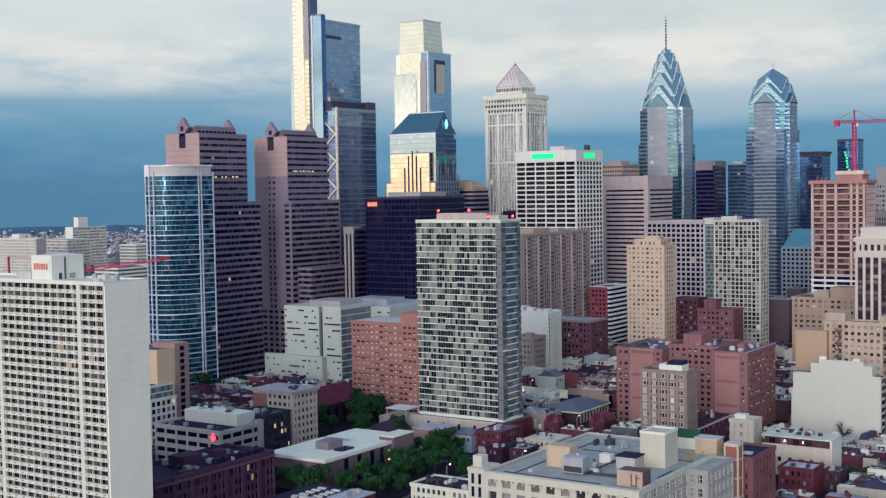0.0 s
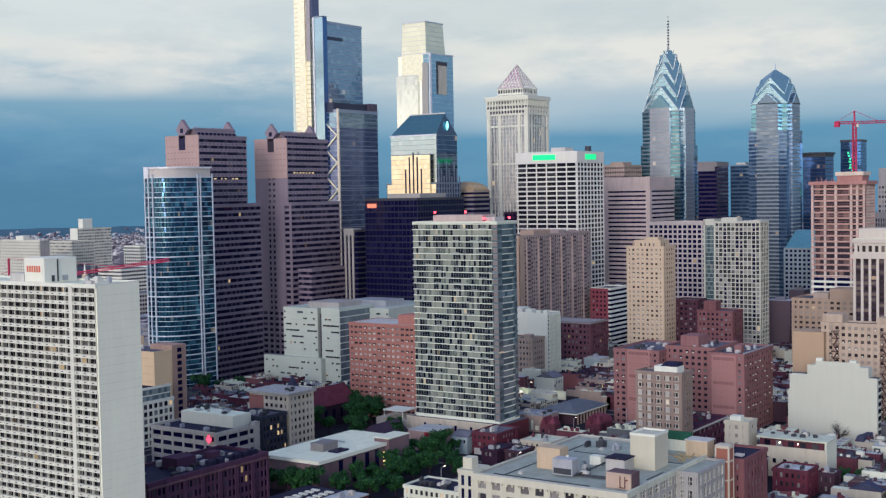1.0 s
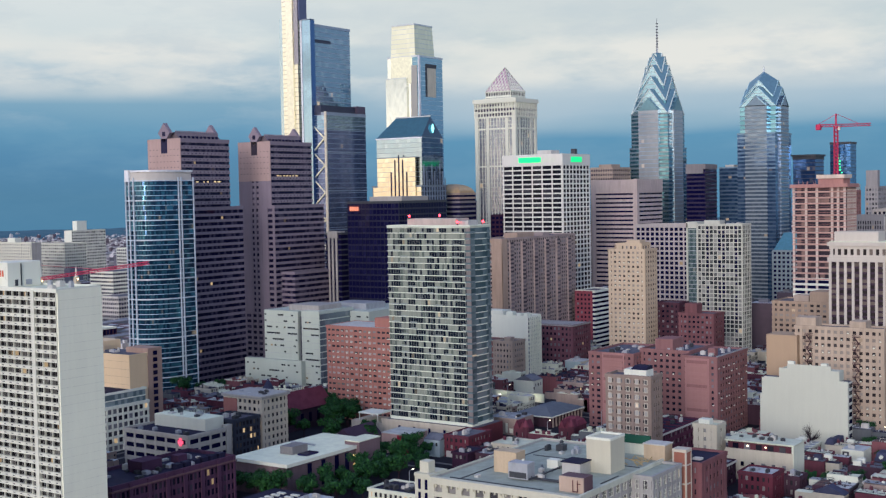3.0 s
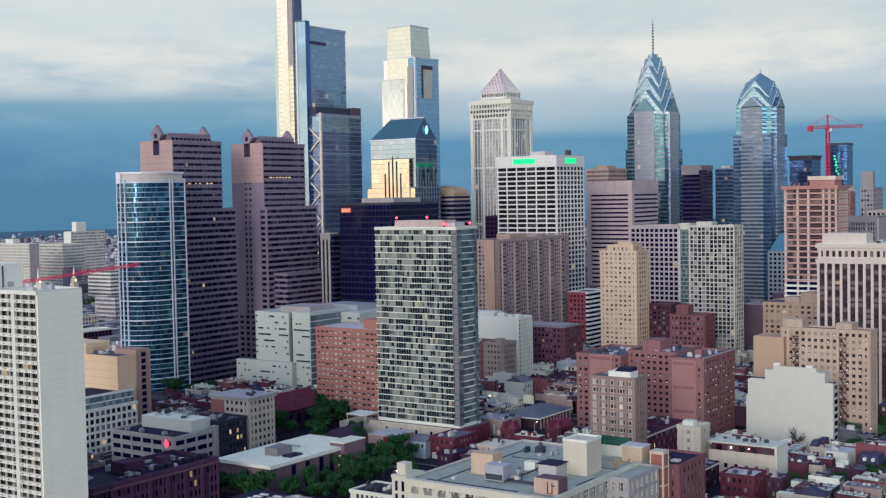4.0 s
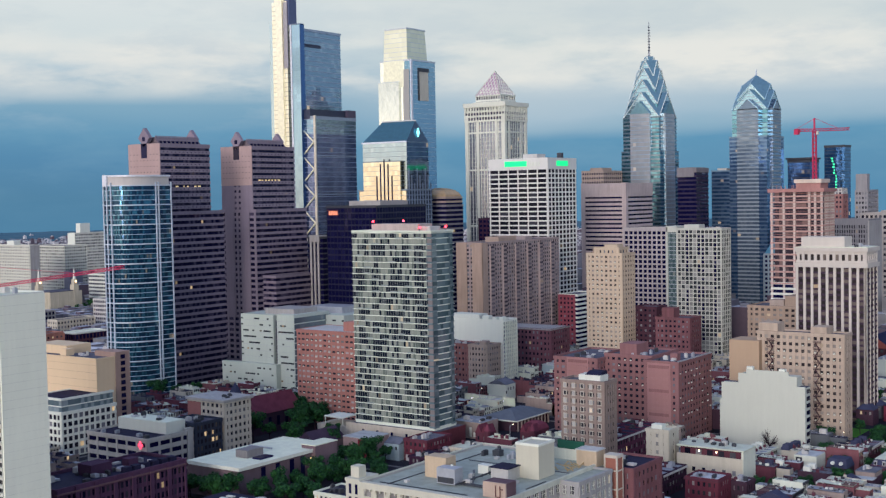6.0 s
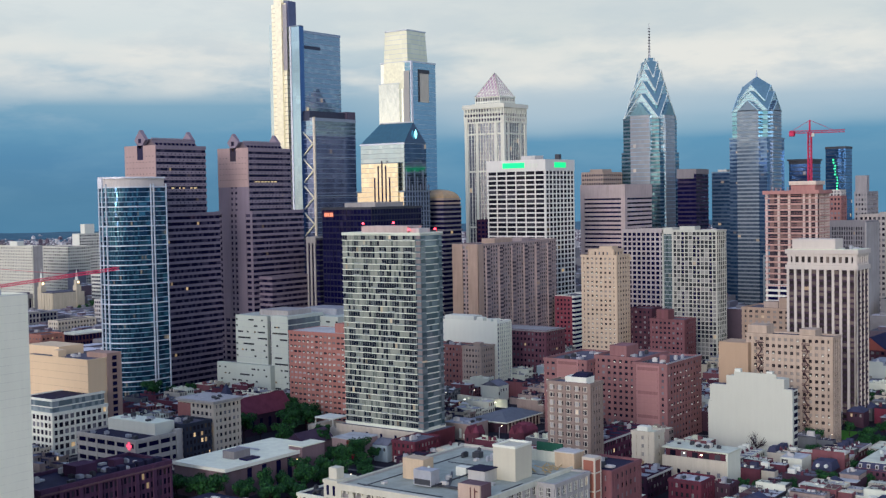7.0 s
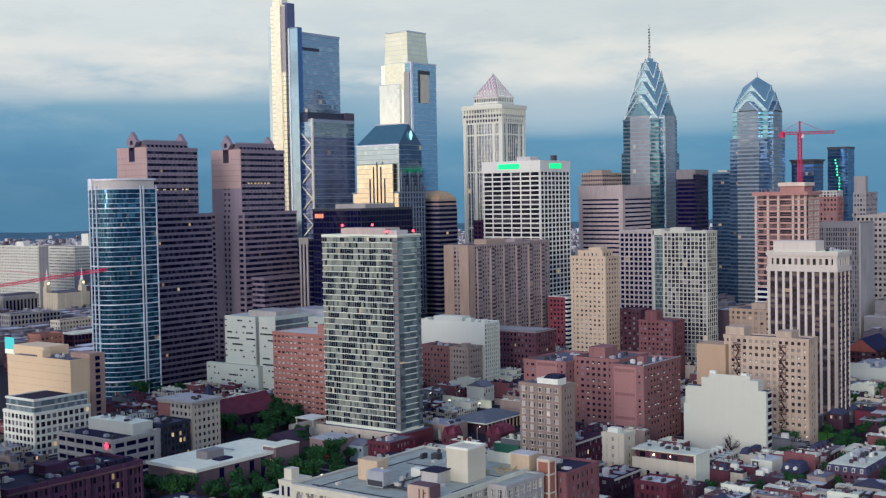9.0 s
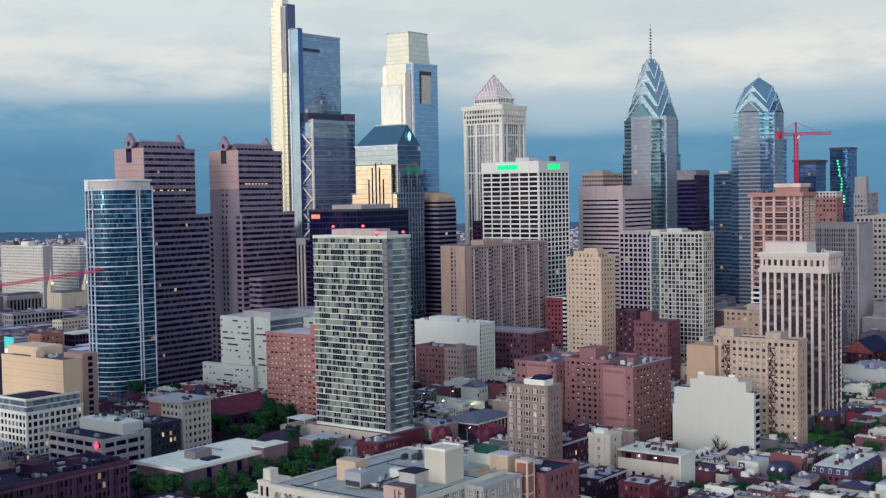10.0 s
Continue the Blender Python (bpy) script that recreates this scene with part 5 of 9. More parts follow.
def grey_offices():
    w = wall("office_palegrey", (0.55, 0.60, 0.54), rough=0.5, stain=0.07)
    t = thing("pale_grey_offices", "pale grey metal-clad offices with scattered slot windows", "office building", -196, 46.5)
    a, b, z = 46.0, 21.6, 53.6
    g = glass("slot_glass", (0.02, 0.024, 0.03), (0.05, 0.06, 0.07), rough=0.08, lit=0.03, blind=0.2)
    part("north_block", boxes((0, 17.5, 0, 34, a, z - 0.5)), w, t)
    part("south_block", boxes((0, 0, 0, 34, 14.5, z)), w, t)
    part("recess", boxes((2.5, 14.5, 0, 30, 17.5, z - 4)), M_GLASSDARK, t)
    storeys(t, rect(0.4, -0.5, 34.5, 0.1), 0, z - 1.5, 13, [15, 1, 1, 1], glass("end_glass", (0.16, 0.21, 0.25), (0.30, 0.35, 0.38), mirror=0.5, rough=0.1, lit=0.01), w, sp=0.15, proud=0.1)
    part("east_block", boxes((30, -16, 0, 92, 36, 51.5)), w, t)
    part("low_wing", boxes((-4, 12, 0, 0.1, a + 14, 22)), w, t)
    part("rounded_top", boxes((6, 5, z - 0.5, 28, 30, z + 3)), M_CONCRETE, t)
    part("roof_plant", boxes((40, -6, 51.5, 60, 22, 55.5)), M_DUCT, t)
    slot = part("window", boxes((-0.1, 0, 0, 0.06, 1.5, 1.0)), g, t)
    rnd = random.Random(11)
    first = True
    for f in range(13):
        for c in range(28):
            y = 0.4 + c * 1.62
            if 13.2 < y < 18:
                continue
            run = (f * 7 + c // 4 * 3 + c // 9) % 5
            if rnd.random() < (0.92 if run in (0, 3) else 0.14):
                p = (0, y, 3 + f * 3.9)
                if p[2] < 24 and y > 11:
                    continue
                if first:
                    slot.location, first = p, False
                else:
                    again(slot, *p)
    for f in range(13):
        for c in range(10):
            if rnd.random() < 0.45:
                again(slot, 29.9, -15.5 + c * 1.6, 2.5 + f * 3.75)
    for f in range(5):
        for c in range(26):
            if rnd.random() < (0.9 if (f * 5 + c // 5) % 4 == 1 else 0.1):
                again(slot, -4.0, 13 + c * 1.75, 3 + f * 3.9)
    for f in range(13):
        part("panel_joint", boxes((-0.05, 0.1, 2.4 + f * 3.9, 0.03, a - 0.1, 2.55 + f * 3.9)), M_DUCT, t)


grey_offices()


def brick_apartments():
    w = wall("brick_coral", (0.50, 0.25, 0.19), stain=0.12)
    t = midrise("coral_brick_apartments", "coral red brick apartment block with small paired windows", -246.7, -47.4, 45.2, 26, 51.5, 17, 14, 8, w, glass("coral_glass", (0.02, 0.02, 0.03), (0.52, 0.48, 0.44), rough=0.15, lit=0.02, blind=0.3), sp=0.63, pf=0.30, proud=0.15)
    pale = wall("pale_spandrel", (0.62, 0.55, 0.49))
    sp = part("pale_panel", boxes((-0.3, -0.7, 0, -0.14, 0.7, 1.1)), pale, t)
    first = True
    for f in range(17):
        for c in (4, 6, 9):
            p = (0, (c + 0.5) * 45.2 / 14, 0.6 + f * 3.03)
            if first:
                sp.location, first = p, False
            else:
                again(sp, *p)
    coolers(t, 7, 0.3, [(-0.16, (c + 0.5) * 45.2 / 14, f * 3.03 + 0.9, 0) for f in range(2, 17) for c in range(14)])
    plant_room(t, 4, 2, 16, 14, 51.5, 6, w)
    bm = boxes((-0.3, -0.3, 51.5, 26.3, 45.5, 52.3))
    part("coping", bm, M_PALE, t)


brick_apartments()


def tan_blind_hall():
    w = wall("blind_tan", (0.80, 0.61, 0.44), stain=0.06)
    t = thing("tan_blind_hall", "blank tan panelled hall with dark stair windows and rooftop blocks", "hall", -360, 33.3)
    part("hall", boxes((0, 0, 0, 20, 56, 45.6)), w, t)
    part("stair_tower", boxes((12, -0.4, 0, 21.5, 16, 48.6)), wall("stair_brown", (0.46, 0.33, 0.25)), t)
    win = part("stair_window", boxes((15.4, -0.6, 0, 18.2, -0.3, 2.2)), M_GLASSDARK, t)
    win.location = (0, 0, 4)
    for i in range(1, 13):
        again(win, 0, 0, 4 + i * 3.4)
    part("rear_block", boxes((8, 34, 45.4, 24, 62, 50.5)), w, t)
    part("roof_hut", boxes((3, 28, 45.4, 8, 33, 49.5)), w, t)
    part("roof", boxes((0.6, 0.6, 45.6, 19.4, 55.4, 45.9)), M_ROOF, t)
    part("parapet", boxes((-0.2, -0.2, 45.4, 0.5, 56, 46.6), (0.5, -0.2, 45.4, 12, 0.5, 46.6)), w, t)
    j = part("panel_joint", boxes((-0.04, 0.2, 0, 0.02, 55.8, 0.14)), wall("joint_tan", (0.60, 0.45, 0.32)), t)
    for i in range(1, 12):
        again(j, 0, 0, i * 3.9)
    rooftop(t, 1, 18, 12, 28, 45.9, 9, 4)


tan_blind_hall()


def cross_clinic():
    w = wall("clinic_concrete", (0.60, 0.56, 0.51))
    t = thing("clinic", "concrete clinic with ribbon windows, white upper storey and red cross", "clinic", -392, -41)
    a, b, z = 42.0, 28.0, 17.0
    storeys(t, rect(0, 0, b, a), 0, z, 4, [4, 6, 4, 6], M_GLASSDARK, w, sp=0.5, proud=0.3, pier=1.1, piermat=w)
    flat_roof(t, rect(0, 0, b, a), z, M_ROOFDARK, w, 0.8)
    up = part("upper_storey", boxes((15, 4, z, 27, 38, z + 5.6)), wall("upper_white", (0.84, 0.82, 0.75), stain=0.06), t)
    part("upper_roof", boxes((15.4, 4.4, z + 5.6, 26.6, 37.6, z + 5.8)), M_ROOFPALE, up)
    part("stair_end", boxes((24, -0.7, 0, 29, 2, z + 2)), w, t)
    red = glowing("red_cross_light", (0.95, 0.10, 0.18), 0.9)
    part("cross_sign", boxes((-0.9, 2.2, 14.2, -0.7, 5.6, 15.6), (-0.9, 3.2, 13.1, -0.71, 4.6, 16.7)), red, t, "red lit cross sign")
    rooftop(t, 16, 10, 26, 36, z + 5.7, 2, 7)
    rooftop(t, 1, 2, 8, 40, z + 0.2, 12, 4)


cross_clinic()


def white_roof_school():
    w = wall("school_brown", (0.24, 0.18, 0.175))
    t = thing("white_roofed_school", "low brown brick school with bright white roof and dark tall windows", "school", -402, -109.5)
    part("body", boxes((0, 0, 0, 61, 31.5, 13.4)), w, t)
    part("stair_block", boxes((45.5, -2.2, 0, 60.5, 6, 15.8)), w, t)
    part("roof", boxes((-0.6, -0.6, 13.4, 61.6, 32.0, 14.2)), M_ROOFPALE, t, "bright white roof")
    part("roof_edge", boxes((-0.9, -0.9, 13.0, 45.4, -0.55, 14.5), (-0.9, -0.55, 13.0, -0.55, 32.3, 14.5)), M_WHITE, t)
    win = part("window", boxes((0, -0.15, 1.5, 2.6, 0.1, 12.2)), M_GLASSDARK, t)
    win.location = (22, 0, 0)
    part("stair_roof", boxes((45.2, -2.5, 15.8, 60.8, 6.3, 16.2)), M_ROOFPALE, t)
    for x in (31, 38, 13):
        again(win, x, 0, 0)
    lit = part("lit_stair_window", boxes((44.0, -0.2, 4.5, 45.2, 0.1, 6.5), (44.0, -0.2, 8, 45.2, 0.1, 10.5)), glowing("warm_window", (1.0, 0.68, 0.25), 1.6), t, "warm lit stair windows")
    part("skylight_hut", boxes((16, 11, 14.2, 26, 18, 17.6)), wall("hut_grey", (0.3, 0.29, 0.29)), t)
    part("skylight", boxes((17, 4, 14.2, 25, 9, 14.9)), M_GLASSDARK, t)
    part("duct", boxes((36, 16, 14.2, 37, 30, 14.8)), M_DUCT, t)
    part("low_wing", boxes((61, 10, 0, 70, 30, 11)), M_ROOFPALE, t)


white_roof_school()


def brick_warehouse():
    w = wall("warehouse_brick", (0.145, 0.080, 0.095), stain=0.3)
    t = thing("brick_warehouse", "dark red brick warehouse with grouped windows and cluttered roof", "warehouse", -489, -103)
    b, a, z = 63.0, 26.0, 21.5
    storeys(t, rect(0, 0, b, a), 0, z - 1.5, 5, [28, 9, 28, 9], glass("warehouse_glass", (0.006, 0.006, 0.022), (0.07, 0.06, 0.08), rough=0.1, lit=0.07, blind=0.25, spec=0.2, glow=0.5), w, sp=0.40, proud=0.3, pier=0.7, piermat=w)
    for i in range(8):
        part("brick_pilaster", boxes((i * b / 7 - 0.9 if i else 0, -0.9, 0, i * b / 7 + 0.9 if i < 7 else b, -0.3, z + 0.3)), w, t)
    flat_roof(t, rect(0, 0, b, a), z - 0.6, M_ROOFDARK, w, 1.4)
    part("cornice", boxes((-0.5, -1.1, z - 1.6, b + 0.5, 0.2, z - 1.0)), wall("cornice_brown", (0.22, 0.14, 0.12)), t)
    part("stair_head", boxes((24, 10, z - 0.6, 34, 18, z + 4)), w, t)
    part("stair_head", boxes((44, 12, z - 0.6, 49, 16, z + 2.6)), w, t)
    rooftop(t, 2, 2, b - 2, a - 2, z - 0.5, 21, 22)
    for i in range(6):
        part("sawtooth_vent", boxes((36 + i * 4.6, 4, z - 0.5, 39 + i * 4.6, 7, z + 1.6)), M_ROOFDARK, t)


brick_warehouse()

M_CREAM = wall("cream_stone", (0.64, 0.58, 0.49), stain=0.12)
tb = midrise("cream_apartments", "cream stone apartment house with dark roof cornice", -345, -43, 25, 18, 28, 8, 8, 6, M_CREAM, sp=0.5, pf=0.45, category="apartment house")
blank(tb, "cornice", -1.2, -1.2, 28, 19.2, 26, 29.3, wall("cornice_pale", (0.5, 0.48, 0.46)))
rooftop(tb, 1, 1, 17, 23, 28.3, 31, 9)
blank(tb, "party_wall", -0.5, 16, 0, 0.3, 25.2, 27, wall("party_pink", (0.42, 0.2, 0.16)))
tb = midrise("dark_townhouse_block", "dark blue-grey rendered block with warm lit upper windows", -364, -43, 20, 17, 20, 6, 8, 7, wall("slate_render", (0.085, 0.095, 0.125)), glass("lit_glass", (0.02, 0.02, 0.03), (0.12, 0.10, 0.08), lit=0.3, blind=0.2, glow=0.6), sp=0.4, pf=0.35, category="townhouse")
rooftop(tb, 1, 1, 16, 18, 20.2, 33, 5)
tb = midrise("white_loft_apartments", "white rendered apartments with glass roof terrace", -385, 30, 26, 34, 22, 6, 8, 10, M_WHITE, sp=0.36, pf=0.3)
storeys(tb, rect(1, 1, 33, 25), 22, 29, 2, [16, 12, 16, 12], glass("terrace_glass", (0.14, 0.2, 0.22), (0.42, 0.5, 0.5), mirror=0.3, rough=0.1, lit=0.02, blind=0.5), M_WHITE, sp=0.15, proud=0.2)
flat_roof(tb, rect(1, 1, 33, 25), 29, M_ROOFDARK, M_WHITE, 0.6)


def stepped_wall_house():
    w = wall("blank_white", (0.62, 0.63, 0.55), stain=0.05)
    t = thing("blank_walled_house", "tall house with stepped blank white party wall", "house", -200, -280.6)
    part("party_wall", boxes((0, 0, 0, 0.8, 40.5, 33.5)), w, t, "blank white party wall")
    part("stepped_wall", boxes((0, 4, 33.5, 0.8, 33, 38.2)), w, t)
    part("gable_step", boxes((0, 8, 38.2, 0.8, 29, 40.2)), w, t)
    part("wall_end", boxes((0, 40.5, 0, 0.8, 42.6, 25)), w, t)
    part("house_body", boxes((0.8, 0, 0, 7, 42, 33)), w, t)
    part("house_body", boxes((0.8, 4, 33, 7, 32, 38)), w, t)
    g = part("window", boxes((2, -0.1, 0, 6.4, 0.1, 2.0)), M_GLASSDARK, t)
    g.location = (0, 0, 3)
    for i in range(1, 9):
        again(g, 0, 0, 3 + i * 3.4)
    part("chimney", boxes((0.6, 26, 38.2, 3, 29, 41.5)), M_WHITE, t)
    part("chimney", boxes((0.6, 10, 40.0, 3, 13, 41.2)), M_WHITE, t)
    part("roof", boxes((0.9, 0.2, 33, 6.9, 41.8, 33.2)), M_ROOF, t)


stepped_wall_house()


def tan_escape_block():
    w = wall("escape_tan", (0.57, 0.46, 0.36))
    t = midrise("tan_brick_apartments", "tan brick apartment block with dark fire escapes", -162, -287, 44.3, 12, 54, 16, 14, 4, w, G_SASH, sp=0.52, pf=0.5, proud=0.2)
    part("blind_block", boxes((-4, 42, 0, 12, 58, 50)), wall("blind_ochre", (0.55, 0.41, 0.27), stain=0.06), t, "blank ochre wall")
    coolers(t, 8, 0.25, [(-0.2, (c + 0.5) * 44.3 / 14, f * 3.375 + 1.0, 0) for f in range(3, 16) for c in range(14)])
    part("raised_bay", boxes((1, 34, 54, 11, 44, 59)), w, t)
    part("raised_bay", boxes((1, 9, 54, 11, 17, 58)), w, t)
    iron = metal("escape_iron", (0.075, 0.030, 0.042), 0.6, 0.2)
    for y in (13.0, 37.0):
        for f in range(15):
            z = 3.0 + f * 3.37
            bm = boxes((-1.7, y - 1.9, z, -0.25, y + 1.9, z + 0.16), (-1.7, y - 1.9, z + 1.0, -1.6, y + 1.9, z + 1.12))
            for j in range(11):
                box(bm, -1.69, y - 1.9 + j * 0.37, z + 0.16, -1.61, y - 1.78 + j * 0.37, z + 1.0)
            for e in (-1.9, 1.82):
                box(bm, -1.6, y + e, z + 0.9, -0.25, y + e + 0.08, z + 1.1)
            part("fire_escape", bm, iron, t, "dark maroon iron landing")
        for f in range(14):
            lean, bm = 1.1 if f % 2 else -1.1, bmesh.new()
            z = 3.1 + f * 3.37
            for off in (-1.25, -0.6):
                beam(bm, (off, y - lean, z), (off, y + lean, z + 3.37), 0.13)
            for j in range(1, 9):
                q = j / 9
                box(bm, -1.25, y - lean + 2 * lean * q - 0.16, z + 3.37 * q - 0.04, -0.6, y - lean + 2 * lean * q + 0.16, z + 3.37 * q + 0.04)
            part("escape_stair", bm, iron, t)


tan_escape_block()
tb = midrise("tan_terraced_apartments", "tan brick terraced apartments with stepped roof", 11, -226, 57, 30, 50, 15, 14, 8, M_TAN, G_SASH, sp=0.52, pf=0.5)
blank(tb, "upper_storeys", 6, 8, 50, 26, 34, 57, M_TAN)
blank(tb, "stair_head", 10, 36, 50, 20, 46, 54, M_BUFF)


def brick_complex():
    w = wall("complex_brick", (0.36, 0.20, 0.172), stain=0.22)
    pale = wall("complex_pale", (0.46, 0.265, 0.228), stain=0.1)
    t = thing("brick_apartment_complex", "red brick apartment complex with pale balcony stacks and roof railings", "apartment building", -198, -215)
    for (x0, y0, x1, y1, z, nx, ny) in ((0, 0, 41, 19, 40, 12, 5), (9, 19, 41, 46, 41, 8, 8), (0, 46, 41, 72, 39, 12, 7)):
        storeys(t, rect(x0, y0, x1, y1), 0, z, 13, [nx, ny, nx, ny], M_GLASS, w, sp=0.55, proud=0.15, pier=1.7, piermat=w)
        flat_roof(t, rect(x0, y0, x1, y1), z, M_ROOF, w, 1.1)
    for y0 in (5, 52):
        for f in range(13):
            part("balcony", boxes((-0.9, y0, 0.7 + f * 3.05, -0.2, y0 + 11, 2.2 + f * 3.05)), pale if f % 4 else w, t)
        part("balcony_wall", boxes((-0.5, y0 - 1, 0, -0.19, y0 + 12, 40)), pale, t)
    spots = [(-0.16, (c + 0.5) * 19 / 5, f * 40 / 13 + 0.95, 0) for f in range(3, 13) for c in (0, 4)] + [(8.84, 19 + (c + 0.5) * 27 / 8, f * 41 / 13 + 0.95, 0) for f in range(3, 13) for c in range(8)]
    spots += [((c + 0.5) * 41 / 12, -0.16, f * 40 / 13 + 0.95, 90) for f in range(2, 13) for c in range(12)] + [(-0.16, 46 + (c + 0.5) * 26 / 7, f * 3.0 + 0.95, 0) for f in range(3, 13) for c in (0, 5, 6)]
    coolers(t, 6, 0.16, spots)
    plant_room(t, 14, 30, 28, 40, 41, 6, w)
    plant_room(t, 10, 5, 14, 9, 40, 4, w)
    part("coping", boxes((-0.5, -0.5, 41, 41.4, 0.1, 41.6)), M_DUCT, t)
    rooftop(t, 3, 3, 38, 17, 40.2, 41, 9)
    rooftop(t, 12, 22, 38, 44, 41.2, 42, 8)
    rooftop(t, 3, 50, 38, 70, 39.2, 43, 9)


brick_complex()
tb = midrise("small_brick_apartments", "dark red brick apartment house with raised roof block", 1, -132, 25, 18, 40.5, 12, 8, 6, M_BRICK, sp=0.56, pf=0.5)
plant_room(tb, 3, 13, 12, 22, 40.5, 7, M_BRICK)
tb = midrise("maroon_brick_house", "maroon brick apartment house", 12.8, -102, 17, 16, 46, 13, 5, 5, M_BRICKDARK, sp=0.56, pf=0.5)

tb = midrise("white_ribbon_building", "white building with blank side and balcony ribbon windows", -88, -40, 54, 16, 43.5, 16, 2, 9, wall("ribbon_white", (0.86, 0.86, 0.81), stain=0.04), glass("ribbon_glass", (0.05, 0.09, 0.14), (0.26, 0.33, 0.40), mirror=0.2, rough=0.1, lit=0.01, blind=0.4), sp=0.4, pf=0.0)
blank(tb, "blind_wall", -0.8, -0.6, 0, -0.3, 54.6, 44.6, MATS["ribbon_white"], "blank white wall")
blank(tb, "upper_hut", 2, 20, 43.5, 12, 44, 47, M_WHITE)
for y0, y1, top in ((1, 3.5, 46.2), (6, 9, 45.6), (12, 17, 46.6), (48, 51, 45.4)):
    blank(tb, "stair_hut", 1.0, y0, 43.5, 5.5, y1, top, MATS["ribbon_white"])
post = part("balcony_post", boxes((-0.25, -1.3, 0, 0.25, -0.35, 43)), MATS["ribbon_white"], tb)
post.location = (1.5, 0, 0)
for i in range(1, 7):
    again(post, 1.5 + i * 2.3, 0, 0)
tb = midrise("tan_rear_house", "tan brick rear apartment house with small windows", -105, -38.2, 14.5, 15.6, 28.6, 8, 6, 6, M_BUFF, M_GLASS, sp=0.55, pf=0.5, category="apartment house")
plant_room(tb, 3, 3, 8, 8, 28.6, 3, M_BUFF)
tb = midrise("red_rear_house", "red brick rear apartment house with small windows", -105, -23.3, 24, 14, 28.6, 8, 9, 5, wall("rear_brick", (0.36, 0.19, 0.155), stain=0.2), M_GLASS, sp=0.55, pf=0.5, category="apartment house")
rooftop(tb, 1, 1, 13, 22, 28.8, 34, 6)
tb = midrise("long_brick_building", "long dark red brick building with pale cornice", -20, -36, 50, 26, 30.5, 8, 16, 8, wall("plum_brick", (0.27, 0.135, 0.135), stain=0.25), sp=0.52, pf=0.5)
blank(tb, "cornice", -0.8, -0.8, 30.5, 26.6, 50.6, 31.4, M_CONCRETE)
tb = midrise("red_white_building", "building with red end wall and white ribbon floors", 85, 1, 17, 30, 46, 13, 4, 8, M_WHITE, M_GLASSDARK, sp=0.5, pf=0.0, category="building")
blank(tb, "red_wall", -0.8, 2, 0, -0.3, 17.5, 46.5, wall("red_panel", (0.36, 0.11, 0.12)), "red end wall")
pane = part("end_window", boxes((-0.95, 0, 0, -0.75, 1.5, 1.7)), M_GLASS, tb)
pane.location = (0, 4, 4)
for f in range(12):
    for c in range(4):
        if f or c:
            again(pane, 0, 4 + c * 3.3, 4 + f * 3.5)

tb = midrise("white_square_grid_block", "white concrete office block with square dark windows", 252, -11, 56, 30, 91.8, 21, 12, 7, wall("square_white", (0.58, 0.52, 0.51)), M_GLASSDARK, sp=0.34, pf=0.3, proud=0.5, category="office building", height=2.5, join=True)
tb = midrise("gold_domed_tower", "dark banded office tower with golden domed roof", 91.8, 132, 30, 25.6, 118, 30, 9, 8, wall("dome_band", (0.31, 0.29, 0.31)), M_GLASSDARK, sp=0.4, pf=0.0, category="office tower", join=True)
storeys(tb, rect(0.4, 0.4, 25.2, 29.6), 118, 125, 2, [7, 8, 7, 8], M_GLASSDARK, M_BUFF, sp=0.5, proud=0.3)
bm = bmesh.new()
for i in range(6):
    a0, a1 = i * math.pi / 12, (i + 1) * math.pi / 12
    o0, o1 = 11.6 * (1 - math.cos(a0)), 13 * (1 - math.cos(a1))
    prism(bm, rect(0.8 + o0, 0.8 + o0, 24.8 - o0, 29.2 - o0), 125 + 8.5 * math.sin(a0), 125 + 8.5 * math.sin(a1), top=rect(0.8 + o1, 0.8 + o1, 24.8 - o1, 29.2 - o1))
part("dome", bm, metal("dome_gold", (0.60, 0.42, 0.22), 0.35, 0.4), tb, "golden curved roof")
tb = midrise("dark_brown_tower", "dark brown glass office tower", 387, 33.5, 20, 30, 146, 34, 8, 8, wall("dark_stone", (0.095, 0.075, 0.105)), M_GLASSDARK, sp=0.4, pf=0.0, category="office tower", edge=wall("grey_cap", (0.3, 0.28, 0.28)), height=4, join=True)
blank(tb, "cap_block", -1, 2, 141, 30.5, 20.5, 150.5, wall("grey_cap", (0.3, 0.28, 0.28)))
tb = midrise("grey_ribbed_block", "grey ribbed concrete office block with pale end wall", 222, -185, 42, 33, 98, 26, 22, 8, wall("ribbed_grey", (0.30, 0.29, 0.30)), M_GLASS, sp=0.3, pf=0.45, proud=0.5, category="office building", height=4)
blank(tb, "end_wall", -0.9, -1.2, 0, 33.5, -0.2, 101, M_CONCRETE, "pale concrete end wall")
tb = midrise("navy_glass_tower", "dark navy glass office tower", 597, -10, 25.3, 30, 157, 36, 8, 8, M_DARKMETAL, glass("navy_glass", (0.03, 0.08, 0.20), (0.07, 0.14, 0.30), mirror=0.7, lit=0.01), sp=0.2, pf=0.0, category="office tower", height=3, join=True)
blank(tb, "cap_slab", -2, -2, 160, 31, 27, 162, M_DARKMETAL)
tb = midrise("maroon_office_tower", "dark maroon office tower behind the apartment block", 154, 106, 34, 30, 105, 26, 8, 7, wall("maroon_stone", (0.10, 0.05, 0.06)), M_GLASSDARK, sp=0.45, pf=0.3, category="office tower", join=True)
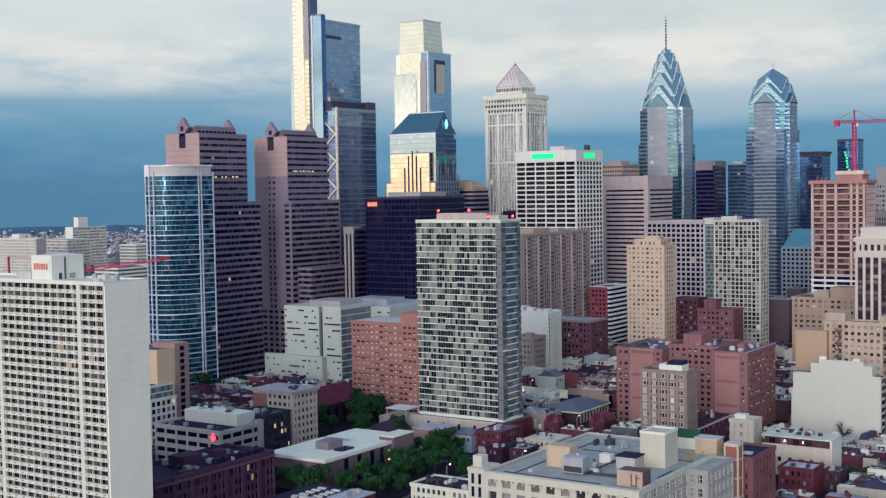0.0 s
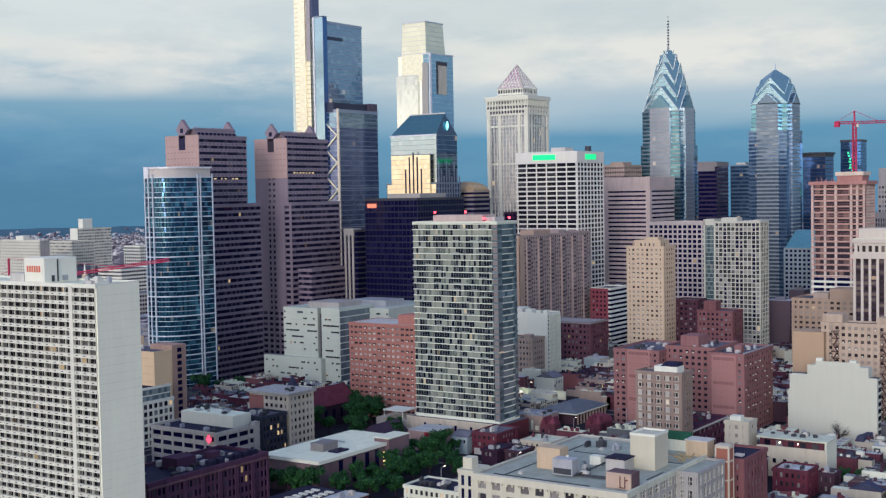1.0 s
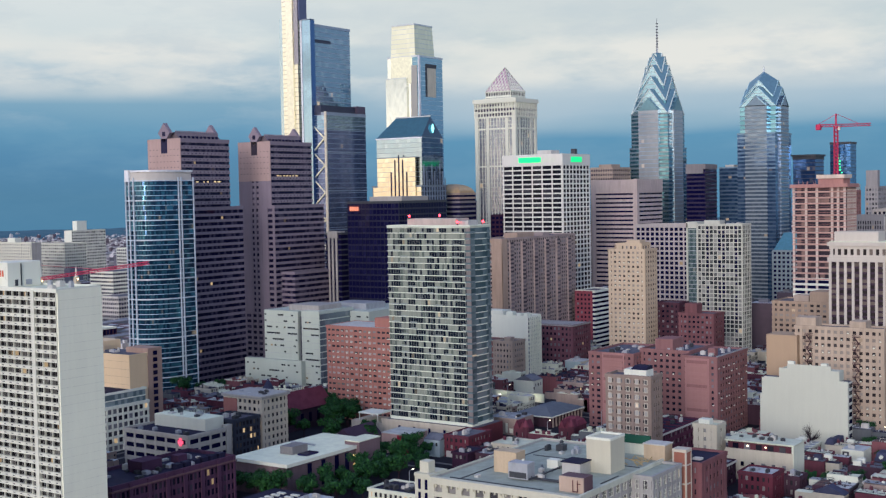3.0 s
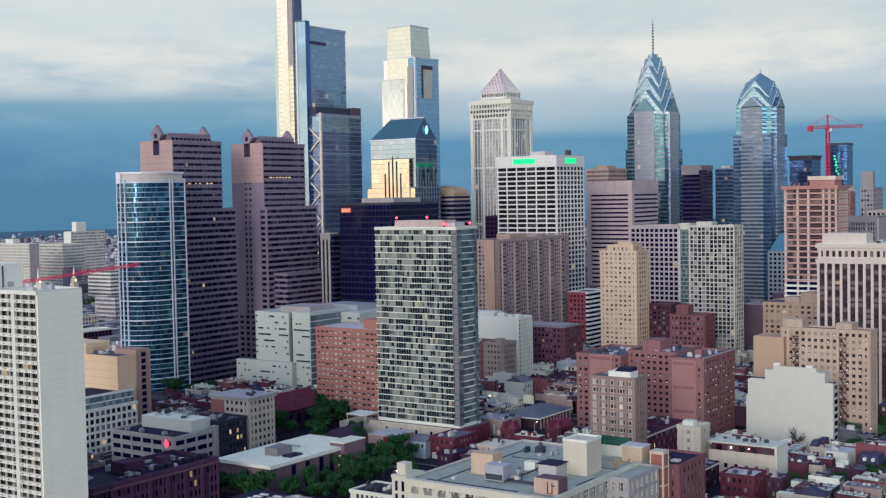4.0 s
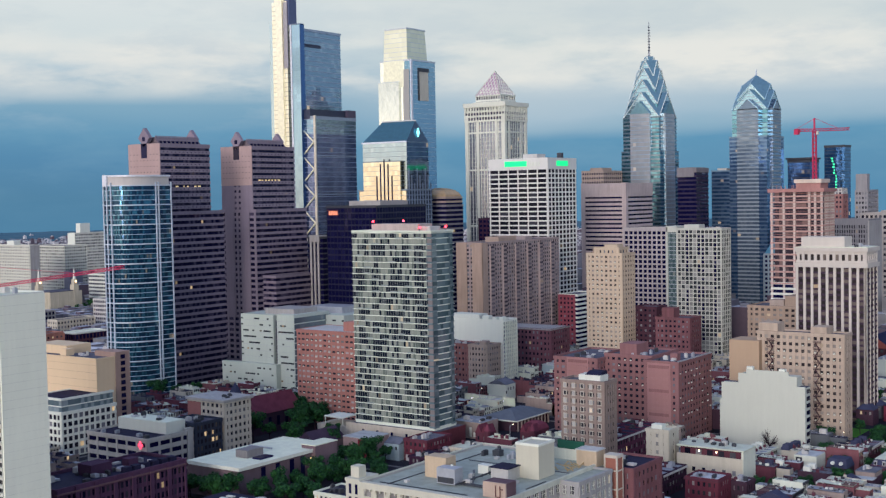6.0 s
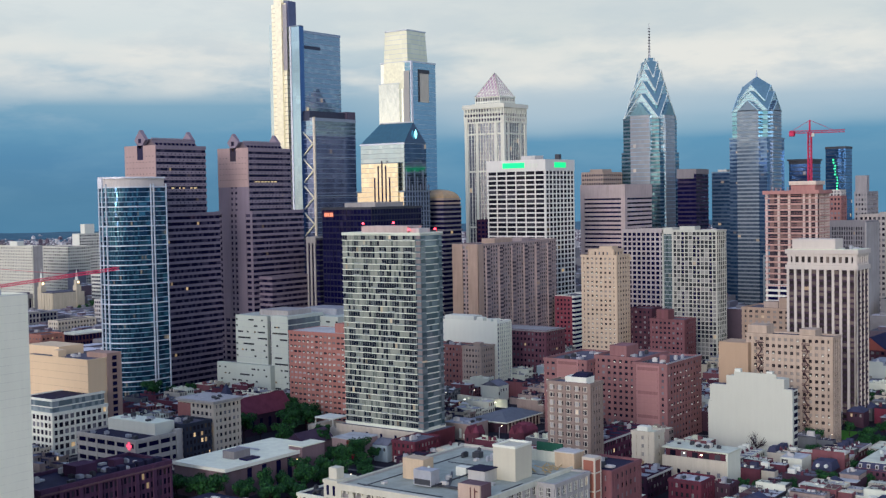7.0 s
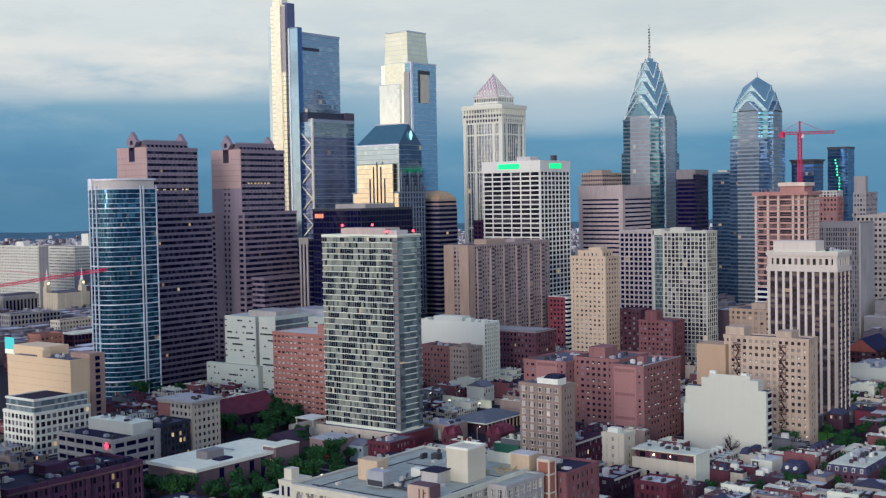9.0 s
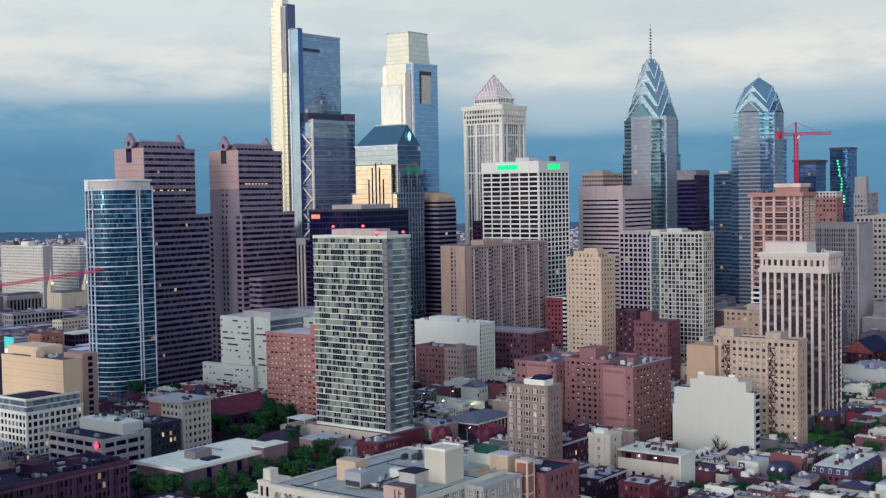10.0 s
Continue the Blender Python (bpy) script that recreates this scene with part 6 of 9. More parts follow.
tb = midrise("dark_striped_block", "dark office block with pale vertical stripes", -73.2, 127.9, 14.8, 34, 97, 25, 9, 8, M_DARKMETAL, M_GLASSDARK, sp=0.3, pf=0.0, category="office building", join=True)
for i in range(3):
    blank(tb, "pale_stripe", -0.7, 3.4 + i * 3.6, 0, -0.2, 5.2 + i * 3.6, 96, M_CONCRETE)
blank(tb, "pale_cap", -0.8, 3, 94, 8, 12.6, 99, M_CONCRETE)
tb = midrise("teal_gabled_mall", "low glass building with teal stepped metal roof", 425, -62, 40, 46, 62, 14, 9, 10, wall("mall_grey", (0.34, 0.40, 0.44)), M_GLASSDARK, sp=0.45, pf=0.4, category="building", join=True)
bm = bmesh.new()
prism(bm, rect(0, 0, 46, 40), 62, 80, top=rect(10, 8, 36, 32))
part("teal_roof", bm, metal("teal_metal", (0.10, 0.28, 0.34), 0.4, 0.5), tb)


def glass_hotel():
    t = thing("glass_hotel_tower", "slim dark glass hotel tower with green lit strips", "hotel tower", 580, -54)
    g = glass("hotel_glass", (0.04, 0.12, 0.24), (0.12, 0.24, 0.38), mirror=0.75, lit=0.02, blind=0.3)
    storeys(t, rect(0, 0, 21.6, 22), 0, 172, 46, [6, 6, 6, 6], g, M_DARKMETAL, sp=0.12, proud=0.1, join=True)
    flat_roof(t, rect(0, 0, 21.6, 22), 172, M_ROOF, M_DARKMETAL, 2)
    gr = glowing("green_strip", (0.05, 0.9, 0.35), 0.8)
    rnd = random.Random(8)
    bm = bmesh.new()
    for i in range(15):
        y = 6 + i * 0.5 + rnd.uniform(-1.5, 1.5)
        box(bm, -0.5, y, 114 + i * 3.2, -0.25, y + rnd.uniform(1.0, 2.2), 115.6 + i * 3.2)
    tagged(part("light_strip", bm, gr, t, "green lit strip"), kind="stuff")


glass_hotel()


def construction():
    t = thing("unfinished_tower", "unfinished concrete tower with bare floors and rust-coloured netting", "building under construction", 60, -203)
    c = wall("raw_concrete", (0.68, 0.57, 0.52))
    slab = wall("raw_slab", (0.64, 0.42, 0.37))
    rust = wall("rust_netting", (0.52, 0.29, 0.24))
    a, b, z = 37.0, 25.0, 126.0
    # dark panes put the gloom of the open floors into colour
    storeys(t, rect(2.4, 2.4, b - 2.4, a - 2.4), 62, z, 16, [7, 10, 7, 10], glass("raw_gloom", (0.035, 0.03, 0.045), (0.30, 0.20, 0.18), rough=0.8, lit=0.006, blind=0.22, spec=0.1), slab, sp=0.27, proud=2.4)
    col = part("column", boxes((-0.6, -0.75, 0, 0.6, 0.75, z)), c, t)
    col.location = (0.9, 1, 0)
    for y in (5.5, 9.6, 20.0, 27.4, 36.0):
        again(col, 0.9, y, 0)
    for x in (8, 13, 19, 24):
        again(col, x, 0.8, 0)
    # red edge rails along the open floors
    rail = bmesh.new()
    for f in range(6, 16):
        zz = 62 + f * 4.0 + 1.7
        box(rail, -0.05, 0.0, zz, 0.08, a, zz + 0.22)
        box(rail, 0.0, -0.05, zz, b, 0.08, zz + 0.22)
    part("edge_rail", rail, rust, t, "rust red edge rails")
    storeys(t, rect(0.5, 0.5, b - 0.5, a - 0.5), 0, 62, 17, [9, 12, 9, 12], M_GLASSDARK, M_WHITE, sp=0.42, proud=0.4)
    bm = bmesh.new()
    ring(bm, rect(0, 0, b, a), -0.5, 1.2, z - 1.2, z + 1.3)
    part("netting", bm, rust, t, "rust red safety netting")
    part("deck", boxes((0, 0, z, b, a, z + 0.5)), c, t)
    bm = bmesh.new()
    prism(bm, rect(4, 3, 20, 20), z, z + 7)
    part("core_top", bm, rust, t)
    bm = bmesh.new()
    ring(bm, rect(4, 3, 20, 20), -0.5, 1.0, z + 5.0, z + 7.6)
    part("core_platform", bm, wall("form_pink", (0.78, 0.64, 0.58)), t)
    bm = bmesh.new()
    ring(bm, rect(4, 3, 20, 20), -0.3, 0.5, z + 0.5, z + 1.3)
    part("core_kerb", bm, MATS["form_pink"], t)
    rnd = random.Random(2)
    for i in range(16):
        x, y = rnd.uniform(1, b - 1), rnd.uniform(1, a - 1)
        part("prop", boxes((x, y, z, x + 0.3, y + 0.3, z + rnd.uniform(2, 4))), rust, t)


def lattice(bm, p, q, half, step, r):
    """A square lattice girder between p and q."""
    p, q = Vector(p), Vector(q)
    d = (q - p).normalized()
    u = d.cross(Vector((0, 0, 1)) if abs(d.z) < 0.9 else Vector((1, 0, 0))).normalized()
    w = d.cross(u)
    n = max(1, int((q - p).length / step))
    cs = [(u + w) * half, (u - w) * half, (-u - w) * half, (-u + w) * half]
    for k in range(4):
        beam(bm, p + cs[k], q + cs[k], r)
        for i in range(n):
            a, b = p.lerp(q, i / n), p.lerp(q, (i + 1) / n)
            beam(bm, a + cs[k], b + cs[(k + 1) % 4], r * 0.6)


def tower_crane(x, y, z0, z1, jib, counter, turn, name, label, rise=0.5):
    t = thing(name, label, "crane", x, y, z0)
    red = wall("crane_red", (0.62, 0.06, 0.13), 0.5)
    bm = bmesh.new()
    lattice(bm, (0, 0, 0), (0, 0, z1 - z0), 1.1, 2.6, 0.25)
    part("mast", bm, red, t)
    dx, dy = math.cos(radians(turn)), math.sin(radians(turn))
    h = z1 - z0
    bm = bmesh.new()
    lattice(bm, (0, 0, h), (dx * jib, dy * jib, h + rise), 0.8, 2.4, 0.22)
    part("jib", bm, red, t)
    bm = bmesh.new()
    lattice(bm, (0, 0, h), (-dx * counter, -dy * counter, h), 0.8, 2.4, 0.22)
    part("counter_jib", bm, red, t)
    bm = bmesh.new()
    beam(bm, (0, 0, h), (0, 0, h + 8 + rise * 0.5), 0.5)
    beam(bm, (0, 0, h + 8 + rise * 0.5), (dx * jib * 0.7, dy * jib * 0.7, h + 0.5 + rise * 0.7), 0.12)
    beam(bm, (0, 0, h + 8), (-dx * counter * 0.9, -dy * counter * 0.9, h + 1), 0.12)
    part("tower_head", bm, red, t)
    cx, cy = -dx * counter * 0.9, -dy * counter * 0.9
    part("counterweight", boxes((cx - 1.6, cy - 1.6, h - 3, cx + 1.6, cy + 1.6, h + 0.5)), red, t)
    part("cab", boxes((dx * 2 - 1, dy * 2 - 1, h - 3.2, dx * 2 + 1, dy * 2 + 1, h - 0.8)), M_WHITE, t)


construction()
tower_crane(88, -188, 126.4, 168, 25, 14, -50, "tower_crane", "red lattice tower crane above the unfinished tower")


def foreground_block():
    w = wall("fore_cream", (0.66, 0.63, 0.56), stain=0.12)
    t = thing("cream_loft_building", "cream stone loft building with large windows and grey roof with plant", "loft building", -465, -280)
    a, b, z = 52.0, 70.0, 35.0
    side = wall("fore_grey", (0.48, 0.465, 0.45))
    storeys(t, rect(0, 0, b, a), 0, z, 8, [15, 10, 15, 10], glass("fore_glass", (0.03, 0.03, 0.04), (0.34, 0.33, 0.31), rough=0.12, lit=0.02, blind=0.45), side, sp=0.3, proud=0.35, pier=1.5, piermat=side)
    # cream west front over the frame
    for i in range(11):
        y = i * a / 10
        part("front_pier", boxes((-0.75, max(-0.4, y - 1.1), 0, -0.3, min(a + 0.4, y + 1.1), z)), w, t)
    for f in range(9):
        part("front_band", boxes((-0.7, -0.4, f * z / 8 - 0.9, -0.28, a + 0.4, f * z / 8 + 0.7)), w, t)
    part("cornice", boxes((-1.4, -1.2, z - 1.2, 0.6, a + 0.5, z + 0.9)), w, t, "cream cornice with small brackets")
    br = part("bracket", boxes((-1.25, -0.25, z - 2.0, -0.7, 0.25, z - 1.2)), w, t)
    for i in range(1, 26):
        again(br, 0, i * 2.0, 0)
    part("side_parapet", boxes((0.6, -0.7, z - 0.8, b + 0.5, 0.1, z + 1.0), (0.6, a - 0.1, z - 0.8, b, a + 0.5, z + 1.0), (b, 0.1, z - 0.8, b + 0.5, a - 0.1, z + 1.0)), wall("parapet_pale", (0.66, 0.66, 0.60)), t)
    part("roof", boxes((0.6, 0.1, z - 0.5, b, a - 0.1, z + 0.1)), roofing("fore_roof", (0.50, 0.54, 0.465), 0.28), t)
    # plant on the roof
    big = part("lift_house", boxes((33, 5.8, z, 43, 14.4, z + 11)), wall("lift_cream", (0.63, 0.60, 0.49), stain=0.08), t, "blank cream lift house")
    part("stair_house", boxes((18.4, 32, z, 24, 40.5, z + 7)), wall("stair_ochre", (0.60, 0.48, 0.34)), t)
    cooler = part("cooling_tower", boxes((11.8, 24, z + 0.4, 16.3, 31, z + 5.5)), M_DUCT, t)
    part("cooling_grille", boxes((11.7, 24.4, z + 0.8, 11.85, 30.6, z + 2.6)), M_DARKMETAL, cooler)
    part("brick_hut", boxes((6.5, 1.2, z, 12.0, 9.4, z + 4.8)), wall("hut_brown", (0.22, 0.15, 0.13)), t)
    part("hut_front", boxes((5.9, 1.2, z, 6.5, 9.4, z + 4.8)), wall("hut_tan", (0.58, 0.45, 0.36)), t)
    pipe = bmesh.new()
    for y0 in (3.0, 4.6):
        beam(pipe, (5.6, y0, z + 0.5), (5.6, y0, z + 4.0), 0.11)
    beam(pipe, (5.6, 3.0, z + 0.6), (5.6, 4.6, z + 0.6), 0.11)
    beam(pipe, (5.6, 2.0, z + 3.0), (5.6, 3.0, z + 3.0), 0.14)
    part("red_pipe", pipe, metal("pipe_red", (0.13, 0.04, 0.04), 0.5, 0.2), t, "dark red standpipe")
    rim = bmesh.new()
    ring(rim, rect(33, 5.8, 43, 14.4), -0.35, 0.12, z + 10.8, z + 11.6)
    part("lift_rim", rim, M_WHITE, big)
    hut = part("white_hut", boxes((26, 13, z, 33, 19.6, z + 4)), M_PALE, t)
    part("hut_roof", boxes((25.6, 12.6, z + 4, 33.4, 20, z + 4.3)), M_ROOFDARK, hut)
    part("white_unit", boxes((31, 24, z, 34, 28, z + 3)), M_WHITE, t)
    bm = bmesh.new()
    for i in range(7):
        beam(bm, (12 + i * 4.4, 22.5, z + 0.6), (12 + i * 4.4, 22.5, z + 1.8), 0.1)
    beam(bm, (10, 22.5, z + 1.2), (44, 22.5, z + 1.2), 0.22)
    beam(bm, (14, 11, z + 0.6), (14, 24, z + 0.6), 0.25)
    beam(bm, (15.5, 11, z + 0.6), (15.5, 30, z + 0.6), 0.2)
    beam(bm, (16, 20, z + 0.3), (33, 31, z + 0.3), 0.3)
    part("pipe_run", bm, M_DARKMETAL, t)
    # narrow bay at the north end, with a chimney block
    part("end_bay", boxes((-0.6, a + 0.5, 0, 9, a + 6.5, z + 0.4)), w, t)
    part("bay_parapet", boxes((-0.8, a + 0.6, z + 0.4, 9.1, a + 6.7, z + 1.4)), w, t)
    part("chimney_block", boxes((1.0, a + 2.2, z + 1.4, 4.6, a + 5.6, z + 5.0)), w, t)
    slit = part("bay_window", boxes((-0.72, a + 1.6, 0, -0.5, a + 2.6, 3.2)), M_GLASSDARK, t)
    slit.location = (0, 0, 2)
    for i in range(1, 16):
        again(slit, 0, (i % 2) * 2.6, 2 + (i // 2) * 4.2)
    part("flue", boxes((15.5, 27.5, z, 16.1, 28.1, z + 6)), M_WHITE, t)
    # wing standing forward on the south side
    storeys(t, rect(36, -7, 58, 0), 0, z - 0.4, 8, [6, 2, 6, 2], MATS["fore_glass"], side, sp=0.3, proud=0.35, pier=1.3, piermat=side)
    flat_roof(t, rect(36, -7, 58, 0), z - 0.4, MATS["fore_roof"], side, 0.8)
    # white sash bars in the upper windows of the south front and the wing
    bars = bmesh.new()
    for k in range(4):
        box(bars, k * 1.0 - 1.56, -0.06, 0, k * 1.0 - 1.44, 0.06, 2.9)
    for k in (0.0, 1.4, 2.8):
        box(bars, -1.5, -0.06, k, 1.5, 0.06, k + 0.12)
    sash = part("sash_bars", bars, M_WHITE, t)
    sash.location = (70 / 30, -0.16, 7 * z / 8 + 0.75)
    for f in range(4, 8):
        for c in range(15):
            x = (c + 0.5) * 70 / 15
            if not (f == 7 and c == 0) and not 35 < x < 59:
                again(sash, x, -0.16, f * z / 8 + 0.75)
        for c in (0.27, 0.73):
            again(sash, 35.8, -7 + c * 7, f * (z - 0.4) / 8 + 0.75, -90)
        for c in range(6):
            again(sash, 36 + (c + 0.5) * 22 / 6, -7.16, f * (z - 0.4) / 8 + 0.75)
    # gutters, cable runs and hatches on the roof
    for x0, y0, x1, y1 in ((2, 44, 60, 44.3), (46, 2, 46.3, 42), (20, 2.5, 32, 2.8), (4, 14, 4.3, 48)):
        part("cable_run", boxes((x0, y0, z + 0.1, x1, y1, z + 0.35)), M_DARKMETAL, t)
    for x, y in ((8, 40), (29, 42), (52, 34), (38, 22)):
        part("hatch", boxes((x, y, z + 0.1, x + 1.8, y + 1.4, z + 0.9)), M_PALE, t)
    rnd = random.Random(5)
    for i in range(14):
        x, y = rnd.uniform(48, 58), rnd.uniform(2, 10)
        bm = bmesh.new()
        ang = rnd.uniform(0, 3.1)
        beam(bm, (x, y, z + 0.3), (x + 3.4 * math.cos(ang), y + 3.4 * math.sin(ang), z + rnd.uniform(0.5, 1.6)), 0.14)
        part("timber", bm, wall("raw_timber", (0.55, 0.43, 0.22)), t)
    rear = part("rear_wall", boxes((64.4, 6.8, z, 65.2, 20, z + 3.9)), MATS["parapet_pale"], t)
    part("green_screen", boxes((64.3, 6.8, z + 3.9, 65.1, 17, z + 6.8)), wall("screen_green", (0.04, 0.15, 0.11)), rear, "dark green screen wall")
    part("ochre_hut", boxes((59, -1.0, z, 65, 6.6, z + 5.2)), MATS["stair_ochre"], t)
    part("hut_lid", boxes((58.7, -1.3, z + 5.2, 65.3, 6.9, z + 5.6)), M_PALE, t)
    rooftop(t, 2, 2, 32, 32, z + 0.1, 51, 5)
    rooftop(t, 44, 26, b - 2, 44, z + 0.1, 52, 6)
    # brick stair tower with pale bands
    t2 = thing("brick_stair_tower", "orange brick stair tower with pale stone bands", "stair tower", -404, -287.7)
    part("shaft", boxes((0, 0, 0, 4.2, 4.7, 39)), wall("orange_brick", (0.42, 0.19, 0.12), stain=0.15), t2)
    for zz in (8.6, 14.9, 21.2, 27.5, 33.8, 38.3):
        part("band", boxes((-0.15, -0.15, zz, 4.35, 4.85, zz + (0.5 if zz < 38 else 1.0))), M_CREAM, t2)
    for cx, cy in ((-0.12, -0.12), (3.8, -0.12), (-0.12, 4.3), (3.8, 4.3)):
        part("quoin", boxes((cx, cy, 0, cx + 0.52, cy + 0.52, 39.2)), M_CREAM, t2)
    t3 = thing("dark_brick_annex", "dark red brick annex beside the stair tower", "annex", -397, -290)
    storeys(t3, rect(0, 0, 22, 16), 0, 33, 9, [7, 5, 7, 5], M_GLASS, M_BRICK, sp=0.52, proud=0.2, pier=1.7, piermat=M_BRICK)
    flat_roof(t3, rect(0, 0, 22, 16), 33, M_ROOFDARK, M_BRICK, 0.8)
    rooftop(t3, 1, 1, 21, 15, 33.2, 53, 5)


foreground_block()
tb = midrise("rust_brick_block", "rust brick apartment block with pale top storey", 297, -141, 18, 14, 121, 30, 6, 4, wall("rust_brick", (0.40, 0.22, 0.18)), M_GLASS, sp=0.5, pf=0.45, category="apartment building", join=True)
storeys(tb, rect(0.3, 0.3, 13.7, 17.7), 121.4, 126.6, 2, [4, 6, 4, 6], M_GLASS, M_PALE, sp=0.35, proud=0.3, pier=0.9, piermat=M_PALE, join=True)
flat_roof(tb, rect(0.3, 0.3, 13.7, 17.7), 126.6, M_ROOF, M_PALE, 0.6)
tb = midrise("far_grey_tower", "grey stone office tower with stepped top", 402.7, -131, 11, 33, 124, 28, 4, 9, wall("far_grey", (0.40, 0.38, 0.38)), M_GLASS, sp=0.5, pf=0.4, category="office tower", join=True)
blank(tb, "upper_stage", 0.2, 0.2, 124, 8, 10.8, 140, MATS["far_grey"])
tb = midrise("long_pale_office", "long pale stone office block with lit lower windows", 326, -208, 60, 30, 104, 22, 16, 8, wall("long_pale", (0.50, 0.46, 0.43)), M_GLASS, sp=0.5, pf=0.4, category="office building", join=True)
blank(tb, "roof_block", 5, 20, 104, 24, 44, 107, MATS["long_pale"])


# ---- streets, far city, row houses, trees ----
def footprints():
    """World rectangles of all things built so far."""
    bpy.context.view_layer.update()
    out = []
    for o in scene.objects:
        if o.parent is None and o.type == "EMPTY":
            lo, hi = Vector((1e9, 1e9)), Vector((-1e9, -1e9))
            for c in o.children_recursive:
                if c.type != "MESH" or c.name.startswith(("jib", "counter", "tower_head")):
                    continue
                for k in (c.bound_box[0], c.bound_box[6]):
                    w = c.matrix_world @ Vector(k)
                    lo, hi = Vector((min(lo.x, w.x), min(lo.y, w.y))), Vector((max(hi.x, w.x), max(hi.y, w.y)))
            out.append((lo.x, lo.y, hi.x, hi.y))
    return out


TAKEN = footprints() + [(-412, -168, -316, -72), (-330, -100, -285, -60), (-312, -146, -262, -84), (-285, -44, -258, -18), (-262, -160, -175, -105), (-156, -312, -112, -270), (-210, -270, -196, -254), (-395, -215, -355, -168), (-325, -215, -303, -196), (-310, -30, -240, 20), (-285, -300, -262, -245), (-470, -172, -405, -105), (-296, -292, -277, -274), (-247, -310, -234, -296), (-312, -292, -294, -270)]


def clear(x0, y0, x1, y1, m=1.5):
    return not any(x0 < d + m and x1 > a - m and y0 < e + m and y1 > b - m for a, b, d, e in TAKEN)


# kerbed pavements along the streets
NS = (-478, -320, -172, -24)
EW = (-400, -228, -146, -56, 20)
M_PAVE = wall("pavement_concrete", (0.24, 0.235, 0.225), stain=0.3)
for x in NS:
    for s in (-6.5, 4.5):
        for y0, y1 in zip((-470,) + EW, EW + (120,)):
            ob = finish("pavement", boxes((x + s, y0 + 5, 0.0, x + s + 2.0, y1 - 5, 0.15)), M_PAVE)
            tagged(ob, "grey concrete pavement strip with kerb", "pavement", kind="structure")
for y in EW:
    for s in (-5.5, 3.5):
        for x0, x1 in zip(NS, NS[1:] + (110,)):
            ob = finish("pavement", boxes((x0 + 6.5, y + s, 0.0, x1 - 6.5, y + s + 2.0, 0.15)), M_PAVE)
            tagged(ob, "grey concrete pavement strip with kerb", "pavement", kind="structure")


# ---- row houses ----
H_WALLS = [wall("house_red", (0.205, 0.082, 0.075), stain=0.3), wall("house_brown", (0.14, 0.085, 0.075), stain=0.3), wall("house_plum", (0.10, 0.052, 0.056), stain=0.3),
           wall("house_cream", (0.62, 0.57, 0.47), stain=0.2), wall("house_white", (0.74, 0.75, 0.68), stain=0.1), wall("house_coral", (0.30, 0.135, 0.12), stain=0.25),
           wall("house_grey", (0.17, 0.18, 0.20), stain=0.25), wall("house_buff", (0.40, 0.33, 0.27), stain=0.25), wall("house_blue", (0.26, 0.32, 0.37), stain=0.2), wall("house_mint", (0.50, 0.57, 0.53), stain=0.2)]
H_ROOFS = [roofing("house_roof_pale", (0.62, 0.65, 0.66), 0.35), roofing("house_roof_grey", (0.24, 0.25, 0.27), 0.4), roofing("house_roof_dark", (0.06, 0.06, 0.075), 0.4),
           roofing("house_roof_silver", (0.42, 0.45, 0.49), 0.45), roofing("house_roof_white", (0.80, 0.81, 0.79), 0.25)]
M_SLATE = roofing("slate", (0.105, 0.115, 0.14), 0.3)
M_REDSLATE = roofing("red_slate", (0.27, 0.085, 0.095), 0.3)
G_HOUSE = glass("house_glass", (0.010, 0.011, 0.018), (0.34, 0.33, 0.30), rough=0.1, lit=0.05, blind=0.3, glow=0.6)
COLOURS = ("red brick", "brown brick", "plum brick", "cream rendered", "white rendered", "coral brick", "slate grey rendered", "buff brick", "blue-grey painted", "pale mint rendered")
ROOFNAMES = ("pale silver roof", "grey felt roof", "dark tar roof", "worn silver roof", "white coated roof")


